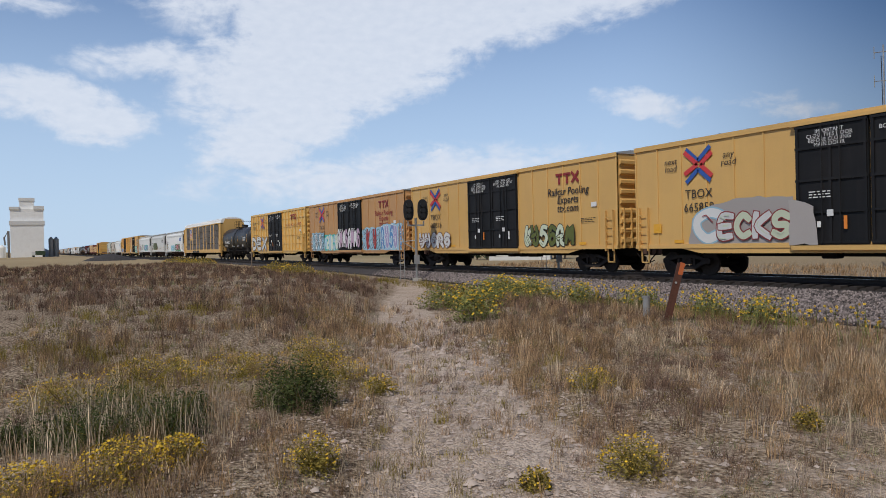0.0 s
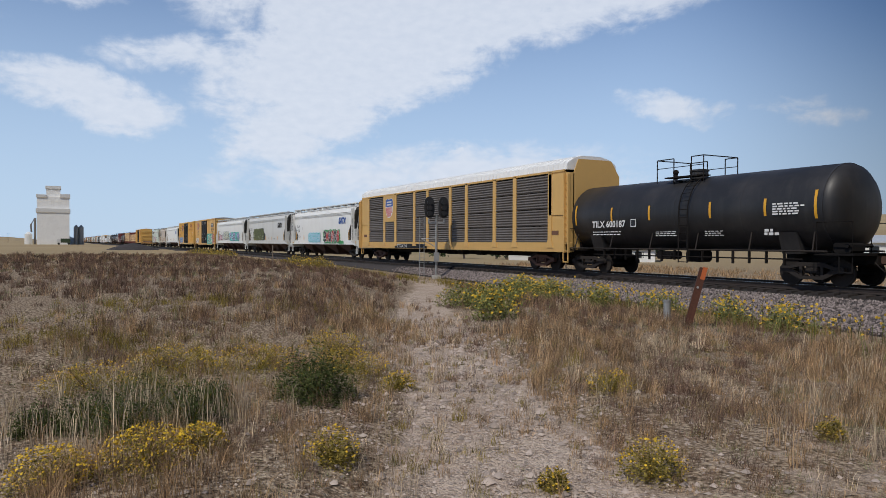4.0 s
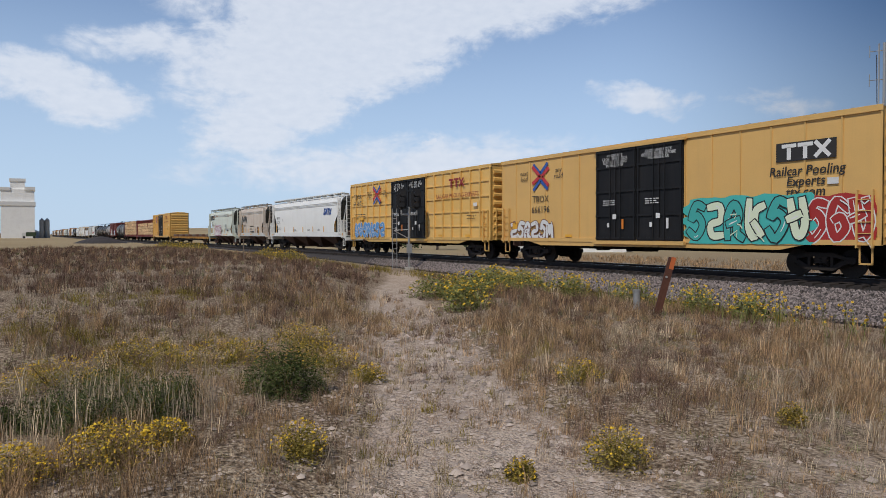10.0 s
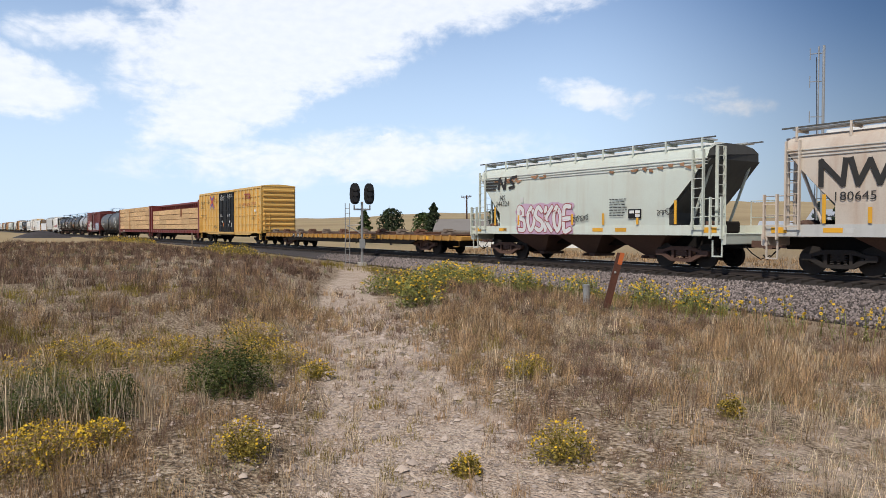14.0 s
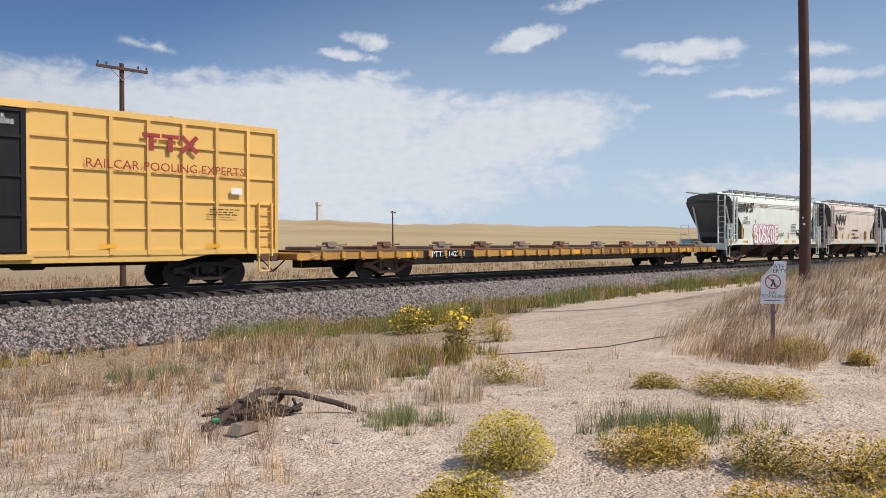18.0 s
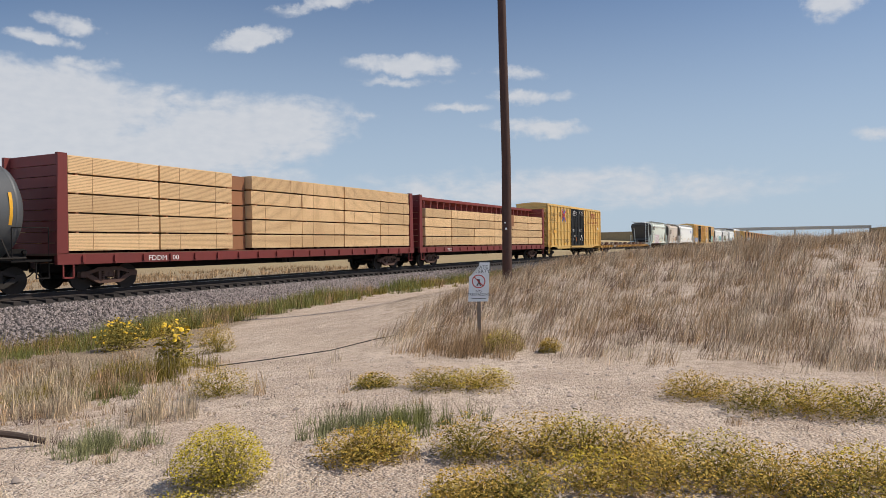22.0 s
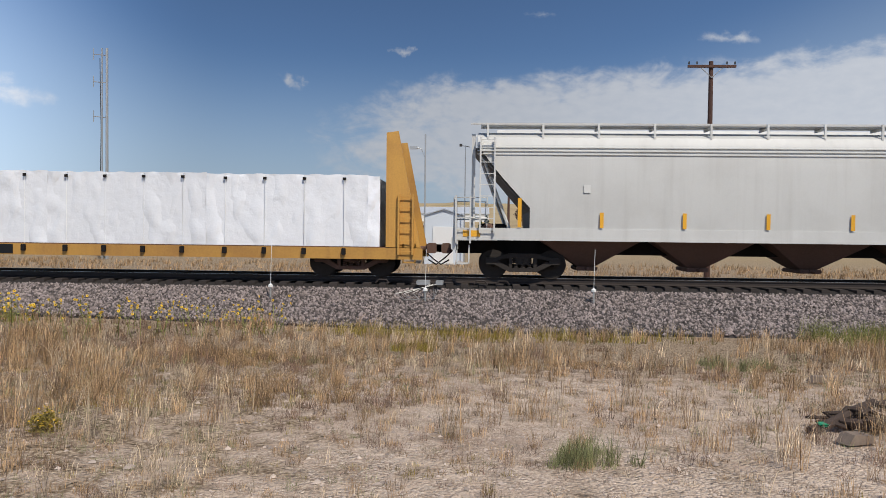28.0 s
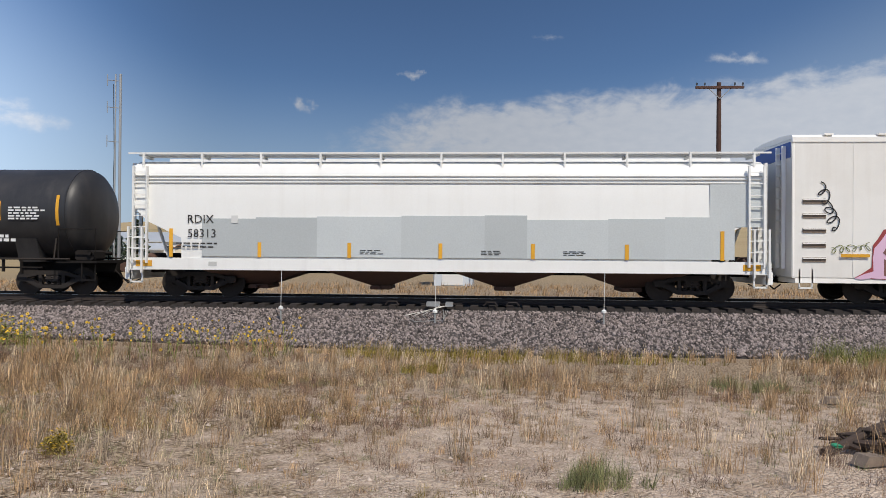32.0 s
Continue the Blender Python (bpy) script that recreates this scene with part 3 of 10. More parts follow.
def scrawl(parent, x0, x1, z0, z1, y, fill, edge, seed, letters=5, glow=None, second=None, text=""):
    """Spray-painted letterforms: interlocked rounded bands with an edge over a cloud of colour, with bits of shine, fill streaks and overspray."""
    rnd = random.Random(seed)
    glyphs = [GLYPHS[c] for c in text] or [rnd.choice(WILD) for _ in range(letters + 1)]
    letters = len(glyphs)
    step, tall = (x1 - x0) / letters, z1 - z0
    fat = min(step * 0.32, tall * 0.24)
    rim = max(0.045, fat * 0.22)
    if glow:
        part("graffiti", Shape().prism(cloud_form(rnd, x0, x1, z0, z1, letters * 2 + 1), y - 0.002, y - 0.001, "y"), SPRAY[glow], parent)
    sheets, shine, level_ = {}, Shape(), 0
    for i, forms in enumerate(glyphs):
        lean, lift, grow = rnd.uniform(-0.10, 0.14), rnd.uniform(-0.05, 0.05), rnd.uniform(1.0, 1.14)
        tone = fill if not second or i % 2 == 0 else second
        for form in forms:
            pts = [(x0 + step * (i + 0.14 + 0.72 * p * grow + lean * q + rnd.uniform(-0.03, 0.03)), z0 + fat * 0.6 + (tall - fat * 1.2) * (q + lift * (0.5 - abs(q - 0.5)) + rnd.uniform(-0.03, 0.03))) for p, q in form]
            line = bent(pts)
            yy = y - 0.004 - 0.0032 * level_
            level_ = (level_ + 1) % 10
            ribbon(sheets.setdefault(edge, Shape()), line, fat + rim * 1.6, yy)
            ribbon(sheets.setdefault(tone, Shape()), line, fat, yy - 0.0018)
            m = len(line)
            for k in range(2):
                a = rnd.randrange(max(1, m - 3))
                dx, dz = rnd.uniform(-0.2, 0.2) * fat, rnd.uniform(-0.2, 0.2) * fat
                ribbon(shine, [(p + dx, q + dz) for p, q in line[a:a + 3]], max(0.02, fat * 0.14), yy - 0.0026)
    for k in range(letters):
        a, b = x0 + rnd.random() * (x1 - x0), z0 + tall * rnd.uniform(0.1, 0.95)
        ribbon(sheets.setdefault(second or edge, Shape()), [(a, b), (a + rnd.uniform(0.1, 0.35) * step, b + rnd.uniform(-0.12, 0.12) * tall), (a + rnd.uniform(0.2, 0.5) * step, b + rnd.uniform(-0.2, 0.05) * tall)], 0.045, y - 0.036 - 0.001 * (k % 5))
    for colour, q in sheets.items():
        part("graffiti", q, SPRAY[colour], parent)
    part("graffiti", shine, SPRAY["white" if fill not in ("white", "cream") else (second or glow or edge)], parent)


def stroke(s, pts, w, y, blunt=False):
    for (a, b), (c, d) in zip(pts, pts[1:]):
        l = math.hypot(c - a, d - b) or 1
        if blunt:
            ex, ez = (c - a) / l * w * 0.42, (d - b) / l * w * 0.42
            a, b, c, d = a - ex, b - ez, c + ex, d + ez
            y -= 0.0003
        nx, nz = -(d - b) / l * w / 2, (c - a) / l * w / 2
        s.add([(a - nx, y, b - nz), (c - nx, y, d - nz), (c + nx, y, d + nz), (a + nx, y, b + nz)], [(0, 1, 2, 3)])


def piece(parent, text, x0, x1, z0, z1, y, fill, edge, depth=None, name="graffiti"):
    """Block letters sprayed on a side: shadow, outline and fill laid over one another."""
    flat = words(text, 1.0, SPRAY[fill], parent, 0, y, 0, fat=0.05, name=name)
    xs, zs = [v.co.x for v in flat.data.vertices], [v.co.z for v in flat.data.vertices]
    kx, kz = (x1 - x0) / (max(xs) - min(xs)), (z1 - z0) / (max(zs) - min(zs))
    m = Matrix.Translation(((x0 - min(xs) * kx), 0, (z0 - min(zs) * kz))) @ Matrix.Diagonal((kx, 1, kz, 1))
    flat.data = flat.data.copy()
    flat.data.transform(m)
    flat.location = (0, y - 0.008, 0)
    for colour, fat, out, dx in ((edge, 0.085, 0.005, 0.0),) + (((depth, 0.085, 0.003, 0.13),) if depth else ()):
        o = words(text, 1.0, SPRAY[colour], parent, 0, y, 0, fat=fat, name=name)
        o.data = o.data.copy()
        o.data.transform(m)
        o.location = (dx, y - out, -0.0)
    return flat


def sprayed(parent, pts, y, colour, name="graffiti", wobble=0.035, seed=1):
    """A patch of spray paint with a soft wandering outline."""
    rnd, out = random.Random(seed), []
    for (a, b), (c, d) in zip(pts, pts[1:] + pts[:1]):
        n = max(1, int(math.hypot(c - a, d - b) / 0.22))
        out += [(a + (c - a) * k / n + rnd.uniform(-1, 1) * wobble, b + (d - b) * k / n + rnd.uniform(-1, 1) * wobble) for k in range(n)]
    return part(name, Shape().prism(out, y - 0.002, y - 0.001, "y"), SPRAY[colour], parent)


def cursive(parent, x, z, dx, dz, r, n, y, material, w=0.03, name="graffiti", seed=0):
    """A looping one-line tag that runs from (x, z) by (dx, dz)."""
    rnd, s = random.Random(seed), Shape()
    k = [rnd.uniform(0.5, 1.2) for _ in range(n + 1)]
    pts = []
    for i in range(n * 9 + 1):
        a = i / 9
        q = r * (k[int(a)] * (1 - a % 1) + k[min(int(a) + 1, n)] * (a % 1))
        pts.append((x + dx * a / n + q * math.sin(a * 6.283 + 0.6 * math.sin(a * 2)), z + dz * a / n + q * math.cos(a * 6.283)))
    stroke(s, pts, w, y - 0.006)
    part(name, s, material, parent)


def tag_lines(parent, x, z, size, y, material, seed, n=9):
    """A quick one-line spray tag."""
    rnd, s = random.Random(seed), Shape()
    pts = []
    for i in range(n * 6):
        a = i / 6
        pts.append((x + size * (a * 0.32 + 0.25 * math.sin(a * 5.1 + seed)), z + size * 0.45 * math.sin(a * 6.28 + seed) * (0.6 + 0.4 * math.sin(a * 1.7 + seed))))
    stroke(s, pts, 0.035, y - 0.006)
    part("graffiti", s, material, parent)


# ---- rolling stock: x along the track, -y the side seen, z from the rail head ----
RAIL_Z, TRACK_Y = 0.28, 22.55
SHARED = {}


def shared(key, build, material, smooth=False):
    if key not in SHARED:
        SHARED[key] = build().mesh(key.split("|")[0], material, smooth)
    return SHARED[key]


def wheel_shape():
    return Shape().lathe([(-0.07, 0.10), (-0.06, 0.38), (-0.065, 0.44), (0.07, 0.42), (0.07, 0.34), (0.02, 0.30), (0.02, 0.14), (0.09, 0.12), (0.09, 0.02)], "y", 20)


def frame_shape():
    """Cast side frame of a three-piece truck: bowed top, window for the springs, journal boxes at both ends."""
    s = Shape()
    outer = [(-1.12, 0.42), (-1.12, 0.60), (-0.80, 0.64), (-0.45, 0.74), (0.45, 0.74), (0.80, 0.64), (1.12, 0.60), (1.12, 0.42), (0.78, 0.42), (0.42, 0.22), (-0.42, 0.22), (-0.78, 0.42)]
    inner = [(-0.55, 0.56), (-0.30, 0.62), (0.30, 0.62), (0.55, 0.56), (0.32, 0.30), (-0.32, 0.30)]
    for lo, hi in (((-1.12, 0.42), (-0.78, 0.62)), ((0.78, 0.42), (1.12, 0.62))):
        s.box(lo[0], hi[0], -0.09, 0.09, lo[1], hi[1], 0.04)
    s.prism([(-0.82, 0.52), (-0.82, 0.62), (-0.42, 0.75), (0.42, 0.75), (0.82, 0.62), (0.82, 0.52), (0.40, 0.62), (-0.40, 0.62)], -0.075, 0.075, "y")
    s.prism([(-0.86, 0.42), (-0.72, 0.52), (-0.36, 0.31), (0.36, 0.31), (0.72, 0.52), (0.86, 0.42), (0.42, 0.20), (-0.42, 0.20)], -0.085, 0.085, "y")
    for x in (-0.42, 0.32):
        s.box(x, x + 0.10, -0.07, 0.07, 0.30, 0.64)
    return s


def spring_shape():
    s = Shape()
    for x in (-0.2, 0.0, 0.2):
        for k in range(4):
            s.lathe([(0.30 + k * 0.075, 0.05), (0.33 + k * 0.075, 0.075), (0.36 + k * 0.075, 0.05)], "z", 8)
            s.v[-24:] = [(a + x, b, c) for a, b, c in s.v[-24:]]
    return s


def truck(car, x, paint=None, far=False):
    """Two-axle truck: frames, springs, bolster, wheels."""
    paint = paint or STEEL
    base = part("truck", shared("bolster|" + paint.name, lambda: Shape().box(-0.2, 0.2, -1.05, 1.05, 0.42, 0.66, 0.04), paint), paint, car)
    base.location = (x, 0, 0)
    for y in (-1.0, 1.0):
        o = part("side_frame", shared("side_frame|" + paint.name, frame_shape, paint), paint, base)
        o.location.y = y
        if not far:
            part("spring_nest", shared("spring_nest|" + paint.name, spring_shape, paint), paint, base).location.y = y
    for a in (-0.88, 0.88):
        if not far:
            part("axle", shared("axle", lambda: Shape().tube([(0, -0.95, 0.42), (0, 0.95, 0.42)], 0.08, 8), UNDER), UNDER, base).location.x = a
        for y in (-0.76, 0.76):
            o = part("wheel", shared("wheel", wheel_shape, STEEL, True), STEEL, base)
            o.location = (a, y, 0.42)
            if y > 0:
                o.rotation_euler.z = math.pi
    return base


def coupler(car, x, s):
    part("coupler", Shape().box(min(x, x + s * 0.75), max(x, x + s * 0.75), -0.11, 0.11, 0.74, 0.98, 0.03).box(min(x + s * 0.5, x + s * 0.8), max(x + s * 0.5, x + s * 0.8), -0.17, 0.17, 0.70, 1.02, 0.05), BROWNSTEEL, car)
    part("air_hose", Shape().tube([(x, -0.45, 0.78), (x + s * 0.25, -0.45, 0.55), (x + s * 0.5, -0.35, 0.36), (x + s * 0.75, -0.2, 0.5)], 0.022), UNDER, car)


def ladder(car, x, y, z0, z1, w, paint, out=-1, rung=0.33, along="x", name="ladder"):
    """Two stiles and rungs, off the wall by its thickness."""
    s, o = Shape(), 0.055 * out
    if along == "x":
        for a in (x - w / 2, x + w / 2):
            s.box(a - 0.025, a + 0.025, min(y, y + o * 2), max(y, y + o * 2), z0, z1)
        z = z0 + 0.1
        while z < z1:
            s.box(x - w / 2, x + w / 2, y + o * 1.5 - 0.012, y + o * 1.5 + 0.012, z - 0.012, z + 0.012)
            z += rung
    else:
        for a in (y - w / 2, y + w / 2):
            s.box(min(x, x + o * 2), max(x, x + o * 2), a - 0.025, a + 0.025, z0, z1)
        z = z0 + 0.1
        while z < z1:
            s.box(x + o * 1.5 - 0.012, x + o * 1.5 + 0.012, y - w / 2, y + w / 2, z - 0.012, z + 0.012)
            z += rung
    return part(name, s, paint, car)


def stirrup(car, x, paint, y=-1.5):
    part("stirrup_step", Shape().box(x - 0.2, x - 0.16, y, y + 0.05, 0.45, 1.0).box(x + 0.16, x + 0.2, y, y + 0.05, 0.45, 1.0).box(x - 0.2, x + 0.2, y, y + 0.05, 0.43, 0.48), paint, car)


def brake_gear(car, n, seed=0):
    rnd = random.Random(seed)
    s = Shape()
    for i in range(n):
        x = rnd.uniform(-4, 4)
        s.box(x, x + rnd.uniform(0.3, 0.9), -0.7, -0.3, 0.62, 0.95, 0.05)
    s.tube([(-6.5, -0.8, 0.86), (6.5, -0.8, 0.86)], 0.03)
    part("brake_gear", s, UNDER, car)


def emblem_cross(car, x, z, y, k=1.0):
    """Two crossed bands, one blue and one red, with arrow tips."""
    for m, side, d in ((LOGOR, 1, 0.010), (LOGOB, -1, 0.006)):
        s = Shape()
        pts = [(x - 0.62 * k, z + side * 0.52 * k), (x - 0.1 * k, z + side * 0.09 * k), (x + 0.1 * k, z - side * 0.09 * k), (x + 0.62 * k, z - side * 0.52 * k)]
        if side > 0:
            stroke(s, [(x - 0.62 * k, z + 0.52 * k), (x - 0.02, z + 0.02), (x - 0.62 * k, z - 0.30 * k)], 0.17 * k, y - d)
            stroke(s, [(x + 0.62 * k, z + 0.40 * k), (x + 0.1 * k, z), (x + 0.62 * k, z - 0.45 * k)], 0.17 * k, y - d)
        else:
            stroke(s, [(x - 0.55 * k, z + 0.62 * k), (x, z + 0.16 * k), (x + 0.55 * k, z + 0.62 * k)], 0.16 * k, y - d)
            stroke(s, [(x - 0.55 * k, z - 0.62 * k), (x, z - 0.16 * k), (x + 0.55 * k, z - 0.62 * k)], 0.16 * k, y - d)
        part("emblem", s, m, car)


def boxcar(label, length=18.7, paint=None, style="seams", door=(-2.35, 2.35), marks=("TB OX", ""), slogan=True, doors="double", far=False, group="freight cars of the train", logo=LETTERR, tall=4.98):
    """High-cube boxcar. style: seams (narrow posts on a smooth side) or grid (deep posts with cross rails)."""
    paint = paint or YELLOW
    car = thing("boxcar", label, "boxcar", group=group)
    h, w, z0, z1 = length / 2, 1.50, 1.02, tall
    x0, x1 = door
    side = Shape()
    side.box(-h, h, w - 0.05, w, z0, z1)
    if doors == "open":
        side.box(-h, x0, -w, -w + 0.05, z0, z1).box((x0 + x1) / 2, h, -w, -w + 0.05, z0, z1).box(x0, (x0 + x1) / 2, -w, -w + 0.05, z1 - 0.45, z1)
    else:
        side.box(-h, h, -w, -w + 0.05, z0, z1)
    part("side_wall", side, paint, car)
    part("floor_deck", Shape().box(-h + 0.05, h - 0.05, -w + 0.05, w - 0.05, z0, z0 + 0.12), UNDER, car)
    # ends with pressed horizontal ribs
    for s in (-1, 1):
        e = Shape().box(*sorted((s * (h - 0.06), s * h)), -w, w, z0, z1)
        for k in range(9):
            z = z0 + 0.2 + k * (tall - 1.3) / 9
            r = Shape().prism([(0.0, z), (0.0, z + 0.26), (0.10, z + 0.19), (0.10, z + 0.07)], -1.38, 1.38, "y")
            key = "end_rib|%s%d%d" % (paint.name, k, int(tall * 10))
            o = part("end_rib", shared(key, lambda: r, paint), paint, car)
            o.location.x, o.scale.x = s * h, s
        part("end_wall", e, paint, car)
    roof = Shape().prism([(-w - 0.05, z1), (-w - 0.05, z1 + 0.06), (-0.75, z1 + 0.16), (0, z1 + 0.19), (0.75, z1 + 0.16), (w + 0.05, z1 + 0.06), (w + 0.05, z1)], -h - 0.03, h + 0.03)
    k = -h + 0.6
    while k < h - 0.3:
        roof.prism([(-w - 0.05, z1 + 0.07), (0, z1 + 0.20), (w + 0.05, z1 + 0.07), (0, z1 + 0.24)], k, k + 0.09)
        k += 1.15
    part("roof", roof, paint if style != "seams" or paint is OXIDE else ROOFG, car)
    part("roof_fascia", Shape().box(-h - 0.02, h + 0.02, -w - 0.06, -w, z1 - 0.12, z1 + 0.05), paint, car)
    # side posts
    n = 7 if style == "grid" else 6
    d = 0.095 if style == "grid" else 0.035
    pw = 0.10 if style == "grid" else 0.06
    for a, b in ((-h, x0), (x1, h)):
        for i in range(n + 1):
            x = a + (b - a) * i / n
            x = min(max(x, -h + pw / 2), h - pw / 2)
            if doors == "open" and a > 0 and x < x1:
                continue
            part("side_post", shared("side_post|%s%s%d" % (paint.name, style, int(tall * 10)), lambda: Shape().box(-pw / 2, pw / 2, -w - d, -w, z0, z1 - 0.12), paint), paint, car).location.x = x
        if style == "grid":
            for z in (1.75, 2.55, 3.35, 4.15):
                part("cross_rail", Shape().box(a, b, -w - 0.055, -w, z, z + 0.06), paint, car)
    sill = Shape().prism([(-h, z0 - 0.02), (h, z0 - 0.02), (h, z0 + 0.14), (-h, z0 + 0.14)], -w - 0.07, -w + 0.05, "y")
    sill.prism([(-h + 3.2, z0 - 0.20), (h - 3.2, z0 - 0.20), (h - 2.2, z0), (-h + 2.2, z0)], -w - 0.04, -w + 0.03, "y")
    part("side_sill", sill, paint, car)
    part("centre_sill", Shape().box(-h + 0.2, h - 0.2, -0.3, 0.3, 0.68, z0), UNDER, car)
    # doors
    if doors == "double":
        mid = (x0 + x1) / 2
        for a, b in ((x0, mid), (mid, x1)):
            q = Shape().box(a + 0.03, b - 0.03, -w - 0.10, -w, z0 + 0.06, z1 - 0.14)
            leaf = part("door", q, BLACK, car, "black plug door")
            rails = [Shape().box(a + 0.04, b - 0.04, -w - 0.15, -w - 0.10, z, z + 0.08) for z in (1.12, 2.05, 3.05, 4.05, 4.72)]
            rails += [Shape().box(x, x + 0.09, -w - 0.145, -w - 0.10, z0 + 0.1, z1 - 0.2) for x in (a + 0.06, (a + b) / 2 - 0.05, b - 0.16)]
            for r in rails:
                if not far:
                    part("stiffener", r, BLACK, leaf)
            bar = Shape().tube([((a + b) / 2 + 0.32, -w - 0.17, 1.15), ((a + b) / 2 + 0.32, -w - 0.17, 4.8)], 0.025).tube([((a + b) / 2 - 0.25, -w - 0.17, 1.15), ((a + b) / 2 - 0.25, -w - 0.17, 4.8)], 0.025)
            part("lock_rod", bar, BLACK, leaf)
            if not far:
                part("placard", Shape().box((a + b) / 2 - 0.1, (a + b) / 2 + 0.1, -w - 0.165, -w - 0.15, 1.95, 2.15), SIGNW, leaf)
                part("placard", Shape().box((a + b) / 2 - 0.42, (a + b) / 2 - 0.30, -w - 0.165, -w - 0.15, 1.62, 1.80), SIGNW, leaf)
                part("placard", Shape().box((a + b) / 2 + 0.42, (a + b) / 2 + 0.52, -w - 0.165, -w - 0.15, 1.55, 1.95), LETTERO if a == x0 else LETTERW, leaf)
                bars(leaf, a + 0.5, -w - 0.155, 2.7, 0.7, 3, LETTERW, 0.035, 0.05, seed=int(a * 10))
                words("IMPORTANT" if a == x0 else "CLOSE AND LOCK", 0.16, LETTERW, leaf, (a + b) / 2, -w - 0.156, 4.52)
                words("CLOSE THIS DOOR\nBEFORE CLOSING\nMAIN DOOR" if a == x0 else "BOTH DOORS BEFORE\nMOVING CAR", 0.17, LETTERW, leaf, (a + b) / 2, -w - 0.156, 4.38)
        part("door_track", Shape().box(x0 - 0.1, x1 + 0.1, -w - 0.2, -w - 0.05, z0 - 0.10, z0 + 0.04), paint, car)
        part("door_track", Shape().box(x0 - 0.1, x1 + 0.1, -w - 0.17, -w - 0.05, z1 - 0.16, z1 - 0.06), paint, car)
    # ladders, steps, trucks
    ladder(car, -h + 0.45, -w - 0.02, z0 - 0.1, z0 + 1.6, 0.45, paint)
    ladder(car, h - 0.45, -w - 0.02, z0 - 0.1, z0 + 1.6, 0.45, paint)
    ladder(car, h + 0.02, -1.05, z0, z0 + 1.7, 0.42, paint, out=1, along="y", name="end_ladder")
    for x in (-h + 0.45, h - 0.45):
        stirrup(car, x, paint, -w - 0.02)
    for s in (-1, 1):
        truck(car, s * (h - 2.1), BROWNSTEEL if far else STEEL, far)
        coupler(car, s * h, s)
    brake_gear(car, 4, int(length * 7))
    # paintwork
    yy = -w - (0.10 if style == "grid" else 0.04)
    if doors == "double":
        ex = (-h + x0) / 2 + (1.2 if style == "grid" else -0.35)
        emblem_cross(car, ex, 4.05, yy)
        if not far:
            words("next\nload", 0.34, LETTER, car, ex - 1.3, yy, 4.18, lean=0.2)
            words("any\nroad", 0.34, LETTER, car, ex + 1.3, yy, 4.18, lean=0.2)
            words(marks[0], 0.46, LETTER, car, -h + 1.45 if style == "grid" else ex, yy, 3.9 if style == "grid" else 2.85)
            words(marks[1], 0.46, LETTER, car, -h + 1.45 if style == "grid" else ex, yy, 3.42 if style == "grid" else 2.35)
            if style == "grid":
                bars(car, -h + 0.8, yy, 2.75, 2.2, 2, LETTER, 0.05, 0.12, 3)
            cx = (x1 + h) / 2 + (1.2 if logo is LETTERW else 0.3 if style == "seams" else 0.1)
            lz = 3.7 if logo is LETTERW else 4.0
            if logo is LETTERW:
                part("emblem", Shape().box(cx - 1.0, cx + 1.0, yy - 0.004, yy, lz - 0.05, lz + 0.55), LETTER, car)
                yy2 = yy - 0.006
            else:
                yy2 = yy
            e = Shape()
            for k in (-0.55, 0.0):
                e.box(cx + k - 0.25, cx + k + 0.25, yy2 - 0.004, yy2, lz + 0.38, lz + 0.5).box(cx + k - 0.07, cx + k + 0.07, yy2 - 0.004, yy2, lz, lz + 0.4)
            stroke(e, [(cx + 0.32, lz + 0.02), (cx + 0.8, lz + 0.5)], 0.13, yy2 - 0.004)
            stroke(e, [(cx + 0.32, lz + 0.5), (cx + 0.8, lz + 0.02)], 0.13, yy2 - 0.005)
            part("emblem", e, logo, car, "crossed letterform emblem")
            if slogan:
                if style == "grid":
                    words("RAILCAR POOLING EXPERTS", 0.36, LETTERR, car, cx, yy, 3.42)
                else:
                    words("Railcar Pooling\nExperts\nttx.com", 0.42 if lz < 4 else 0.48, LETTER if paint is YELLOW else LETTERR, car, cx, yy, lz - 0.5, lean=0.15, fat=0.006)
            part("data_plate", Shape().box(h - 1.6, h - 1.25, yy - 0.01, yy, 2.85, 3.05), SIGNW, car, "white inspection plate with dark print")
            part("data_plate", Shape().box(-h + 1.6, -h + 2.4, yy - 0.01, yy, 2.35, 2.55) if style == "grid" else Shape().box(-h + 0.95, -h + 1.35, yy - 0.01, yy, 1.6, 1.95), REFLECT, car, "yellow inspection plate")
            bars(car, h - 2.3, yy, 2.35, 0.9, 3, LETTER, 0.03, 0.05, 8)
    for x in (-h + 2.2, -h + 5.2, h - 5.2, h - 2.2):
        part("reflector", Shape().box(x - 0.22, x + 0.22, -w - 0.105, -w - 0.10, 1.2, 1.32) if style == "grid" else Shape().box(x - 0.22, x + 0.22, -w - 0.045, -w - 0.04, 1.2, 1.32), REFLECT, car)
    return car


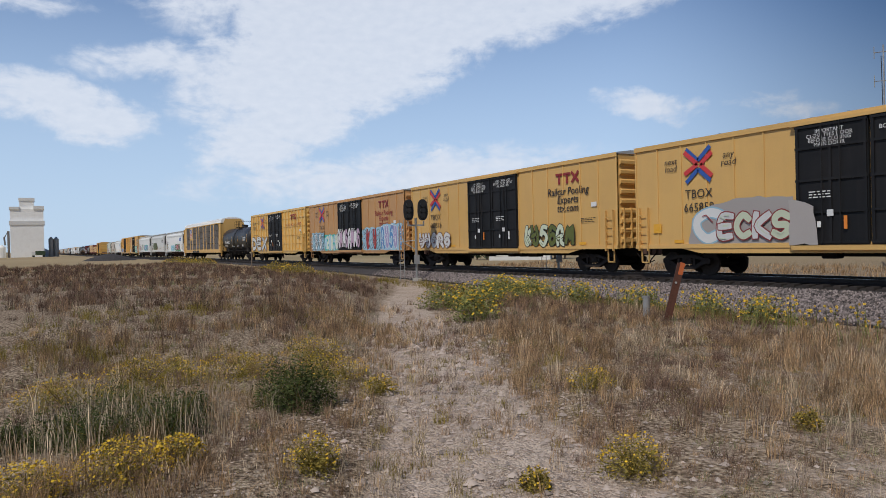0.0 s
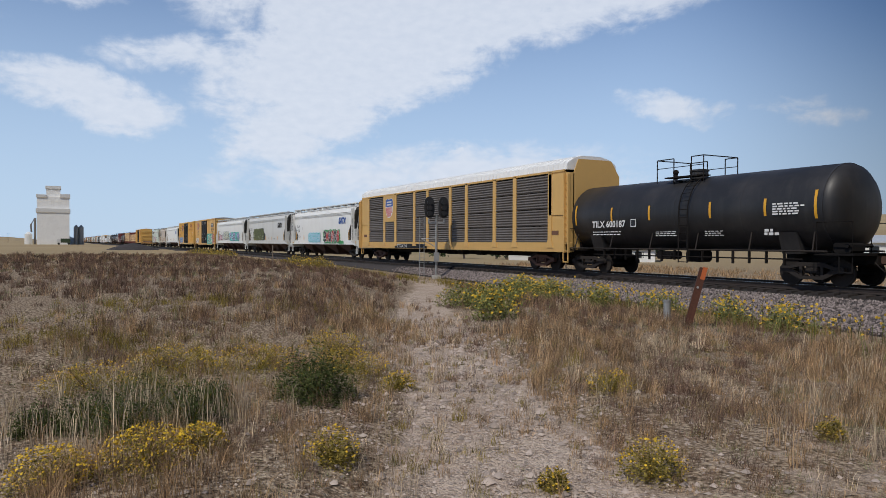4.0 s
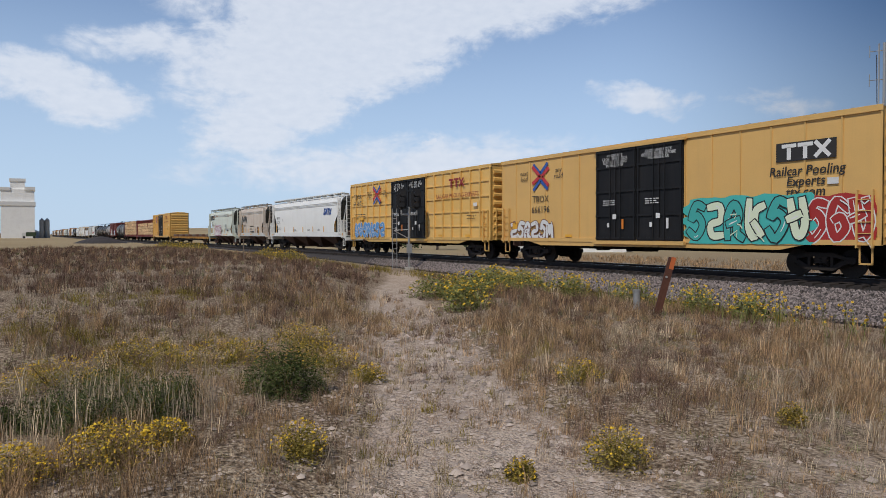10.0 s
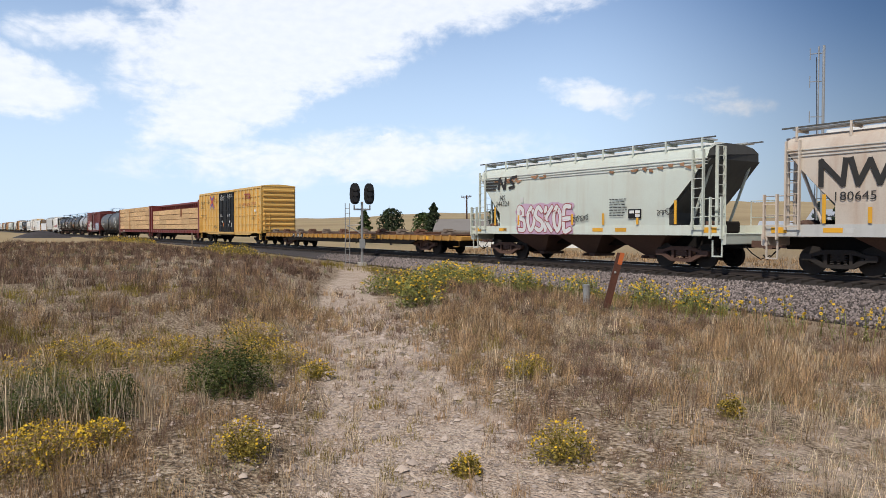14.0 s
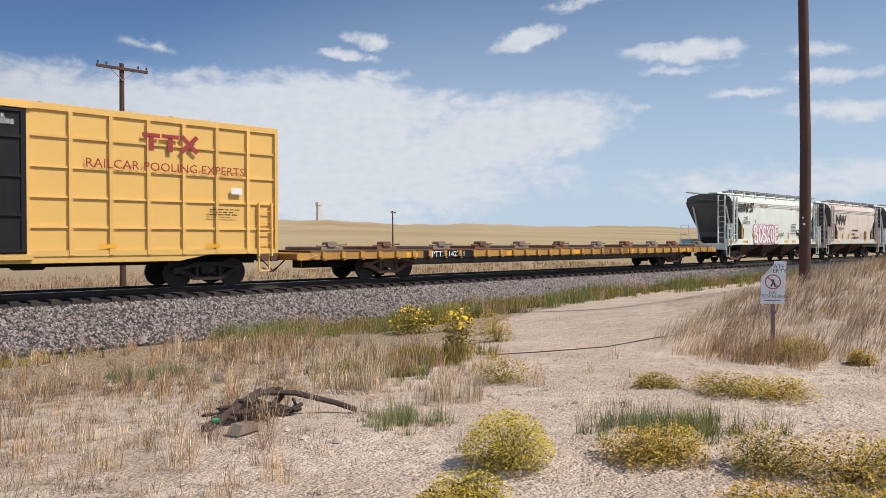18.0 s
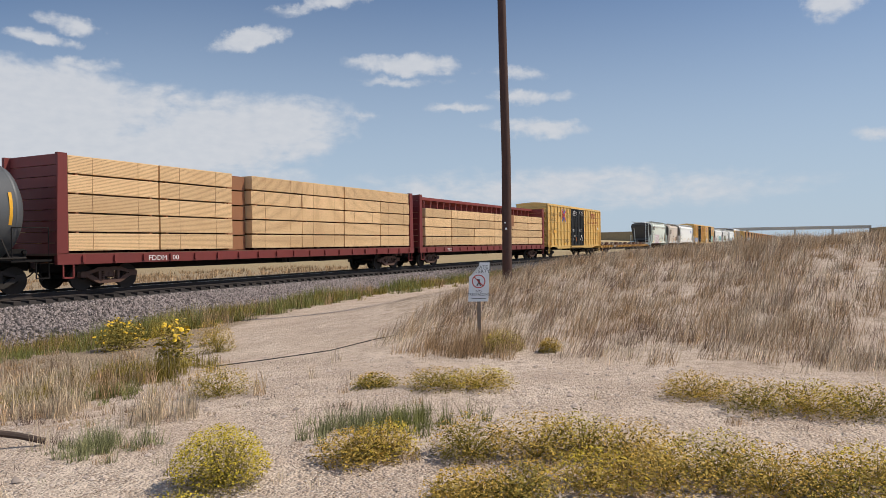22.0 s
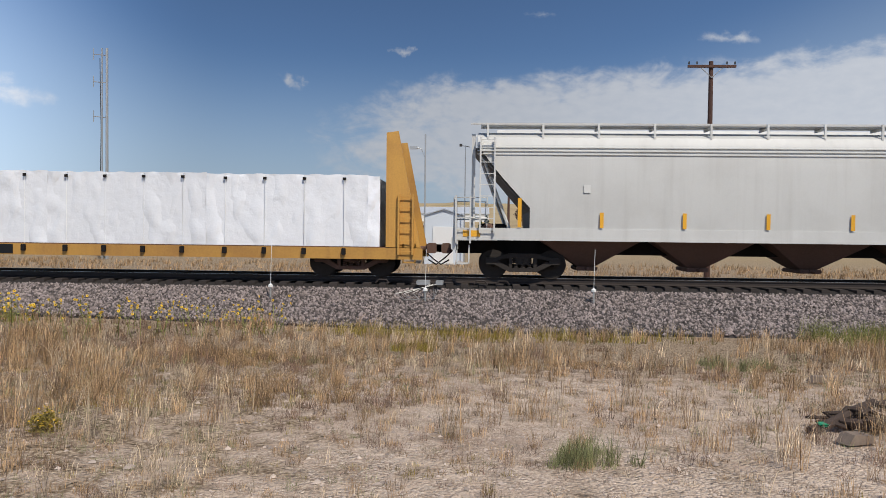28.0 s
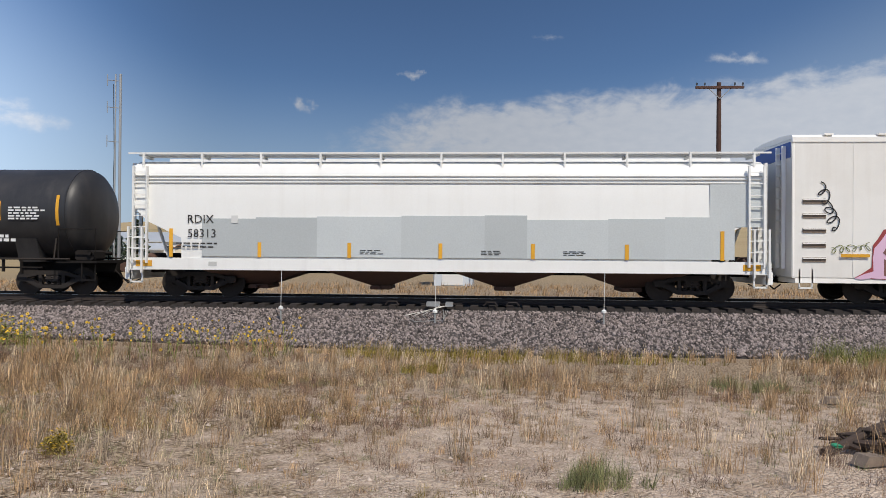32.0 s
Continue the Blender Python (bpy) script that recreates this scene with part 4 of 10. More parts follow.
def hopper(label, length=19.4, paint=None, bays=4, top=4.46, shape="smooth", marks=("", ""), posts=0, sill=1.15, far=False, brand=None, rails=True, patch=False, slope=2.6, over=0.75):
    """Covered hopper: bulging side sheets, sloping ends behind open frames, discharge bays, roof walk."""
    paint = paint or WHITE
    car = thing("covered_hopper", label, "hopper car", group="freight cars of the train")
    h, w = length / 2, 1.54
    zs, body = sill + 0.36, h - over
    shoulder = top - 0.5 if over > 0.5 else zs + 1.4
    # body as one bent shell: lower side vertical, shoulder, roof
    ring = [(-w, zs), (-w - 0.02, zs + 0.6), (-w - 0.03, zs + 1.1), (-w - 0.02, zs + 1.6), (-w, top - 0.62), (-w + 0.02, top - 0.5), (-w + 0.12, top - 0.28), (-1.1, top - 0.12), (-0.5, top - 0.02), (0.5, top - 0.02), (1.1, top - 0.12), (w - 0.12, top - 0.28), (w, top - 0.62), (w, zs + 1.6), (w, zs + 0.6), (w, zs)]
    s = Shape()
    n = len(ring)
    zmid = zs + 1.25
    ends = []
    for sgn in (-1, 1):
        ends.append([(sgn * (body - 1.55 * min(1.0, max(0.0, (shoulder - z) / (shoulder - 0.6 - zs))) ** 1.15), y, z) for y, z in ring])
    s.add(ends[0] + ends[1], [(i, (i + 1) % n, n + (i + 1) % n, n + i)[::-1] for i in range(n)])
    part("body", s, paint, car, smooth=True)
    # end sheets darker than the body: soot and painted-in shade
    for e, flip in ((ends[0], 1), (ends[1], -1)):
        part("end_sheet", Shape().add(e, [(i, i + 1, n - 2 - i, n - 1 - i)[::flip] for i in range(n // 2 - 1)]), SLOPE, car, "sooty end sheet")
    # slope sheets that show at the ends, their shade put into the sooty colour
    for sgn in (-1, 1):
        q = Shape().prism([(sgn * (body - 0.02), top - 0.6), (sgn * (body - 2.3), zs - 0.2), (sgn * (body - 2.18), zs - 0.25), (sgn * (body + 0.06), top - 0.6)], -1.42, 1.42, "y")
        part("slope_sheet", q, SLOPE, car, "grey slope sheet coloured for soot and shade")
        part("end_web", Shape().box(*sorted((sgn * (body - 2.0), sgn * (body - 1.9))), -w + 0.1, w - 0.1, sill, zs + 0.9), SLOPE, car)
        part("end_platform", Shape().box(*sorted((sgn * (body - 0.6), sgn * h)), -w + 0.02, w - 0.02, sill - 0.02, sill + 0.06), paint, car)
        part("end_sill", Shape().box(*sorted((sgn * (h - 0.2), sgn * h)), -w, w, sill - 0.3, sill + 0.08, 0.03), paint, car)
        for y in (-w + 0.06, w - 0.06):
            fr = Shape()
            fr.tube([(sgn * (h - 0.08), y, sill), (sgn * (h - 0.08), y, sill + 1.25), (sgn * (body - 0.3), y, sill + 1.25), (sgn * (body - 0.3), y, sill)], 0.026)
            fr.tube([(sgn * (h - 0.08), y, sill + 0.65), (sgn * (body - 0.3), y, sill + 0.65)], 0.02)
            part("end_frame", fr, paint, car)
        for y in (-1.1, 1.1):
            part("brace", Shape().tube([(sgn * (body - 1.1), y, sill), (sgn * (body - 0.12), y, top - 0.7)], 0.05), paint, car)
        ladder(car, sgn * (h - 0.35), -w - 0.02, sill - 0.1, sill + 1.3, 0.42, paint)
        ladder(car, sgn * (body - 0.3), -w - 0.03, sill + 0.2, top - 0.3, 0.42, paint)
        ladder(car, sgn * (body + 0.06), -0.95, sill, top - 0.15, 0.42, paint, out=sgn, along="y", name="end_ladder")
        stirrup(car, sgn * (h - 0.35), paint, -w)
        if not far:
            part("brake_equipment", Shape().box(*sorted((sgn * (body - 0.9), sgn * (body - 0.1))), -0.6, 0.5, sill + 0.08, sill + 0.5, 0.06), UNDER, car)
            part("air_reservoir", Shape().lathe([(-0.4, 0.12), (-0.34, 0.2), (0.34, 0.2), (0.4, 0.12)], "y", 12).shift(sgn * (body - 0.35), -0.75, sill + 0.3), BROWNSTEEL, car)
        part("sill_reflector", Shape().box(*sorted((sgn * (h - 0.35), sgn * (h - 0.85))), -w - 0.032, -w - 0.024, sill + 0.1, sill + 0.28), REFLECT, car)
    # long side sill and its lip
    for y in (-w - 0.02, w - 0.1):
        part("side_sill", Shape().box(-h + 0.05, h - 0.05, y, y + 0.12, sill, sill + 0.36, 0.02), paint if paint is not RUSTHOP else GREYHOP, car)
    part("seam", Shape().box(-body, body, -w - 0.035, -w + 0.02, top - 0.80, top - 0.77).box(-body, body, -w - 0.035, -w + 0.02, top - 0.70, top - 0.675).box(-body, body, -w - 0.03, -w + 0.02, top - 0.60, top - 0.575), GREYHOP, car)
    for i in range(posts):
        x = -body + 0.4 + (2 * body - 0.8) * i / max(1, posts - 1)
        part("side_post", shared("side_post|%s%d" % (paint.name, int(top * 100)), lambda: Shape().box(-0.05, 0.05, -w - 0.14, -w, zs, top - 0.55), paint), paint, car).location.x = x
    # bays
    step = (2 * body - 3.4) / bays
    for i in range(bays):
        x = -body + 1.7 + step * (i + 0.5)
        b = Shape()
        a0, a1, c0, c1 = step * 0.46, 0.22, 1.32, 0.45
        zt, zb = sill + 0.05, 0.34
        b.add([(x - a0, -c0, zt), (x + a0, -c0, zt), (x + a0, c0, zt), (x - a0, c0, zt), (x - a1, -c1, zb), (x + a1, -c1, zb), (x + a1, c1, zb), (x - a1, c1, zb)],
              [(3, 2, 1, 0), (4, 5, 6, 7), (0, 1, 5, 4), (1, 2, 6, 5), (2, 3, 7, 6), (3, 0, 4, 7)])
        part("discharge_bay", b, BROWNSTEEL, car)
        part("outlet_gate", Shape().box(x - 0.32, x + 0.32, -0.62, 0.62, 0.24, 0.36, 0.03).tube([(x, -0.95, 0.30), (x, -0.6, 0.30)], 0.05), BROWNSTEEL, car)
    part("centre_sill", Shape().box(-h + 0.1, h - 0.1, -0.25, 0.25, 0.72, sill), UNDER, car)
    # roof walk with posts, hatch
    if rails:
        for y in (-1.08, 1.08):
            part("roof_walk", Shape().box(-body + 0.1, body - 0.1, y - 0.24, y + 0.24, top + 0.05, top + 0.10), ROOFG, car)
            part("walk_edge", Shape().box(-body - 0.2, body + 0.2, y * 1.28 - 0.02, y * 1.28 + 0.02, top + 0.10, top + 0.15), paint if paint is WHITE else SLOPE if paint in (PALEGREEN, RUSTHOP) else GREYHOP, car)
        k, m = -body + 0.2, int(length / 1.75)
        for i in range(m + 1):
            x = -body + 0.3 + (2 * body - 0.6) * i / m
            part("walk_bracket", shared("walk_bracket|" + paint.name + str(int(top * 100)), lambda: Shape().box(-0.03, 0.03, -1.44, -0.8, top - 0.02, top + 0.05).box(-0.03, 0.03, -1.45, -1.40, top - 0.3, top + 0.14), paint), paint, car).location.x = x
    part("hatch_cover", Shape().prism([(-0.32, top - 0.02), (-0.28, top + 0.1), (0.28, top + 0.1), (0.32, top - 0.02)], -body + 0.6, body - 0.6), GREYHOP, car)
    for sgn in (-1, 1):
        truck(car, sgn * (h - 2.15), STEEL if paint is not PALEGREEN else BROWNSTEEL, far)
        coupler(car, sgn * h, sgn)
    yy = -w - 0.05
    if patch:
        rnd, x = random.Random(length), -body + 2.2
        while x < body - 1.2:
            k = rnd.uniform(1.2, 3.0)
            z = zs + rnd.uniform(1.15, 1.35)
            part("paint_patch", Shape().box(x, min(x + k, body - 0.9), yy + 0.006, yy + 0.03, zs + 0.05, z), PATCH, car)
            x += k
        part("paint_patch", Shape().box(body - 1.6, body - 0.02, yy + 0.012, yy + 0.03, zs + 1.0, top - 0.82), PATCH, car)
    if marks[0]:
        mx, mz = (-body + 1.9, zs + 1.25) if over > 0.5 else (-body + 2.15, zs + 1.05)
        words(marks[0], 0.36, LETTER, car, mx, yy - 0.006, mz)
        words(marks[1], 0.36, LETTER, car, mx + 0.05, yy - 0.006, mz - 0.43)
        bars(car, -body + 1.4, yy - 0.004, zs + 0.42, 1.3, 2, LETTER, 0.04, 0.07, 5)
        for x in (-2.4, 1.2, 3.6):
            bars(car, x, yy - 0.002, zs + 0.25, 0.55, 3, LETTER, 0.02, 0.03, int(x * 9))
    if not far:
        m = 7
        for i in range(m):
            x = -body + 1.25 + (2 * body - 2.5) * i / (m - 1)
            hh = 0.85 if i in (0, m - 1) else 0.45
            part("reflector", Shape().box(x - 0.055, x + 0.055, yy - 0.012, yy - 0.005, zs + 0.03, zs + 0.03 + hh), REFLECT, car)
        part("data_plate", Shape().box(-body + 3.1, -body + 3.3, yy - 0.008, yy, zs + 1.05, zs + 1.28), GREYHOP, car)
        part("data_plate", Shape().box(-h + 2.6, -h + 2.85, -w - 0.03, -w - 0.02, sill + 0.12, sill + 0.25), GREYHOP, car)
    if brand:
        e, x, z = Shape(), body - 3.75, zs + 1.42
        for k, form in enumerate(((((0.34, 0.46), (0.1, 0.46), (0.02, 0.06), (0.28, 0.06), (0.3, 0.22)),), (((0.0, 0.05), (0.24, 0.46), (0.34, 0.05)),), (((0.05, 0.46), (0.4, 0.46)), ((0.22, 0.46), (0.16, 0.03))), (((0.02, 0.03), (0.42, 0.46)), ((0.06, 0.46), (0.36, 0.03))))):
            for line in form:
                stroke(e, [(x + k * 0.4 + p + 0.12 * q, z + q) for p, q in line], 0.11, yy - 0.004 - 0.0008 * k, True)
        part("emblem", e, brand, car, "slanted block emblem")
    return car


def tank_car(label, length=12.6, paint=None, r=1.47, marks=("", ""), letter=None, steel=None, far=False, slope=0.0):
    """Tank car: domed cylinder, manway platform with rails, ladder, stub sills, running bar."""
    paint, letter, steel = paint or TANK, letter or LETTERW, steel or STEEL
    car = thing("tank_car", label, "tank car", group="freight cars of the train")
    h, zc = length / 2, 2.55
    b = h - 0.55
    prof = [(-b, 0.02), (-b + 0.05, r * 0.5), (-b + 0.18, r * 0.8), (-b + 0.36, r * 0.95), (-b + 0.55, r)] + [(-b + 0.55 + (2 * b - 1.1) * i / 6, r) for i in range(1, 6)] + [(b - 0.55, r), (b - 0.36, r * 0.95), (b - 0.18, r * 0.8), (b - 0.05, r * 0.5), (b, 0.02)]
    part("tank_shell", Shape().lathe(prof, "x", 40).shift(0, 0, zc), paint, car, smooth=True)
    for i in range(5):
        x = -b + 0.55 + (2 * b - 1.1) * i / 4
        part("weld_band", Shape().lathe([(x - 0.03, r), (x - 0.03, r + 0.006), (x + 0.03, r + 0.006), (x + 0.03, r)], "x", 40).shift(0, 0, zc), paint, car, smooth=True)
    for sgn in (-1, 1):
        part("saddle", Shape().prism([(-1.0, 1.02), (1.0, 1.02), (1.25, 1.75), (0.7, 1.42), (-0.7, 1.42), (-1.25, 1.75)], sgn * (b - 1.9) - 0.35, sgn * (b - 1.9) + 0.35), paint, car)
        part("stub_sill", Shape().box(*sorted((sgn * (b - 2.6), sgn * h)), -0.3, 0.3, 0.70, 1.08), UNDER, car)
        part("end_platform", Shape().box(*sorted((sgn * (b - 0.75), sgn * h)), -1.5, 1.5, 1.0, 1.06), UNDER, car)
        rail = Shape()
        for y in (-1.46, 1.46):
            rail.tube([(sgn * (b - 0.7), y, 1.05), (sgn * (b - 0.7), y, 2.05), (sgn * (h - 0.08), y, 2.05), (sgn * (h - 0.08), y, 0.5)], 0.024)
            rail.box(*sorted((sgn * (h - 0.5), sgn * (h - 0.06))), y - 0.02, y + 0.02, 0.46, 0.50).tube([(sgn * (h - 0.5), y, 0.48), (sgn * (h - 0.5), y, 1.05)], 0.02)
        part("handrail", rail, UNDER, car)
        part("brake_unit", Shape().box(*sorted((sgn * (b - 0.5), sgn * (b + 0.1))), -0.9, -0.2, 1.08, 1.40, 0.06).tube([(sgn * b, -1.0, 1.3), (sgn * b, 0.3, 1.3)], 0.07), UNDER, car)
    bar = Shape().tube([(-b + 0.3, -1.52, 1.12), (b - 0.3, -1.52, 1.12)], 0.035).tube([(-b + 0.3, 1.52, 1.12), (b - 0.3, 1.52, 1.12)], 0.035)
    for i in range(6):
        x = -b + 0.8 + (2 * b - 1.6) * i / 5
        bar.tube([(x, -1.52, 1.12), (x - 0.1, -1.25, 1.75)], 0.025)
    part("running_bar", bar, steel, car)
    hang = Shape().tube([(-b + 1.5, -1.0, 0.84), (b - 1.5, -1.0, 0.84)], 0.03)
    rnd = random.Random(int(length * 31))
    for i in range(14):
        x = -b + 2.2 + (2 * b - 4.4) * i / 13
        hang.box(x, x + 0.05, -1.05, -0.95, 0.72 - rnd.random() * 0.1, 1.15)
    hang.box(-1.4, -0.6, -0.9, -0.3, 0.72, 1.05, 0.08).box(-0.35, 0.35, -0.35, 0.35, 0.62, 1.1, 0.1)
    part("brake_gear", hang, UNDER, car)
    # platform and ladder at the middle
    top = zc + r
    part("manway", Shape().lathe([(0, 0.34), (0.28, 0.34), (0.30, 0.38), (0.36, 0.38), (0.40, 0.10)], "z", 16).shift(0.0, 0, top - 0.05), paint, car)
    part("safety_valve", Shape().lathe([(0, 0.08), (0.3, 0.08), (0.3, 0.12), (0.42, 0.11), (0.45, 0.03)], "z", 10).shift(-1.25, 0, top - 0.03), UNDER, car)
    plat = Shape().box(-0.95, 0.95, -0.95, -0.45, top - 0.02, top + 0.03).box(-0.95, 0.95, 0.45, 0.95, top - 0.02, top + 0.03)
    part("platform", plat, UNDER, car)
    g = Shape()
    for y in (-0.95, 0.95):
        for x in (-1.35, -0.45, 0.45, 1.05):
            g.tube([(x, y, top - 0.2), (x, y, top + 0.75)], 0.022)
        g.tube([(-1.35, y, top + 0.75), (-0.45, y, top + 0.75)], 0.022).tube([(0.45, y, top + 0.75), (1.05, y, top + 0.75)], 0.022).tube([(-1.35, y, top + 0.4), (1.05, y, top + 0.4)], 0.016)
    for x in (-1.35, 1.05):
        g.tube([(x, -0.95, top + 0.75), (x, 0.95, top + 0.75)], 0.022)
    part("guard_rail", g, UNDER, car)
    lad = Shape()
    for x in (0.42, 0.86):
        lad.tube([(x, -(r + 0.14) * math.cos(radians(a)), zc + (r + 0.14) * math.sin(radians(a))) for a in (55, 40, 25, 10, 0)] + [(x, -r - 0.14, 1.0), (x, -r - 0.14, 0.62)], 0.025)
    for a in (52, 40, 28, 16, 4):
        lad.tube([(0.42, -(r + 0.14) * math.cos(radians(a)), zc + (r + 0.14) * math.sin(radians(a))), (0.86, -(r + 0.14) * math.cos(radians(a)), zc + (r + 0.14) * math.sin(radians(a)))], 0.016)
    for z in (2.35, 2.05, 1.75, 1.45, 1.15, 0.85, 0.65):
        lad.tube([(0.42, -r - 0.14, z), (0.86, -r - 0.14, z)], 0.016)
    part("ladder", lad, UNDER, car)
    for sgn in (-1, 1):
        truck(car, sgn * (b - 1.15), steel, far)
        coupler(car, sgn * h, sgn)
    # paintwork on the curved side: laid just off the widest line
    yy = -r - 0.012
    if not far:
        for x in (-b + 0.75, -b + 3.2, -1.3, 1.8, b - 2.6, b - 0.75):
            k = 0.55 if abs(x) > b - 1 else 0.33
            q = Shape()
            for j in range(4):
                a0, a1 = (-k / r) * (1 - j / 2) * 0.9, (-k / r) * (1 - (j + 1) / 2) * 0.9
                q.add([(x - 0.05, -(r + 0.014) * math.cos(t), zc + 0.05 + (r + 0.014) * math.sin(t)) for t in (a0, a1)] + [(x + 0.05, -(r + 0.014) * math.cos(t), zc + 0.05 + (r + 0.014) * math.sin(t)) for t in (a1, a0)], [(0, 3, 2, 1)])
            part("reflector", q, REFLECT, car)
        if marks[0]:
            words(marks[0], 0.40, letter, car, -b + 3.0, yy, zc - 0.50, fat=0.008)
            bars(car, -b + 2.0, yy, zc - 0.72, 1.9, 2, letter, 0.035, 0.08, 4)
            bars(car, -0.9, yy, zc - 0.75, 1.1, 3, letter, 0.025, 0.05, 6)
            bars(car, 1.6, yy, zc - 0.75, 0.9, 3, letter, 0.025, 0.05, 7)
            bars(car, b - 2.3, yy - 0.004, zc + 0.12, 1.15, 5, LETTERW, 0.05, 0.035, 9)
            bars(car, b - 2.6, yy, zc - 0.78, 0.45, 2, LETTERW, 0.09, 0.03, 12)
            part("stencil_box", Shape().box(-b + 4.4, -b + 4.72, yy - 0.003, yy, zc - 0.5, zc - 0.18), LETTERW, car)
            part("stencil_field", Shape().box(-b + 4.43, -b + 4.69, yy - 0.006, yy - 0.003, zc - 0.47, zc - 0.21), paint, car)
    return car


def wrap(car, x0, x1, a0, a1, r, zc, material, name="paint_patch", label="", lift=0.012):
    """A patch of paint that follows the round of a tank; angles in degrees up from the widest line."""
    q, n = Shape(), max(2, int(abs(a1 - a0) / 8))
    for k in range(n):
        t0, t1 = radians(a0 + (a1 - a0) * k / n), radians(a0 + (a1 - a0) * (k + 1) / n)
        q.add([(x0, -(r + lift) * math.cos(t0), zc + (r + lift) * math.sin(t0)), (x1, -(r + lift) * math.cos(t0), zc + (r + lift) * math.sin(t0)), (x1, -(r + lift) * math.cos(t1), zc + (r + lift) * math.sin(t1)), (x0, -(r + lift) * math.cos(t1), zc + (r + lift) * math.sin(t1))], [(0, 1, 2, 3)])
    return part(name, q, material, car, label)


def autorack(label):
    car = thing("autorack", label, "rail car", group="freight cars of the train")
    h, w = 13.35, 1.52
    z0, z1, z2 = 1.0, 4.75, 5.55
    part("core", Shape().box(-h + 0.3, h - 0.3, -w + 0.12, w - 0.12, z0, z1), DARK, car)
    part("side_sill", Shape().box(-h, h, -w - 0.02, -w + 0.14, 0.92, 1.38, 0.02).box(-h, h, w - 0.14, w, 0.92, 1.38), YELLOW, car)
    part("centre_sill", Shape().box(-h + 0.2, h - 0.2, -0.35, 0.35, 0.65, 0.95), UNDER, car)
    # side: wide and narrow bays in turn, between yellow posts with flared feet
    bays, x = [], -h + 1.95
    for k in range(9):
        wide = 2.72 if k % 2 == 0 else 1.62
        bays.append((x, x + wide))
        x += wide + 0.37
    for a, b in bays:
        for x in (a - 0.185, b + 0.185):
            if x == a - 0.185 or b == bays[-1][1]:
                part("side_post", shared("autorack_post", lambda: Shape().box(-0.15, 0.15, -w - 0.05, -w + 0.1, 1.3, 4.8).prism([(-0.15, 1.5), (0.15, 1.5), (0.28, 1.12), (-0.28, 1.12)], -w - 0.055, -w, "y"), YELLOW), YELLOW, car).location.x = x
    profile = [(-w - (0.045 if j % 2 else 0.0), 0.8 * j / 12) for j in range(13)] + [(-w + 0.03, 0.8), (-w + 0.03, 0)]
    panels = [Shape().prism(profile, -q / 2, q / 2, "x").mesh("side_panel", GALV) for q in (2.72, 1.62)]
    for n, (a, b) in enumerate(bays):
        for k in range(4):
            part("side_panel", panels[n % 2], GALV, car).location = ((a + b) / 2, 0, 1.36 + k * 0.84)
    part("top_rail", Shape().box(-h + 0.4, h - 0.4, -w - 0.05, -w + 0.1, 4.76, 4.86), YELLOW, car)
    for s in (-1, 1):
        bay = part("end_bay", Shape().box(*sorted((s * (h - 1.7), s * (h - 0.4))), -w - 0.01, -w + 0.1, 1.15, 4.82), YELLOW, car)
        part("end_hatch", Shape().box(*sorted((s * (h - 1.6), s * (h - 0.45))), -w - 0.05, -w - 0.01, 2.7, 4.7, 0.02), YELLOW, bay)
        part("placard", Shape().box(*sorted((s * (h - 0.85), s * (h - 1.4))), -w - 0.03, -w - 0.012, 1.75, 1.95), RUSTY, bay)
        post = Shape().box(*sorted((s * (h - 0.3), s * (h - 0.02))), -w - 0.02, -w + 0.25, 0.95, 4.7)
        part("end_post", post, YELLOW, car)
        part("end_door", Shape().prism([(-w + 0.2, 1.0), (w, 1.0), (w, 4.6), (1.0, 5.35), (-1.0, 5.35), (-w + 0.2, 4.6)], s * (h - 0.06), s * (h - 0.02), "x"), YELLOW if s > 0 else GALV, car)
        ladder(car, s * (h - 0.16), -w - 0.02, 0.9, 4.6, 0.3, YELLOW)
        stirrup(car, s * (h - 0.35), YELLOW, -w)
        truck(car, s * (h - 2.9), BROWNSTEEL)
        coupler(car, s * h, s)
    ring = [(-w, z1 + 0.1), (-w + 0.04, z1 + 0.42), (-1.05, z2 - 0.12), (-0.5, z2), (0.5, z2), (1.05, z2 - 0.12), (w - 0.04, z1 + 0.42), (w, z1 + 0.1)]
    roof = Shape().prism(ring, -h + 0.25, h - 0.25)
    k = -h + 0.5
    while k < h - 0.4:
        roof.prism([(y * 1.012, z + 0.03) for y, z in ring], k, k + 0.12)
        k += 0.42
    part("roof", roof, ROOFW, car)
    # shield emblem on a yellow panel
    a, b = bays[1]
    part("emblem_panel", Shape().box(a - 0.02, b + 0.02, -w - 0.075, -w - 0.05, 2.85, 4.74), YELLOW, car)
    yy = -w - 0.08
    shield(car, (a + b) / 2, 3.85, yy, 0.78)
    part("number_panel", Shape().box(b + 0.1, b + 5.2, -w - 0.035, -w - 0.025, 0.95, 1.25), BLACK, car)
    words("TTGX 94", 0.34, LETTERW, car, b + 1.3, -w - 0.04, 0.99, wide=1.25)
    brake_gear(car, 5, 11)
    return car


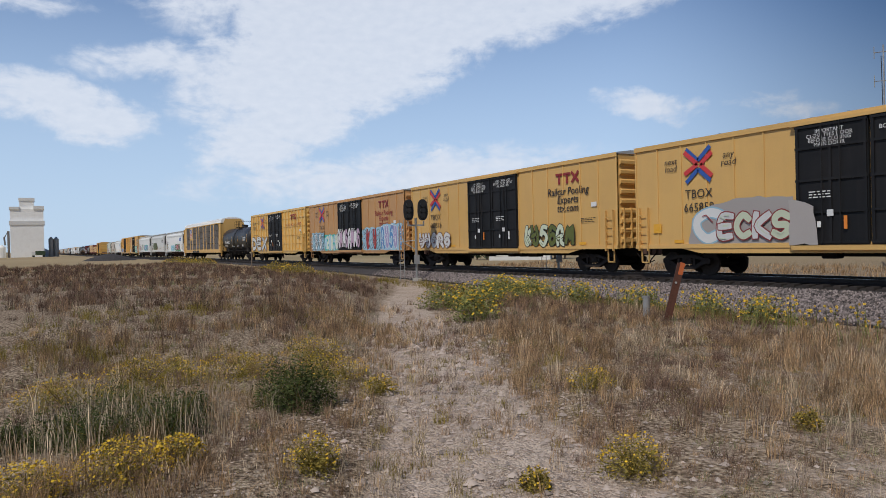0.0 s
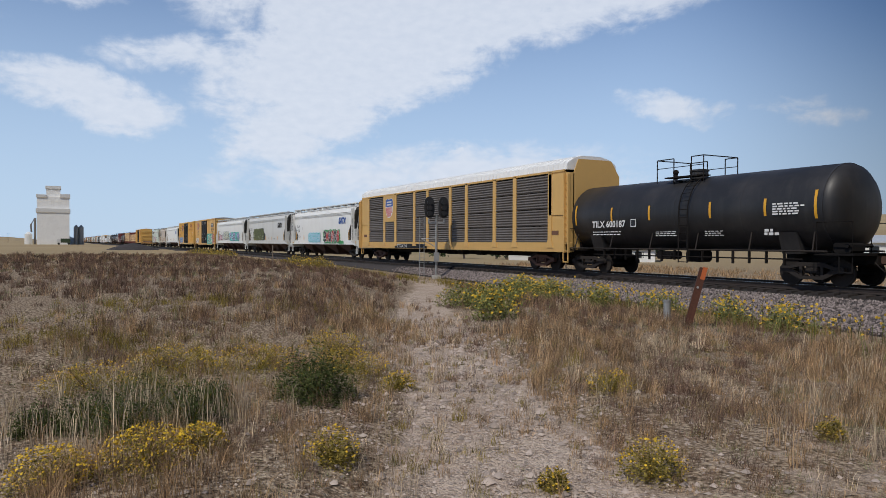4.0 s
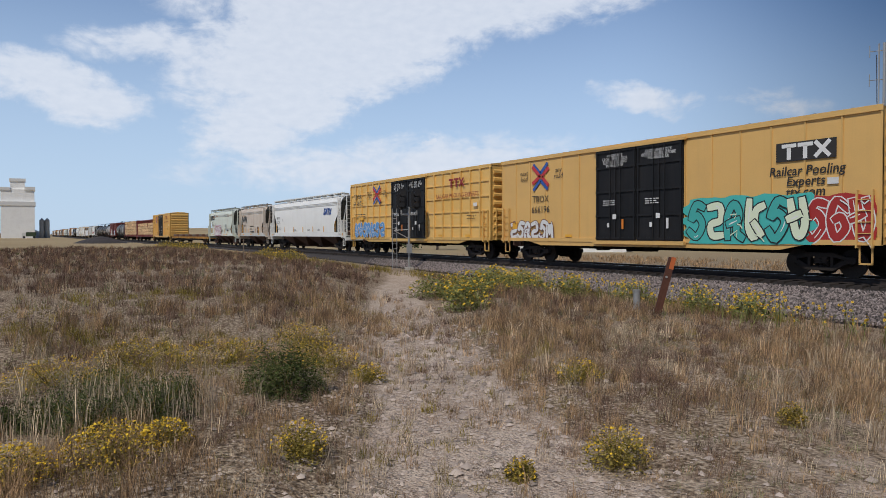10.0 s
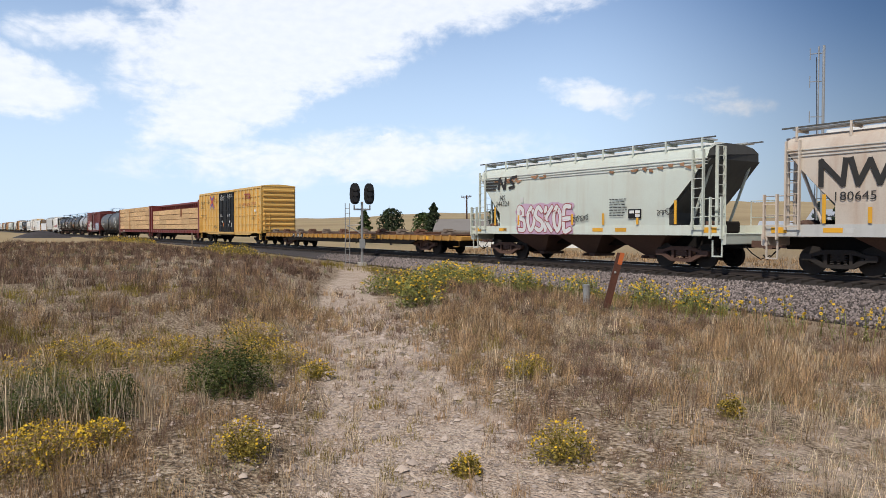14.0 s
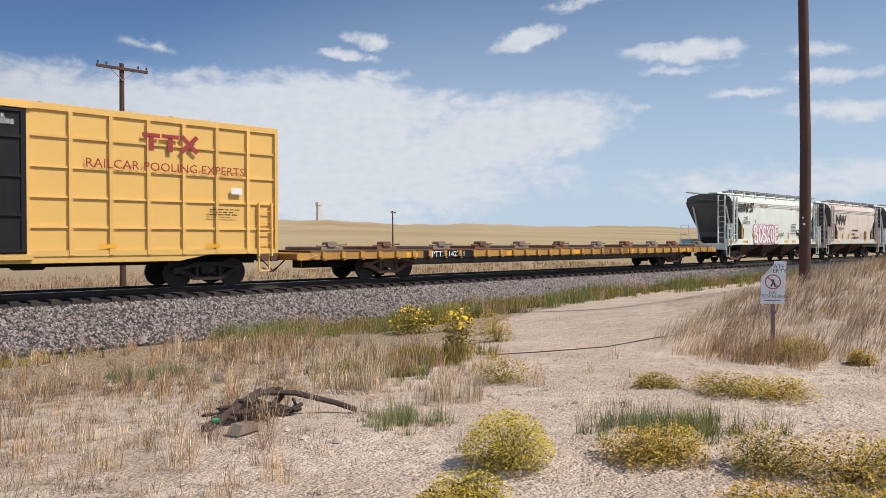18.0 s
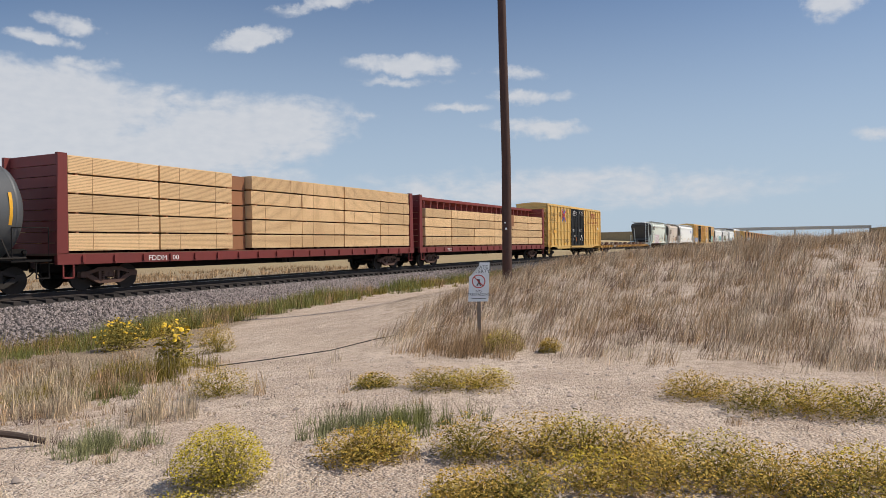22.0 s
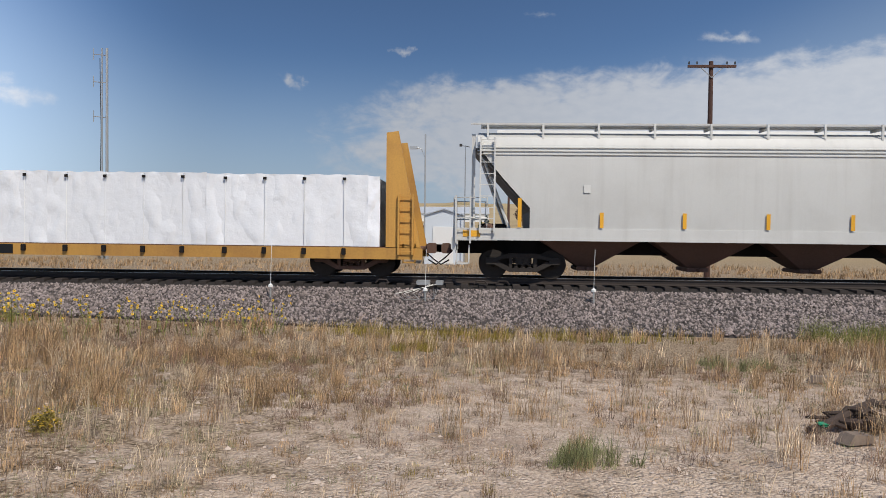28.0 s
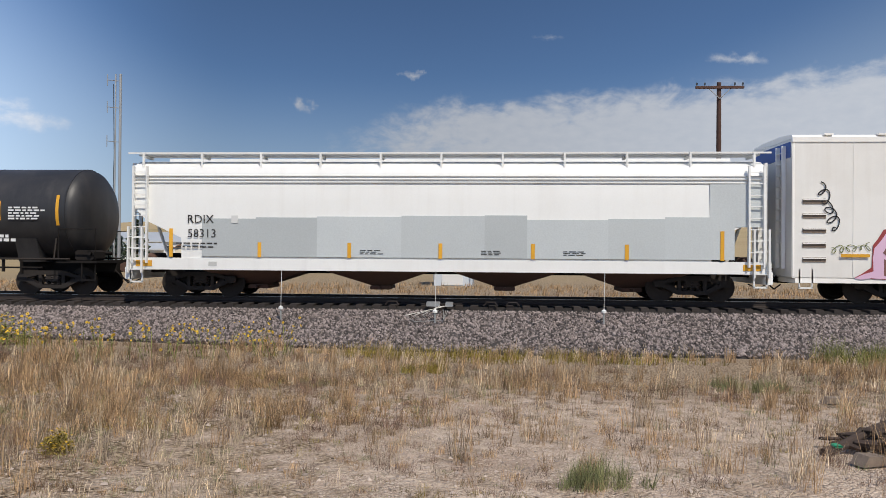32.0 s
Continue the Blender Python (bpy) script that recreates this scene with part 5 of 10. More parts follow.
def shield(car, cx, cz, y, k):
    """Plain shield: blue head over white with red stripes."""
    form = [(-0.8, 0.75), (-0.5, 0.88), (0, 0.8), (0.5, 0.88), (0.8, 0.75), (0.86, 0.2), (0.74, -0.5), (0.4, -0.85), (0, -0.95), (-0.4, -0.85), (-0.74, -0.5), (-0.86, 0.2)]
    s = Shape().add([(cx + a * k, y, cz + b * k) for a, b in form], [tuple(range(12))[::-1]])
    part("emblem", s, LETTERW, car, "white shield emblem with red stripes and blue head")
    top = [(a, max(b, 0.12)) for a, b in form if b > -0.3]
    s = Shape().add([(cx + a * k * 0.97, y - 0.004, cz + b * k * 0.97) for a, b in [(-0.8, 0.75), (-0.5, 0.88), (0, 0.8), (0.5, 0.88), (0.8, 0.75), (0.86, 0.12), (-0.86, 0.12)]], [tuple(range(7))[::-1]])
    part("emblem", s, LOGOB, car)
    s = Shape()
    for i in range(6):
        a = -0.68 + i * 0.245
        d = -0.5 if abs(a + 0.06) > 0.6 else -0.8
        s.box(cx + a * k, cx + (a + 0.12) * k, y - 0.004, y - 0.001, cz + d * k, cz + 0.06 * k)
    part("emblem", s, LOGOR, car)
    s = Shape()
    for z in (0.55, 0.3):
        s.box(cx - 0.55 * k, cx + 0.55 * k, y - 0.008, y - 0.005, cz + (z - 0.06) * k, cz + (z + 0.06) * k)
    part("emblem", s, LETTERW, car)


def flat_car(label):
    car = thing("flatcar", label, "flatcar", group="freight cars of the train")
    h, w = 13.65, 1.42
    s = Shape().prism([(-h, 0.80), (-h, 1.04), (h, 1.04), (h, 0.80), (h - 3.6, 0.80), (h - 4.6, 0.52), (-h + 4.6, 0.52), (-h + 3.6, 0.80)], -w, -w + 0.09, "y")
    s.prism([(-h, 0.80), (-h, 1.04), (h, 1.04), (h, 0.80), (h - 3.6, 0.80), (h - 4.6, 0.52), (-h + 4.6, 0.52), (-h + 3.6, 0.80)], w - 0.09, w, "y")
    part("side_sill", s, UNDER, car)
    part("sill_face", Shape().box(-h, h, -w - 0.012, -w, 0.76, 1.02), FLATY, car)
    part("deck", Shape().box(-h, h, -w - 0.03, w + 0.03, 1.03, 1.08, 0.01), RUSTY, car)
    part("centre_sill", Shape().box(-h + 0.3, h - 0.3, -0.3, 0.3, 0.45, 1.03), UNDER, car)
    for i in range(34):
        x = -h + 0.5 + (2 * h - 1.0) * i / 33
        part("stake_pocket", shared("stake_pocket", lambda: Shape().box(-0.07, 0.07, -w - 0.10, -w - 0.01, 0.80, 1.03, 0.02).tube([(0.0, -w - 0.1, 0.82), (0.05, -w - 0.14, 0.74), (-0.05, -w - 0.14, 0.74)], 0.018, 5), FLATY), FLATY, car).location.x = x
    rnd = random.Random(4)
    for i in range(11):
        x = -h + 1.2 + (2 * h - 2.4) * i / 10 + rnd.uniform(-0.4, 0.4)
        q = Shape().box(-0.45, 0.45, -1.25, 1.25, 1.08, 1.20, 0.02).box(-0.2, 0.15, -1.3, -0.9, 1.20, 1.38, 0.04).tube([(-0.6, -1.2, 1.23), (0.7, -1.1, 1.28)], 0.035)
        part("hold_down", q, RUSTY if i % 2 else GREYWOOD, car).location.x = x
    for s in (-1, 1):
        part("end_platform", Shape().box(*sorted((s * (h - 0.1), s * (h + 0.5))), -w, w, 0.75, 1.0, 0.04), FLATY, car)
        part("grab_iron", Shape().tube([(s * (h - 0.2), -w - 0.08, 0.9), (s * (h + 0.4), -w - 0.08, 0.75), (s * (h + 0.4), -w - 0.08, 0.45), (s * (h - 0.1), -w - 0.08, 0.45)], 0.02), FLATY, car)
        truck(car, s * (h - 3.6), BROWNSTEEL)
        coupler(car, s * (h + 0.4), s)
    part("number_panel", Shape().box(-h + 5.0, -h + 7.6, -w - 0.03, -w - 0.012, 0.75, 1.02), BLACK, car)
    words("PTTX 142731", 0.30, LETTERW, car, -h + 6.3, -w - 0.034, 0.79, wide=1.05)
    for x in (-9.5, -4.0, 0.5, 5.0, 10.5):
        part("reflector", Shape().box(x, x + 0.55, -w - 0.022, -w - 0.012, 0.79, 0.97), REFLECT, car)
    bars(car, 3.0, -w - 0.016, 0.92, 2.2, 2, LETTER, 0.05, 0.06, 2)
    return car


def centerbeam(label, length, paint, load):
    """Centerbeam flatcar. load: 'full', 'short' (load below the top chord) or 'wrapped'."""
    car = thing("centerbeam_flatcar", label, "flatcar", group="freight cars of the train")
    h, w, zd = length / 2, 1.45, 0.88 if load == "wrapped" else 1.22
    top = 4.47 if load != "wrapped" else 4.2
    deck = FLATY if load == "wrapped" else paint
    part("side_sill", Shape().box(-h, h, -w - 0.02, -w + 0.1, zd - 0.34, zd, 0.02).box(-h, h, w - 0.1, w, zd - 0.34, zd), deck, car)
    part("deck", Shape().box(-h, h, -w, w, zd - 0.05, zd + 0.02), RUSTY, car)
    part("centre_sill", Shape().box(-h + 0.2, h - 0.2, -0.3, 0.3, 0.62, 0.9), UNDER, car)
    # bulkheads: tapering posts with a plank wall
    for s in (-1, 1):
        xo, xi = s * h, s * (h - 0.55)
        for y in (-w, w - 0.14):
            if load == "wrapped":
                q = Shape().prism([(s * h, zd - 0.3), (s * (h - 1.1), zd - 0.3), (s * (h - 1.1), top + 0.1), (s * (h - 0.75), top + 0.15)], y, y + 0.14, "y")
            else:
                q = Shape().prism([(s * h, zd - 0.3), (s * (h - 0.4), zd - 0.3), (s * (h - 0.4), top), (s * (h - 0.08), top)], y, y + 0.14, "y")
            part("bulkhead_post", q, deck if load == "wrapped" else paint, car)
        x = s * (h - (0.95 if load == "wrapped" else 0.26))
        for k in range(9):
            z = zd + k * (top - zd) / 9
            part("bulkhead_plank", Shape().box(*sorted((x, x - s * 0.09)), -w + 0.14, w - 0.14, z + 0.01, z + (top - zd) / 9 - 0.01), GREYWOOD if load == "wrapped" else paint, car)
        if load == "wrapped":
            ladder(car, s * (h - 0.5), -w - 0.02, zd - 0.2, zd + 1.6, 0.42, deck)
        stirrup(car, s * (h - 0.4), deck, -w)
        truck(car, s * (h - 2.2), BROWNSTEEL)
        coupler(car, s * h, s)
    if load != "wrapped":
        part("top_chord", Shape().box(-h + 0.4, h - 0.4, -0.42, 0.42, top - 0.18, top, 0.03), paint, car)
        for i in range(int(length / 0.95)):
            x = -h + 0.9 + i * 0.95
            part("web_post", shared("web_post|" + paint.name, lambda: Shape().box(-0.055, 0.055, -0.28, 0.28, zd, 4.38).prism([(-0.17, 4.33), (0.17, 4.33), (0.06, 4.05), (-0.06, 4.05)], -0.3, 0.3, "y"), paint), paint, car).location.x = x
        part("web_plate", Shape().box(-h + 0.5, h - 0.5, -0.03, 0.03, zd, 3.5), paint, car)
    rnd = random.Random(int(length * 10))
    if load == "wrapped":
        # a row of wrapped packs, sagging unevenly along the top
        x = -h + 1.35
        while x < h - 1.4:
            k = min(rnd.choice((4.9, 3.7, 4.9)), h - 1.3 - x)
            zt = 3.02 + rnd.uniform(-0.05, 0.07)
            q, nx, nz = Shape(), 44, 14
            for sgn in (-1, 1):
                vs = []
                for j in range(nz + 1):
                    for i in range(nx + 1):
                        a, b = i / nx, j / nz
                        fold = 0.05 * noise.noise((x + a * k * 2.2 + b * 1.5, b * 3.0, sgn)) + 0.035 * noise.noise((x * 3 + a * k * 5 - b * 4, b * 3, 3.0)) - 0.03 * abs(math.sin(a * k * 2.62)) ** 8
                        fold += 0.03 * math.sin(a * k * 4.2 + b * 3) * (1 - b)
                        vs.append((x - 0.01 + a * (k + 0.02), sgn * (w - 0.06 + fold), zd + 0.03 + b * (zt - zd) + (0.03 * noise.noise((x + a * k * 3, 7.0, 1.0)) if j == nz else 0)))
                fs = [(j * (nx + 1) + i, j * (nx + 1) + i + 1, (j + 1) * (nx + 1) + i + 1, (j + 1) * (nx + 1) + i) for j in range(nz) for i in range(nx)]
                q.add(vs, fs if sgn < 0 else [f[::-1] for f in fs])
            q.box(x + 0.02, x + k - 0.02, -w + 0.07, w - 0.07, zd + 0.03, zt - 0.03)
            part("wrapped_pack", q, WRAP, car, "lumber pack in white plastic wrap", smooth=True)
            for i in range(int(k / 1.2)):
                xx = x + 0.6 + i * 1.2
                part("strap", Shape().box(xx - 0.008, xx + 0.008, -w + 0.012, -w + 0.018, zd, zt).box(xx - 0.008, xx + 0.008, -w + 0.02, w - 0.02, zt, zt + 0.015), LETTERW, car)
                part("strap_hook", shared("strap_hook", lambda: Shape().box(-0.05, 0.05, -w - 0.01, -w + 0.02, -0.04, 0.04), UNDER), UNDER, car).location = (xx, 0, zt - 0.1)
                part("winch", shared("winch", lambda: Shape().box(-0.06, 0.06, -w - 0.10, -w - 0.01, zd - 0.22, zd - 0.02, 0.02), UNDER), UNDER, car).location.x = xx
            x += k
    else:
        rows = 5 if load == "full" else 4
        zmax = top - 0.04 if load == "full" else 3.68
        hh = (zmax - zd - 0.05) / rows
        if load == "full":
            spans = ((-11.1, -7.45), (-7.43, -3.7), (-2.55, 0.9), (0.92, 4.35), (4.4, 7.9), (7.92, 11.3))
            for j in range(rows):
                part("sheet_pack", Shape().box(-3.6, -2.6, -w + 0.4, -0.36, zd + 0.05 + j * hh, zd + (j + 1) * hh - 0.01), LUMBERB, car, "stack of brown board")
        else:
            spans = [(-10.9 + 3.73 * k, -10.9 + 3.73 * (k + 1) - 0.03) for k in range(6)]
            part("sheet_pack", Shape().box(3.6, 4.3, -w + 0.03, -0.36, zmax - 0.9, zmax + 0.02), LUMBERB, car, "stack of brown board")
        for x, right in spans:
            k = right - x
            for j in range(rows):
                z = zd + 0.05 + j * hh
                for sgn in (-1, 1):
                    y0, y1 = sorted((sgn * 0.36, sgn * (w - 0.04 - rnd.uniform(0, 0.05))))
                    pack = part("lumber_pack", Shape().box(x + 0.02, x + k - 0.02, y0, y1, z + 0.055, z + hh - 0.01, 0.01), LUMBER, car)
                    if sgn < 0:
                        q = Shape()
                        m = 12
                        for b in range(1, m):
                            zz = z + 0.035 + (hh - 0.045) * b / m
                            q.box(x + 0.02, x + k - 0.02, y0 - 0.003, y0 + 0.01, zz - 0.0045, zz + 0.0045)
                        part("board_joint", q, LUMBERJ, pack)
                        q = Shape()
                        for b in (0.25, 0.75):
                            q.box(x + k * b - 0.006, x + k * b + 0.006, y0 - 0.008, y0 - 0.004, z + 0.05, z + hh - 0.01)
                        part("steel_band", q, LUMBERJ, pack)
                if j:
                    part("dunnage", Shape().box(x + 0.3, x + 0.4, -w + 0.1, w - 0.1, z, z + 0.06).box(x + k - 0.4, x + k - 0.3, -w + 0.1, w - 0.1, z, z + 0.06), LUMBERB, car)
        for s in range(int(length / 1.2)):
            part("winch", shared("winch|" + paint.name, lambda: Shape().box(-0.05, 0.05, -w - 0.09, -w - 0.01, zd - 0.28, zd - 0.04, 0.02), paint), paint, car).location.x = -h + 0.9 + s * 1.2
    if load == "wrapped":
        part("number_panel", Shape().box(-h + 4.9, -h + 7.7, -w - 0.035, -w - 0.02, 0.58, 0.86), BLACK, car)
        words("TTPX 804914", 0.28, LETTERW, car, -h + 6.3, -w - 0.04, 0.62, wide=1.2)
    else:
        words("TTZX" if load == "short" else "FDDM 200", 0.26, LETTERW, car, -h + 4.2, -w - 0.03, 0.94, wide=1.2)
    brake_gear(car, 4, int(length))
    return car


def reefer(label):
    car = thing("refrigerator_car", label, "boxcar", group="freight cars of the train")
    h, w, z0, z1 = 10.1, 1.52, 0.74, 4.78
    part("body", Shape().box(-h, h, -w, w, z0, z1, 0.03), REEFER, car)
    part("roof", Shape().prism([(-w - 0.02, z1), (-w + 0.1, z1 + 0.1), (-0.7, z1 + 0.16), (0.7, z1 + 0.16), (w - 0.1, z1 + 0.1), (w + 0.02, z1)], -h + 0.02, h - 0.02), REEFER, car)
    part("fascia", Shape().box(-h, h, -w - 0.03, -w, z1 - 0.12, z1 + 0.02), REEFER, car)
    for i in range(13):
        x = -h + 0.05 + (2 * h - 0.1) * i / 12
        if -1.5 < x < 2.4:
            continue
        part("panel_joint", shared("panel_joint", lambda: Shape().box(-0.02, 0.02, -w - 0.012, -w, z0 + 0.05, z1 - 0.12), REEFER), REEFER, car).location.x = x
    d0, d1 = -1.45, 2.15
    door = part("door", Shape().box(d0, d1, -w - 0.10, -w, z0 + 0.05, z1 - 0.4, 0.02), REEFER, car, "white plug door")
    q = Shape()
    for z in (1.15, 1.9, 2.75, 3.45, 4.3):
        q.box(d0 + 0.05, d1 - 0.05, -w - 0.15, -w - 0.10, z, z + 0.06)
    for x in (d0 + 0.05, d0 + 0.75, d0 + 1.9, d0 + 2.75, d1 - 0.12):
        q.box(x, x + 0.07, -w - 0.14, -w - 0.10, z0 + 0.1, z1 - 0.45)
    part("stiffener", q, REEFER, door)
    part("lock_rod", Shape().tube([(d0 + 0.75, -w - 0.18, 1.1), (d0 + 0.75, -w - 0.18, 4.5)], 0.03).tube([(d1 - 0.85, -w - 0.18, 1.1), (d1 - 0.85, -w - 0.18, 4.5)], 0.03).tube([(d0 + 1.6, -w - 0.2, 2.7), (d0 + 2.1, -w - 0.2, 2.7)], 0.03), GALVPIPE, door)
    part("door_track", Shape().box(d0 - 0.3, h - 4.5, -w - 0.12, -w - 0.03, z1 - 0.34, z1 - 0.26), RUSTY, car)
    part("door_track", Shape().box(d0 - 0.2, h - 4.5, -w - 0.12, -w, z0 - 0.06, z0 + 0.05), REEFER, car)
    part("side_sill", Shape().box(-h + 0.1, h - 0.1, -w, w, 0.60, 0.76), REEFER, car)
    part("centre_sill", Shape().box(-h + 0.1, h - 0.1, -0.3, 0.3, 0.55, 0.75), UNDER, car)
    # ladder niches, cooling unit at the front end
    for k in range(5):
        part("ladder_niche", Shape().box(-h + 0.3, -h + 0.95, -w - 0.02, -w - 0.003, 1.2 + k * 0.42, 1.34 + k * 0.42), GREYWOOD, car)
        part("rung", Shape().box(-h + 0.3, -h + 0.95, -w - 0.06, -w - 0.02, 1.3 + k * 0.42, 1.33 + k * 0.42), REEFER, car)
    part("cooling_unit", Shape().box(h, h + 0.45, -1.05, 1.05, 2.2, 4.7, 0.06), LETTERW, car, "white cooling unit")
    part("unit_hood", Shape().box(h + 0.02, h + 0.6, -1.0, 1.0, 4.05, 4.75, 0.06), REFLECT, car, "yellow cooling unit hood with dark grille")
    part("grille", Shape().box(h + 0.05, h + 0.55, -1.02, -1.0, 4.1, 4.65), LETTER, car)
    part("fuel_tank", Shape().box(h - 0.1, h + 0.5, -1.3, 1.3, 1.0, 1.9, 0.06), UNDER, car)
    part("end_rail", Shape().tube([(h + 0.55, -1.4, 0.9), (h + 0.55, -1.4, 3.0), (h + 0.05, -1.4, 3.0)], 0.03).tube([(h + 0.55, -1.4, 2.0), (h + 0.05, -1.4, 2.0)], 0.03), UNDER, car)
    part("end_band", Shape().box(-h - 0.02, -h, -w + 0.1, w - 0.1, z1 - 0.55, z1 - 0.1), LOGOB, car)
    ladder(car, -h - 0.02, -0.9, 1.0, 4.6, 0.42, REEFER, out=-1, along="y", name="end_ladder")
    for s in (-1, 1):
        truck(car, s * (h - 3.1), STEEL)
        coupler(car, s * h, s)
        stirrup(car, s * (h - 0.4), REEFER, -w)
    yy = -w - 0.02
    words("ARMN 110987", 0.44, LETTER, car, -5.4, yy, 3.45, fat=0.012, wide=1.12)
    shield(car, h - 2.74, 3.3, yy, 0.38)
    words("BUILDING\nAMERICA", 0.22, LETTER, car, h - 1.8, yy, 3.3)
    words("CLOSE AND LOCK\nDOORS BEFORE\nMOVING CAR", 0.14, LETTER, door, d0 + 1.3, -w - 0.155, 4.05)
    bars(door, d0 + 0.95, -w - 0.156, 2.62, 0.75, 3, LETTER, 0.05, 0.05, 3)
    bars(car, h - 0.75, yy, 2.7, 0.5, 6, LETTER, 0.03, 0.07, 5)
    # sprayed pieces: mauve and pale green, then brick red and pale green
    left = [(-8.4, 0.98), (-7.9, 1.3), (-7.85, 1.95), (-7.55, 2.4), (-6.9, 2.5), (-6.6, 2.3), (-5.3, 2.4), (-4.4, 2.65), (-3.9, 2.3), (-2.3, 2.35), (-1.85, 2.1), (-1.45, 1.3), (-1.45, 0.98)]
    sprayed(car, left, yy - 0.001, "maroon", seed=2)
    sprayed(car, [(a + (0.06 if a < -5 else -0.06), b - (0.07 if b > 1 else -0.01)) for a, b in left], yy - 0.004, "mauve", seed=3)
    for text, a, b in (("S", -7.5, -6.55), ("Z", -5.5, -4.85), ("E", -4.95, -3.9), ("S", -3.75, -2.85), ("I", -2.7, -2.3)):
        piece(car, text, a, b, 1.0, 2.05, yy - 0.006, "cream", "brown", "brown")
    part("paint_patch", Shape().box(-6.85, -5.35, yy - 0.026, yy - 0.024, 1.35, 2.55), REEFER, car)
    piece(car, "GAW", -6.6, -5.6, 1.42, 1.85, yy - 0.028, "brown", "black")
    red = [(-1.7, 0.98), (-1.4, 1.55), (-0.85, 1.95), (0.2, 2.2), (1.3, 2.25), (1.75, 1.75), (2.45, 1.45), (2.8, 1.7), (3.35, 2.05), (3.4, 0.98)]
    sprayed(car, red, yy - 0.125, "brick", seed=5)
    piece(car, "DNB", -0.85, 1.65, 0.98, 1.78, yy - 0.14, "cream", "olive", "olive")
    sprayed(car, [(3.2, 0.98), (3.3, 2.0), (8.3, 2.05), (8.75, 1.5), (9.2, 0.98)], yy - 0.001, "brown", seed=6)
    for text, a, b in (("U", 3.4, 4.65), ("I", 4.85, 5.45), ("C", 5.6, 6.45), ("A", 6.55, 7.4), ("L", 7.5, 8.35)):
        piece(car, text, a, b, 1.0, 2.12, yy - 0.005, "cream", "black", "brown")
    for o in car.children:
        if o.name.startswith(("graffiti", "paint_patch")):
            o.location.z -= 0.25
    cursive(car, -9.3, 3.4, 0.45, -1.3, 0.17, 5, yy, SPRAY["black"], 0.035, seed=3)
    cursive(car, -9.0, 1.55, 1.1, 0.1, 0.11, 6, yy, SPRAY["olive"], 0.02, seed=8)
    cursive(car, d0 + 0.95, 3.95, 0.5, -1.1, 0.17, 6, yy - 0.14, SPRAY["black"], 0.028, seed=4)
    cursive(car, d1 - 0.5, 4.45, 0.25, -1.45, 0.13, 7, yy - 0.14, SPRAY["black"], 0.028, seed=6)
    cursive(car, d1 + 0.3, 3.3, 0.4, -0.75, 0.2, 6, yy, SPRAY["black"], 0.03, seed=9)
    # rust drips below the door track, hinge and lock boxes, small plates
    rnd = random.Random(4)
    for k in range(14):
        x = 2.2 + rnd.random() * 3.2
        part("rust_drip", Shape().box(x, x + rnd.uniform(0.02, 0.05), yy - 0.001, yy, z1 - 0.36 - rnd.uniform(0.1, 0.45), z1 - 0.32), RUSTSTAIN, car)
    for x, z in ((h - 3.85, 3.85), (h - 3.85, 2.0), (d0 - 0.2, 3.85), (d0 - 0.2, 2.45)):
        part("lock_box", Shape().box(x - 0.05, x + 0.05, yy - 0.1, yy, z - 0.17, z + 0.17, 0.01), UNDER, car)
    part("placard", Shape().box(-3.3, -3.05, yy - 0.036, yy - 0.03, 2.35, 2.6), REFLECT, car, "yellow placard")
    for x, z in ((-3.9, 1.6), (-3.1, 1.5), (6.0, 1.75), (h - 2.6, 1.75)):
        part("roping_staple", Shape().box(x - 0.35, x + 0.35, yy - 0.09, yy - 0.04, z - 0.04, z + 0.04), UNDER, car)
    for x in (-h + 1.75, -h + 5.1, -2.6, 0.85, 3.7, h - 3.75, h - 0.6):
        part("reflector", Shape().box(x - 0.4, x + 0.4, yy - 0.16, yy - 0.15, 1.35, 1.44) if -1.4 < x < 2.1 else Shape().box(x - 0.4, x + 0.4, yy - 0.04, yy - 0.03, 1.35, 1.44), REFLECT, car)
    plate = part("data_plate", Shape().box(h - 1.75, h - 1.2, yy - 0.036, yy - 0.03, 1.4, 1.8), LOGOB, car)
    part("plate_field", Shape().box(h - 1.7, h - 1.5, yy - 0.04, yy - 0.036, 1.6, 1.75), LETTERW, plate)
    for x in (-h + 3.7, h - 2.6):
        part("consolidated_stencil", Shape().box(x - 0.25, x + 0.25, yy - 0.04, yy - 0.036, 0.95, 1.3), LETTERW, car)
    for k in range(13):
        part("roof_cap", Shape().box(-h + 0.9 + k * 1.5, -h + 1.15 + k * 1.5, -w - 0.02, w, z1 + 0.08, z1 + 0.13), REEFER, car)
    return car


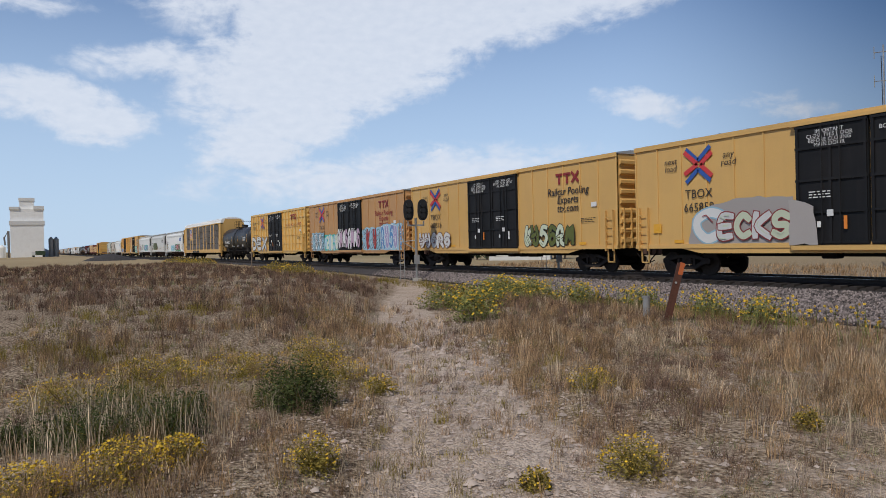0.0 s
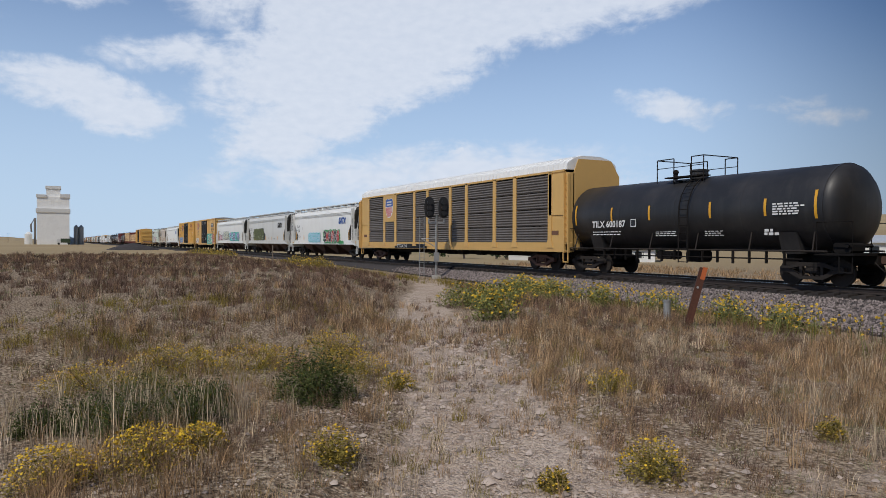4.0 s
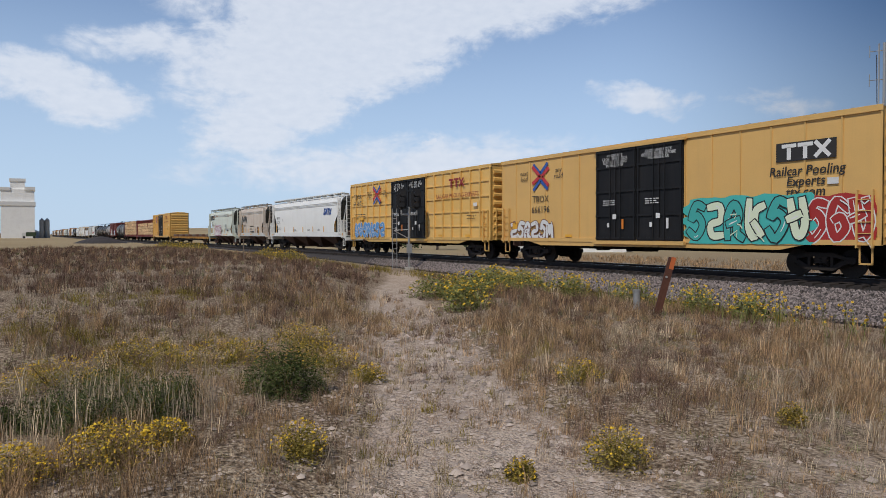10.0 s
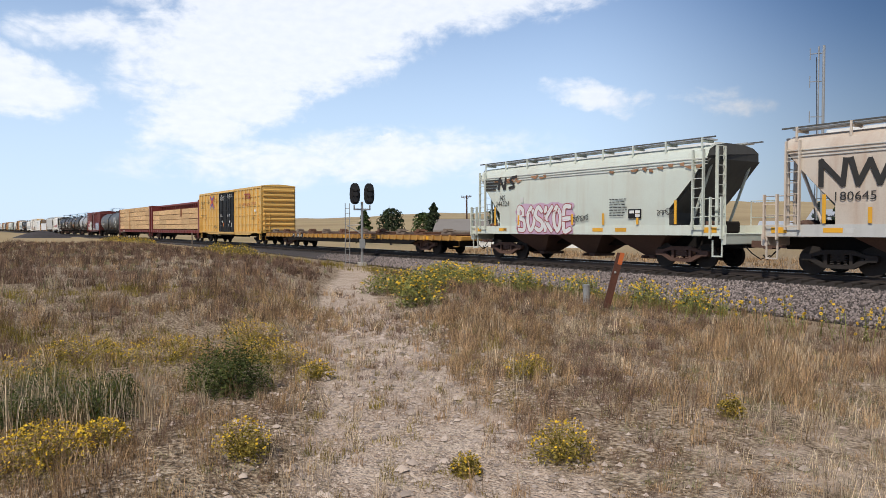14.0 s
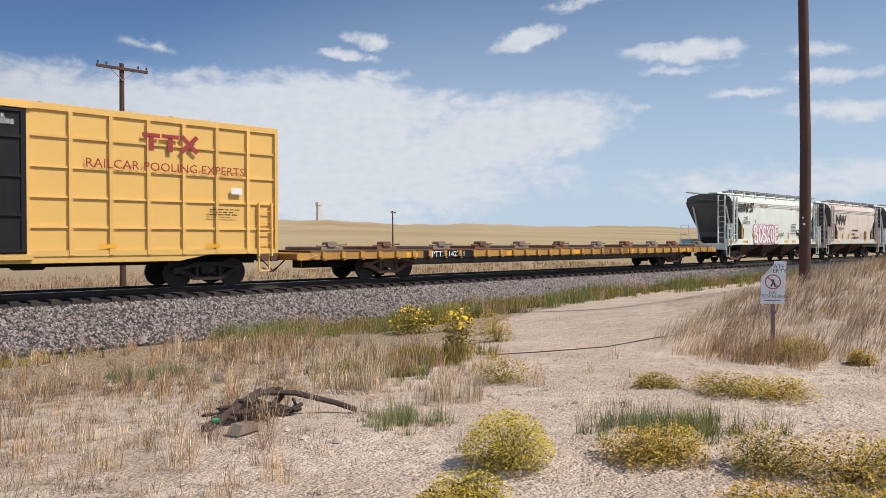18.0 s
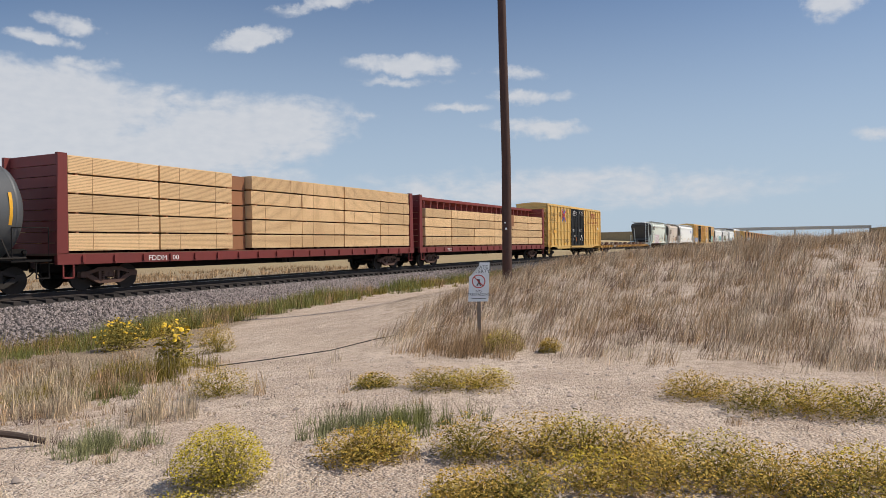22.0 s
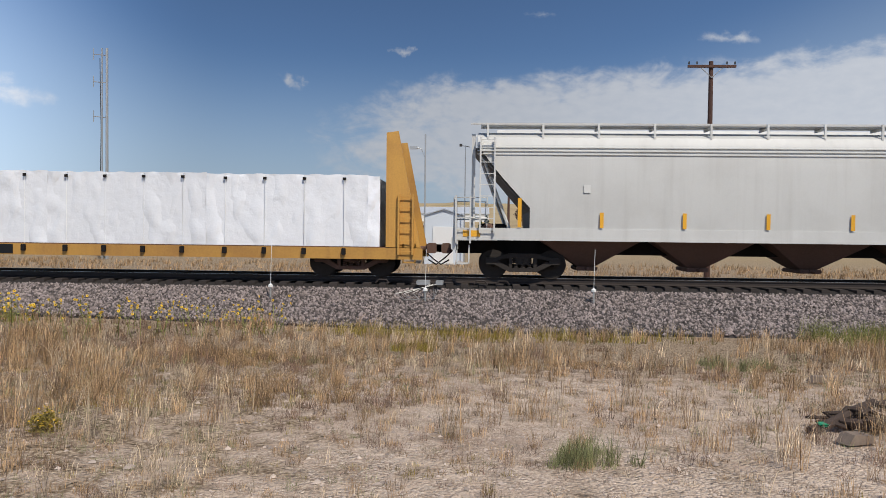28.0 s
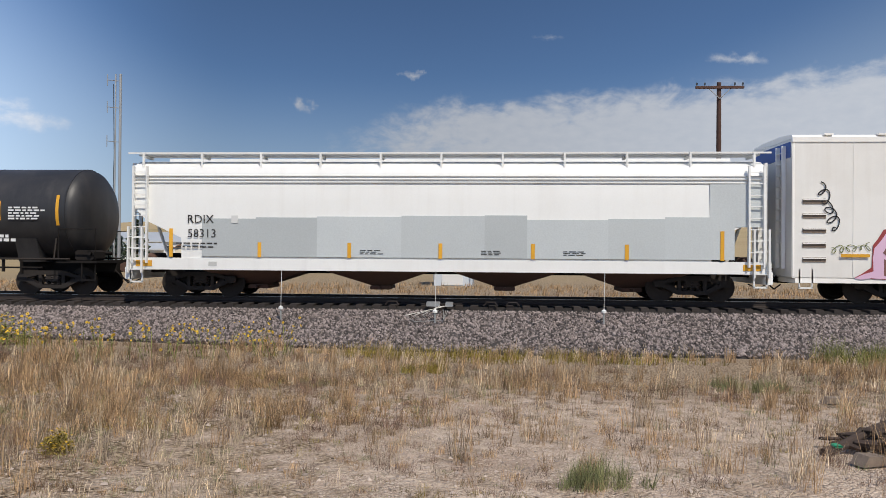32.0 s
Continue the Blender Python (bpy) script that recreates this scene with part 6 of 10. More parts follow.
def red_boxcar(label):
    car = boxcar(label, 15.9, OXIDE, "seams", (-1.6, 2.0), ("", ""), False, "open", tall=4.48)
    w, z0, z1 = 1.5, 1.02, 4.48
    leaf = part("door", Shape().box(0.25, 2.3, -w - 0.12, -w - 0.04, z0 + 0.1, z1 - 0.3), OXIDE, car, "red corrugated sliding door, half open")
    q = Shape()
    for k in range(11):
        z = z0 + 0.2 + k * 0.26
        q.prism([(0.3, z), (2.25, z), (2.25, z + 0.1), (0.3, z + 0.1)], -w - 0.16, -w - 0.12, "y")
    part("corrugation", q, OXIDE, leaf)
    part("door_track", Shape().box(-2.2, 4.6, -w - 0.18, -w - 0.03, z0 - 0.02, z0 + 0.1).box(-2.2, 4.6, -w - 0.18, -w - 0.03, z1 - 0.32, z1 - 0.2), OXIDE, car)
    yy = -w - 0.045
    for a, b in ((-6.75, -5.62), (-5.5, -4.2)):
        part("paint_patch", Shape().box(a, b, yy - 0.004, yy, 1.35, 2.95), SPRAY["maroon"], car, "paler red repaint panel")
    for text, x, z in (("BK", -5.88, 2.58), ("TY", -5.22, 2.58), ("157", -5.9, 2.15), ("282", -5.15, 2.15)):
        words(text, 0.36, LETTERW, car, x, yy - 0.006, z, fat=0.01)
    bars(car, -6.2, yy - 0.006, 1.98, 0.5, 2, LETTERW, 0.07, 0.1, 3)
    bars(car, -5.35, yy - 0.006, 1.98, 0.75, 2, LETTERW, 0.07, 0.1, 4)
    sprayed(car, [(-6.7, 1.12), (-6.6, 1.6), (-5.8, 1.75), (-4.6, 1.7), (-4.2, 1.1)], yy - 0.008, "white", seed=5)
    cursive(car, -6.6, 1.4, 1.9, 0.0, 0.2, 6, yy - 0.011, SPRAY["black"], 0.045, seed=12)
    scrawl(car, -4.3, -1.75, 1.05, 2.65, yy, "white", "black", 31, 3, glow="white", second="cream")
    part("paint_patch", Shape().box(-2.9, -2.25, yy - 0.05, yy - 0.044, 1.75, 2.2), OXIDE, car, "bare red plate in the graffiti")
    part("paint_patch", Shape().box(-2.75, -2.3, yy - 0.05, yy - 0.044, 2.42, 2.58), SPRAY["maroon"], car)
    part("paint_patch", Shape().box(-3.95, -3.6, yy - 0.01, yy - 0.004, 3.0, 3.45), SPRAY["brick"], car)
    scrawl(car, 2.9, 6.7, 1.05, 2.4, yy, "sky", "black", 35, 4, glow="lilac", second="white")
    cursive(car, 0.45, 1.8, 1.7, 0.0, 0.13, 8, yy - 0.125, SPRAY["white"], 0.035, seed=14)
    sprayed(car, [(0.4, 1.1), (0.45, 1.5), (1.4, 1.55), (2.9, 1.35), (2.9, 1.08)], yy - 0.125, "ash", seed=9)
    for k, (x, z) in enumerate(((-6.75, 4.0), (-6.5, 3.8), (-6.25, 3.6), (-6.65, 3.4), (-6.45, 3.2), (7.0, 3.3), (7.05, 2.9), (7.0, 2.5), (7.1, 2.1))):
        tag_lines(car, x, z, 0.16, yy - 0.002, SPRAY["white"], k + 3, 4)
    for x in (-6.3, -3.2, 3.2, 6.2):
        part("sill_reflector", Shape().box(x - 0.3, x + 0.3, yy - 0.056, yy - 0.05, 1.06, 1.2), REFLECT, car)
    return car


# ---- ground ----
def smooth(a, b, v):
    u = np.clip((v - a) / (b - a), 0, 1)
    return u * u * (3 - 2 * u)


TOE_X = (-400, -100, -55, -35, -20, -10, 0, 12, 20, 40, 100, 400)
TOE_Z = (-0.2, -0.05, -0.25, -0.45, -0.65, -0.78, -0.95, -0.95, -0.65, -0.5, -0.4, -0.3)
RIDGE_AZ = (-180, -100, -80, -65, -50, -36, -22, -5, 10, 17, 30, 45, 60, 75, 95, 180)
RIDGE_EL = (0.3, 0.45, 0.7, 1.0, 1.25, 1.5, 2.05, 2.3, 2.2, 2.15, 2.1, 1.7, 1.1, 0.5, 0.25, 0.3)
PATH_LINE = ((-3.0, 2.2), (-8.0, 4.6), (-12.0, 6.3), (-16.5, 8.3), (-22, 11.0), (-29, 14.8), (-36, 18.2))
ROAD_LINE = ((6.6, 2.6), (7.9, 4.2), (9.2, 7.4), (12.6, 10.6), (18.4, 13.8), (28, 15.6), (60, 16.4))
ROAD_TWO = ((8.9, 3.4), (8.6, 1.6), (8.3, -0.2), (8.6, -6.0), (10, -14))
FOOT_Y = (-30, -8, -1, 5.4, 6.6, 7.4, 8.3, 9.5, 12, 14.5)
FOOT_X = (14, 10.6, 9.9, 9.4, 10.3, 11.7, 15.2, 21, 40, 75)


def near_line(x, y, line):
    best = np.full(np.shape(x), 1e9)
    for (a, b), (c, d) in zip(line, line[1:]):
        l2 = (c - a) ** 2 + (d - b) ** 2
        u = np.clip(((x - a) * (c - a) + (y - b) * (d - b)) / l2, 0, 1)
        best = np.minimum(best, np.hypot(x - a - u * (c - a), y - b - u * (d - b)))
    return best


def ripple(x, y):
    return 0.5 * np.sin(x * 0.9 + 1.3 * np.sin(y * 0.6)) + 0.35 * np.sin(y * 1.35 + 0.9 * np.sin(x * 0.8 + 1)) + 0.25 * np.sin(x * 2.6 + y * 1.9)


def ground_z(x, y):
    x, y = np.asarray(x, float), np.asarray(y, float)
    toe = np.interp(x, TOE_X, TOE_Z)
    z = toe * smooth(1.5, 19.5, y)
    r = np.hypot(x, y)
    # hummock left of the dirt path, bank right of the gravel road
    dp = near_line(x, y, PATH_LINE)
    z = z + 0.35 * smooth(-9, -17, x) * smooth(1.2, 3.5, dp) * (1 - smooth(11, 18, y)) * smooth(140, 60, -x)
    z = z - 0.10 * (1 - smooth(0.6, 1.8, dp)) * (y < 18)
    bank = smooth(9.7, 25, x) * (1 - smooth(5.0, 15.5, y)) * (1 - smooth(60, 140, x))
    z = z + 1.55 * bank * (0.72 + 0.28 * smooth(7, -3, y))
    # far side of the track climbs to the hills
    far = -0.55 + 0.031 * np.clip(y - 60, 0, 260)
    z = np.where(y > 22.5, far, z)
    az = np.degrees(np.arctan2(-x, y))
    ridge = (r * np.tan(np.radians(np.interp(az, RIDGE_AZ, RIDGE_EL))) + 1.65 + 0.0)
    ridge = ridge * (1 + 0.05 * np.sin(az * 0.55 + 1.0) + 0.03 * np.sin(az * 1.7))
    off = smooth(40, 300, np.abs(y - 22.5))
    z = z + (ridge - z) * smooth(220, 950, r) * off
    fine = smooth(400, 60, r)
    z = z + fine * 0.035 * ripple(x, y) * np.where((y > 17) & (y < 28), 0.0, 1.0)
    # the bed under the ballast stays flat and low
    bed = smooth(5.2, 3.6, np.abs(y - TRACK_Y))
    return z * (1 - bed) + np.minimum(z, toe - 0.1) * bed


def bare(x, y):
    """How bare the soil is: paths, road and the trampled patch in front."""
    b = 0.95 * (1 - smooth(0.25, 1.2, near_line(x, y, PATH_LINE)))
    b = np.maximum(b, 1 - smooth(1.1, 2.6, near_line(x, y, ROAD_LINE)))
    b = np.maximum(b, 0.9 * (1 - smooth(0.6, 1.7, near_line(x, y, ROAD_TWO))))
    b = np.maximum(b, 0.8 * (1 - smooth(2.2, 4.2, np.hypot(x - 5.6, (y - 3.0) * 0.85))))
    return b


def ground_material():
    m = bpy.data.materials.new("dry_prairie_soil")
    m.use_nodes = True
    t = m.node_tree
    link = t.links.new
    b = t.nodes["Principled BSDF"]
    co = t.nodes.new("ShaderNodeTexCoord")

    def noisy(scale, detail=6.0, kind="ShaderNodeTexNoise"):
        n = t.nodes.new(kind)
        n.inputs["Scale"].default_value = scale
        if kind == "ShaderNodeTexNoise":
            n.inputs["Detail"].default_value = detail
        link(co.outputs["Object"], n.inputs["Vector"])
        return n

    def ramp(v, stops):
        r = t.nodes.new("ShaderNodeValToRGB")
        e = r.color_ramp.elements
        e[0].position, e[0].color = stops[0][0], (*stops[0][1], 1)
        e[1].position, e[1].color = stops[-1][0], (*stops[-1][1], 1)
        for p, c in stops[1:-1]:
            q = e.new(p)
            q.color = (*c, 1)
        link(v, r.inputs[0])
        return r.outputs[0]

    def mixed(f, a, bb):
        x = t.nodes.new("ShaderNodeMix")
        x.data_type = "RGBA"
        for s, v in (("Factor", f), ("A", a), ("B", bb)):
            if isinstance(v, float):
                x.inputs[s].default_value = v
            elif isinstance(v, tuple):
                x.inputs[s].default_value = (*v, 1)
            else:
                link(v, x.inputs[s])
        return x.outputs["Result"]

    soil = ramp(noisy(0.9, 9).outputs["Fac"], ((0.3, (0.42, 0.315, 0.24)), (0.5, (0.60, 0.475, 0.37)), (0.7, (0.72, 0.595, 0.48))))
    grit = ramp(noisy(55, 5).outputs["Fac"], ((0.38, (0.12, 0.085, 0.06)), (0.5, (0.46, 0.35, 0.26)), (0.64, (0.76, 0.64, 0.52))))
    peb = noisy(42, kind="ShaderNodeTexVoronoi")
    cell = ramp(peb.outputs["Color"], ((0.2, (0.26, 0.19, 0.14)), (0.55, (0.50, 0.39, 0.30)), (0.85, (0.76, 0.65, 0.54))))
    grit = mixed(0.45, grit, cell)
    bare_c = mixed(ramp(noisy(5.0, 6).outputs["Fac"], ((0.35, (0.15,) * 3), (0.62, (0.95,) * 3))), soil, grit)
    litter = ramp(noisy(24, 8).outputs["Fac"], ((0.34, (0.085, 0.06, 0.038)), (0.5, (0.29, 0.215, 0.145)), (0.66, (0.54, 0.44, 0.32))))
    at = t.nodes.new("ShaderNodeAttribute")
    at.attribute_name = "bare"
    far = t.nodes.new("ShaderNodeAttribute")
    far.attribute_name = "far"
    blend = t.nodes.new("ShaderNodeMapRange")
    blend.inputs["From Min"].default_value, blend.inputs["From Max"].default_value = 0.42, 0.72
    add = t.nodes.new("ShaderNodeMath")
    link(at.outputs["Fac"], add.inputs[0])
    torn = t.nodes.new("ShaderNodeMapRange")
    torn.inputs["To Min"].default_value, torn.inputs["To Max"].default_value = -0.55, 0.55
    link(noisy(3.2, 8).outputs["Fac"], torn.inputs["Value"])
    link(torn.outputs[0], add.inputs[1])
    link(add.outputs[0], blend.inputs["Value"])
    near_c = mixed(blend.outputs[0], litter, bare_c)
    hill = ramp(noisy(0.006, 9).outputs["Fac"], ((0.3, (0.30, 0.225, 0.125)), (0.55, (0.40, 0.31, 0.18)), (0.72, (0.24, 0.20, 0.10))))
    link(mixed(far.outputs["Fac"], near_c, hill), b.inputs["Base Color"])
    b.inputs["Roughness"].default_value, b.inputs["Specular IOR Level"].default_value = 0.95, 0.1
    bp = t.nodes.new("ShaderNodeBump")
    bp.inputs["Strength"].default_value, bp.inputs["Distance"].default_value = 1.0, 0.05
    lift = t.nodes.new("ShaderNodeMath")
    lift.operation = "MULTIPLY_ADD"
    link(peb.outputs["Distance"], lift.inputs[0])
    lift.inputs[1].default_value = -0.35
    link(noisy(20, 9).outputs["Fac"], lift.inputs[2])
    link(lift.outputs[0], bp.inputs["Height"])
    link(bp.outputs[0], b.inputs["Normal"])
    return m


def make_ground():
    na = 300
    angles = np.linspace(0, 2 * np.pi, na, endpoint=False)
    radii = np.concatenate([[0.4], np.geomspace(1.0, 60, 110), np.geomspace(62, 4200, 60)])
    rr, aa = np.meshgrid(radii, angles, indexing="ij")
    x, y = -np.sin(aa) * rr, np.cos(aa) * rr
    z = ground_z(x, y)
    vs = np.stack([x.ravel(), y.ravel(), z.ravel()], 1)
    nr = len(radii)
    i, j = np.meshgrid(np.arange(nr - 1), np.arange(na), indexing="ij")
    k = (j + 1) % na
    fs = np.stack([i * na + j, (i + 1) * na + j, (i + 1) * na + k, i * na + k], -1).reshape(-1, 4)[:, ::-1]
    me = bpy.data.meshes.new("ground")
    me.from_pydata(vs.tolist(), [], fs.tolist() + [tuple(range(na))[::-1]])
    me.attributes.new("bare", "FLOAT", "POINT").data.foreach_set("value", np.clip(bare(x, y) + 0.2 + 0.52 * smooth(-7, 0, x) * smooth(16, 8, y), 0, 1).ravel().astype(np.float32))
    me.attributes.new("far", "FLOAT", "POINT").data.foreach_set("value", smooth(30, 90, np.hypot(x, y)).ravel().astype(np.float32))
    me.polygons.foreach_set("use_smooth", [True] * len(me.polygons))
    me.materials.append(ground_material())
    me.update()
    return tagged(new("ground", me), "dry prairie ground of pale soil and litter", "ground", kind="structure")


ground = make_ground()


def fast_mesh(name, verts, faces, material, sides):
    """A mesh from arrays; all faces have the same number of corners."""
    me = bpy.data.meshes.new(name)
    me.vertices.add(len(verts))
    me.vertices.foreach_set("co", verts.astype(np.float32).ravel())
    me.loops.add(faces.size)
    me.loops.foreach_set("vertex_index", faces.astype(np.int32).ravel())
    me.polygons.add(len(faces))
    me.polygons.foreach_set("loop_start", (np.arange(len(faces)) * sides).astype(np.int32))
    me.materials.append(material)
    me.update(calc_edges=True)
    me.validate()
    return me


# ---- track ----
BALLAST = surface("grey_crushed_ballast", (0.055, 0.048, 0.047), 0.95, dirt=(0.12, 0.105, 0.095), dirty=0.4, grain=0.45, scale=1.2, bump=0.05)
# crib ballast: oil, plus the shade under the cars put into the colour
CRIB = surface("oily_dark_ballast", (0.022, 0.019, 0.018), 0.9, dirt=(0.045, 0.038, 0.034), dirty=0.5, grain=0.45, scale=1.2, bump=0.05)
STONE = surface("ballast_stone", (0.20, 0.168, 0.158), 0.95, dirt=(0.11, 0.085, 0.075), dirty=0.45, grain=0.25, vary=0.36, island=True)
track = thing("railway_track", "single railway track on a raised bed of grey ballast", "track", kind="structure")
TIE_TOP = RAIL_Z - 0.19


def bed_profile(x):
    toe = float(np.interp(x, TOE_X, TOE_Z))
    drop = max(0.25, TIE_TOP - toe)
    return [(TRACK_Y - 1.75 - drop * 1.75, toe - 0.25), (TRACK_Y - 1.75 - drop * 1.62, toe), (TRACK_Y - 1.48, TIE_TOP - 0.16), (TRACK_Y - 1.1, TIE_TOP - 0.06), (TRACK_Y + 1.75, TIE_TOP - 0.06), (TRACK_Y + 1.75 + 1.3, -0.45), (TRACK_Y + 3.4, -0.9)]


def make_bed():
    xs = list(np.concatenate([-np.geomspace(1500, 45, 24), np.arange(-44, 45, 1.0), np.geomspace(45.5, 1500, 24)]))
    vs, fs = [], []
    for x in xs:
        vs += [(x, y, z) for y, z in bed_profile(x)]
    for i in range(len(xs) - 1):
        for j in range(6):
            a = i * 7 + j
            fs.append((a, a + 7, a + 8, a + 1))
    me = bpy.data.meshes.new("ballast_bed")
    me.from_pydata(vs, [], fs)
    me.materials.append(BALLAST)
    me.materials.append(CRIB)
    # bed top between the crests takes the oily colour with shade in it
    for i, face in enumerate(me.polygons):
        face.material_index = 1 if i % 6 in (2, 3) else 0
    ob = part("ballast_bed", me, None, track)
    rng = np.random.default_rng(5)
    n = 62000
    x = rng.uniform(-46, 46, n) * rng.uniform(0.35, 1, n) ** 0.4
    u = rng.random(n) ** 0.9
    prof = np.array([bed_profile(v) for v in np.arange(-47, 48)])
    idx = np.clip(np.round(x + 47).astype(int), 0, 94)
    p1, p2 = prof[idx, 1], prof[idx, 2]
    y = p1[:, 0] + (p2[:, 0] + 0.12 - p1[:, 0]) * u - 0.15 * rng.random(n)
    z = np.minimum(p1[:, 1] + (p2[:, 1] - p1[:, 1]) * (y - p1[:, 0]) / (p2[:, 0] - p1[:, 0]), p2[:, 1])
    base = np.array([(1, 0, 0), (-1, 0, 0), (0, 1, 0), (0, -1, 0), (0, 0, 1), (0, 0, -1)], float)
    size = rng.uniform(0.026, 0.056, (n, 1, 1)) * rng.uniform(0.6, 1.35, (n, 6, 1))
    ang = rng.uniform(0, np.pi, n)
    tilt = rng.uniform(-0.7, 0.7, n)
    v = base[None] * size
    c, s = np.cos(ang)[:, None], np.sin(ang)[:, None]
    v = np.stack([v[..., 0] * c - v[..., 1] * s, v[..., 0] * s + v[..., 1] * c, v[..., 2]], -1)
    c, s = np.cos(tilt)[:, None], np.sin(tilt)[:, None]
    v = np.stack([v[..., 0], v[..., 1] * c - v[..., 2] * s, v[..., 1] * s + v[..., 2] * c], -1)
    v = v + np.stack([x, y, z + 0.012], -1)[:, None]
    tri = np.array([(0, 2, 4), (2, 1, 4), (1, 3, 4), (3, 0, 4), (1, 2, 5), (3, 1, 5)])
    f = (np.arange(n)[:, None, None] * 6 + tri[None]).reshape(-1, 3)
    ob = part("ballast_stones", fast_mesh("ballast_stones", v.reshape(-1, 3), f, STONE, 3), STONE, track)
    ob["kind"] = "stuff"


make_bed()
for ry in (TRACK_Y - 0.755, TRACK_Y + 0.755):
    z = RAIL_Z
    prof = [(ry - 0.075, z - 0.18), (ry + 0.075, z - 0.18), (ry + 0.075, z - 0.165), (ry + 0.012, z - 0.13), (ry + 0.012, z - 0.045), (ry + 0.036, z - 0.035), (ry + 0.036, z - 0.004), (ry - 0.036, z - 0.004), (ry - 0.036, z - 0.035), (ry - 0.012, z - 0.045), (ry - 0.012, z - 0.13), (ry - 0.075, z - 0.165)]
    rail = part("rail", Shape().prism(prof, -1500, 1500), RAILTOP, track)
    part("rail_head", Shape().box(-1500, 1500, ry - 0.03, ry + 0.03, z - 0.004, z), RAILHEAD, rail)
tie_mesh = Shape().box(-0.115, 0.115, -1.3, 1.3, -0.18, 0.0, 0.012).mesh("tie", TIE)
plate_mesh = Shape().box(-0.1, 0.1, -0.95, -0.58, 0.0, 0.014).box(-0.1, 0.1, 0.58, 0.95, 0.0, 0.014).mesh("tie_plate", RUSTY)
for i in range(300):
    rnd = random.Random(i)
    x = -75 + i * 0.5
    o = part("tie", tie_mesh, TIE, track)
    o.location = (x + rnd.uniform(-0.03, 0.03), TRACK_Y + rnd.uniform(-0.04, 0.04), TIE_TOP + 0.005)
    o.rotation_euler.z = rnd.uniform(-0.015, 0.015)
more = Shape()
for sgn in (-1, 1):
    for i in range(500):
        x = sgn * (75.5 + i * 0.5)
        more.box(x - 0.115, x + 0.115, TRACK_Y - 1.3, TRACK_Y + 1.3, TIE_TOP - 0.18, TIE_TOP + 0.005)
part("far_ties", more, TIE, track)["kind"] = "stuff"


# ---- the train ----
def make_train():
    made = []

    def place(car, left, right):
        made.append((car, (left + right) / 2))
        return car

    w = -1.54
    box_label = "yellow high-cube boxcar with black double doors"
    a = place(boxcar(box_label + " and painted name panel", 18.7, YELLOW, "seams", marks=("TBOX", "665859")), 256.1, 274.8)
    sprayed(a, [(-6.7, 1.05), (-6.5, 2.1), (-5.6, 2.55), (-4.2, 2.75), (-2.45, 2.6), (-2.42, 1.05)], w - 0.012, "ash", seed=2)
    sprayed(a, [(-2.5, 1.1), (-2.5, 2.55), (-1.7, 2.3), (-1.55, 1.1)], w - 0.16, "ash", seed=4)
    scrawl(a, -6.5, -5.2, 1.15, 2.5, w - 0.016, "white", "sky", 5, text="C", second="maroon")
    scrawl(a, -5.4, -2.5, 1.25, 2.25, w - 0.05, "white", "maroon", 2, text="ECKS", second="cream")
    b = place(boxcar(box_label + " and faint tags", 18.7, YELLOW, "seams", marks=("TBOX", "663518")), 236.4, 255.0)
    scrawl(b, 2.8, 6.6, 1.1, 2.2, w - 0.03, "cream", "black", 12, 5, second="olive")
    scrawl(b, -8.4, -4.4, 1.1, 2.1, w - 0.03, "white", "brown", 13, 4)
    c = place(boxcar("faded orange boxcar with wide graffiti along its foot", 18.7, ORANGE, "seams", marks=("TBOX", "663505")), 216.5, 235.3)
    scrawl(c, -8.9, -5.7, 1.1, 2.5, w - 0.03, "white", "black", 14, 5, glow="sky", second="sky")
    scrawl(c, -5.6, -2.5, 1.1, 2.3, w - 0.03, "sky", "white", 19, 5, glow="teal", second="cream")
    scrawl(c, -2.3, 2.3, 1.15, 2.75, w - 0.16, "white", "black", 15, 7, second="mauve")
    scrawl(c, 2.5, 5.6, 1.1, 2.6, w - 0.03, "sky", "black", 16, 4, glow="sky", second="red")
    scrawl(c, 5.7, 9.1, 1.1, 2.75, w - 0.03, "blue", "white", 17, 4, glow="sky", second="lilac")
    d = place(boxcar("golden boxcar with ribbed sides and white bubble graffiti", 18.6, BRIGHT, "grid", marks=("TB OX", "67 63 30")), 196.9, 215.5)
    scrawl(d, -8.9, -3.0, 1.1, 2.6, w - 0.07, "white", "black", 21, text="DEX")
    place(tank_car("black tank car with white lettering", 14.6, TANK, 1.45, ("TILX 600187", "")), 181.0, 195.2)
    place(autorack("autorack car with weathered panels, yellow frame and white roof"), 155.1, 181.7)
    e = place(hopper("white covered hopper with blue emblem and coloured graffiti", 19.0, WHITE, 4, marks=("GACX", "55758"), brand=LOGOB), 135.7, 154.6)
    scrawl(e, -3.5, 0.0, 1.35, 2.2, w - 0.055, "sky", "teal", 41, 5, glow="sky")
    scrawl(e, 0.95, 5.2, 1.3, 2.4, w - 0.055, "black", "white", 42, 5, glow="green", second="red")
    sprayed(e, [(4.9, 1.2), (4.9, 1.5), (6.1, 1.48), (6.2, 1.2)], w - 0.03, "green")
    f = place(hopper("white covered hopper with dark olive graffiti", 19.6, GREYHOP, 4, marks=("GACX", "119"), brand=LETTER), 115.3, 134.9)
    sprayed(f, [(-5.9, sill_z + 0.05), (-6.1, 2.55), (-5.2, 2.85), (-3.4, 2.9), (-1.1, 3.0), (-0.9, 2.5), (-0.1, 2.2), (-0.3, 1.6), (-0.9, sill_z + 0.05)], w - 0.04, "black", seed=43)
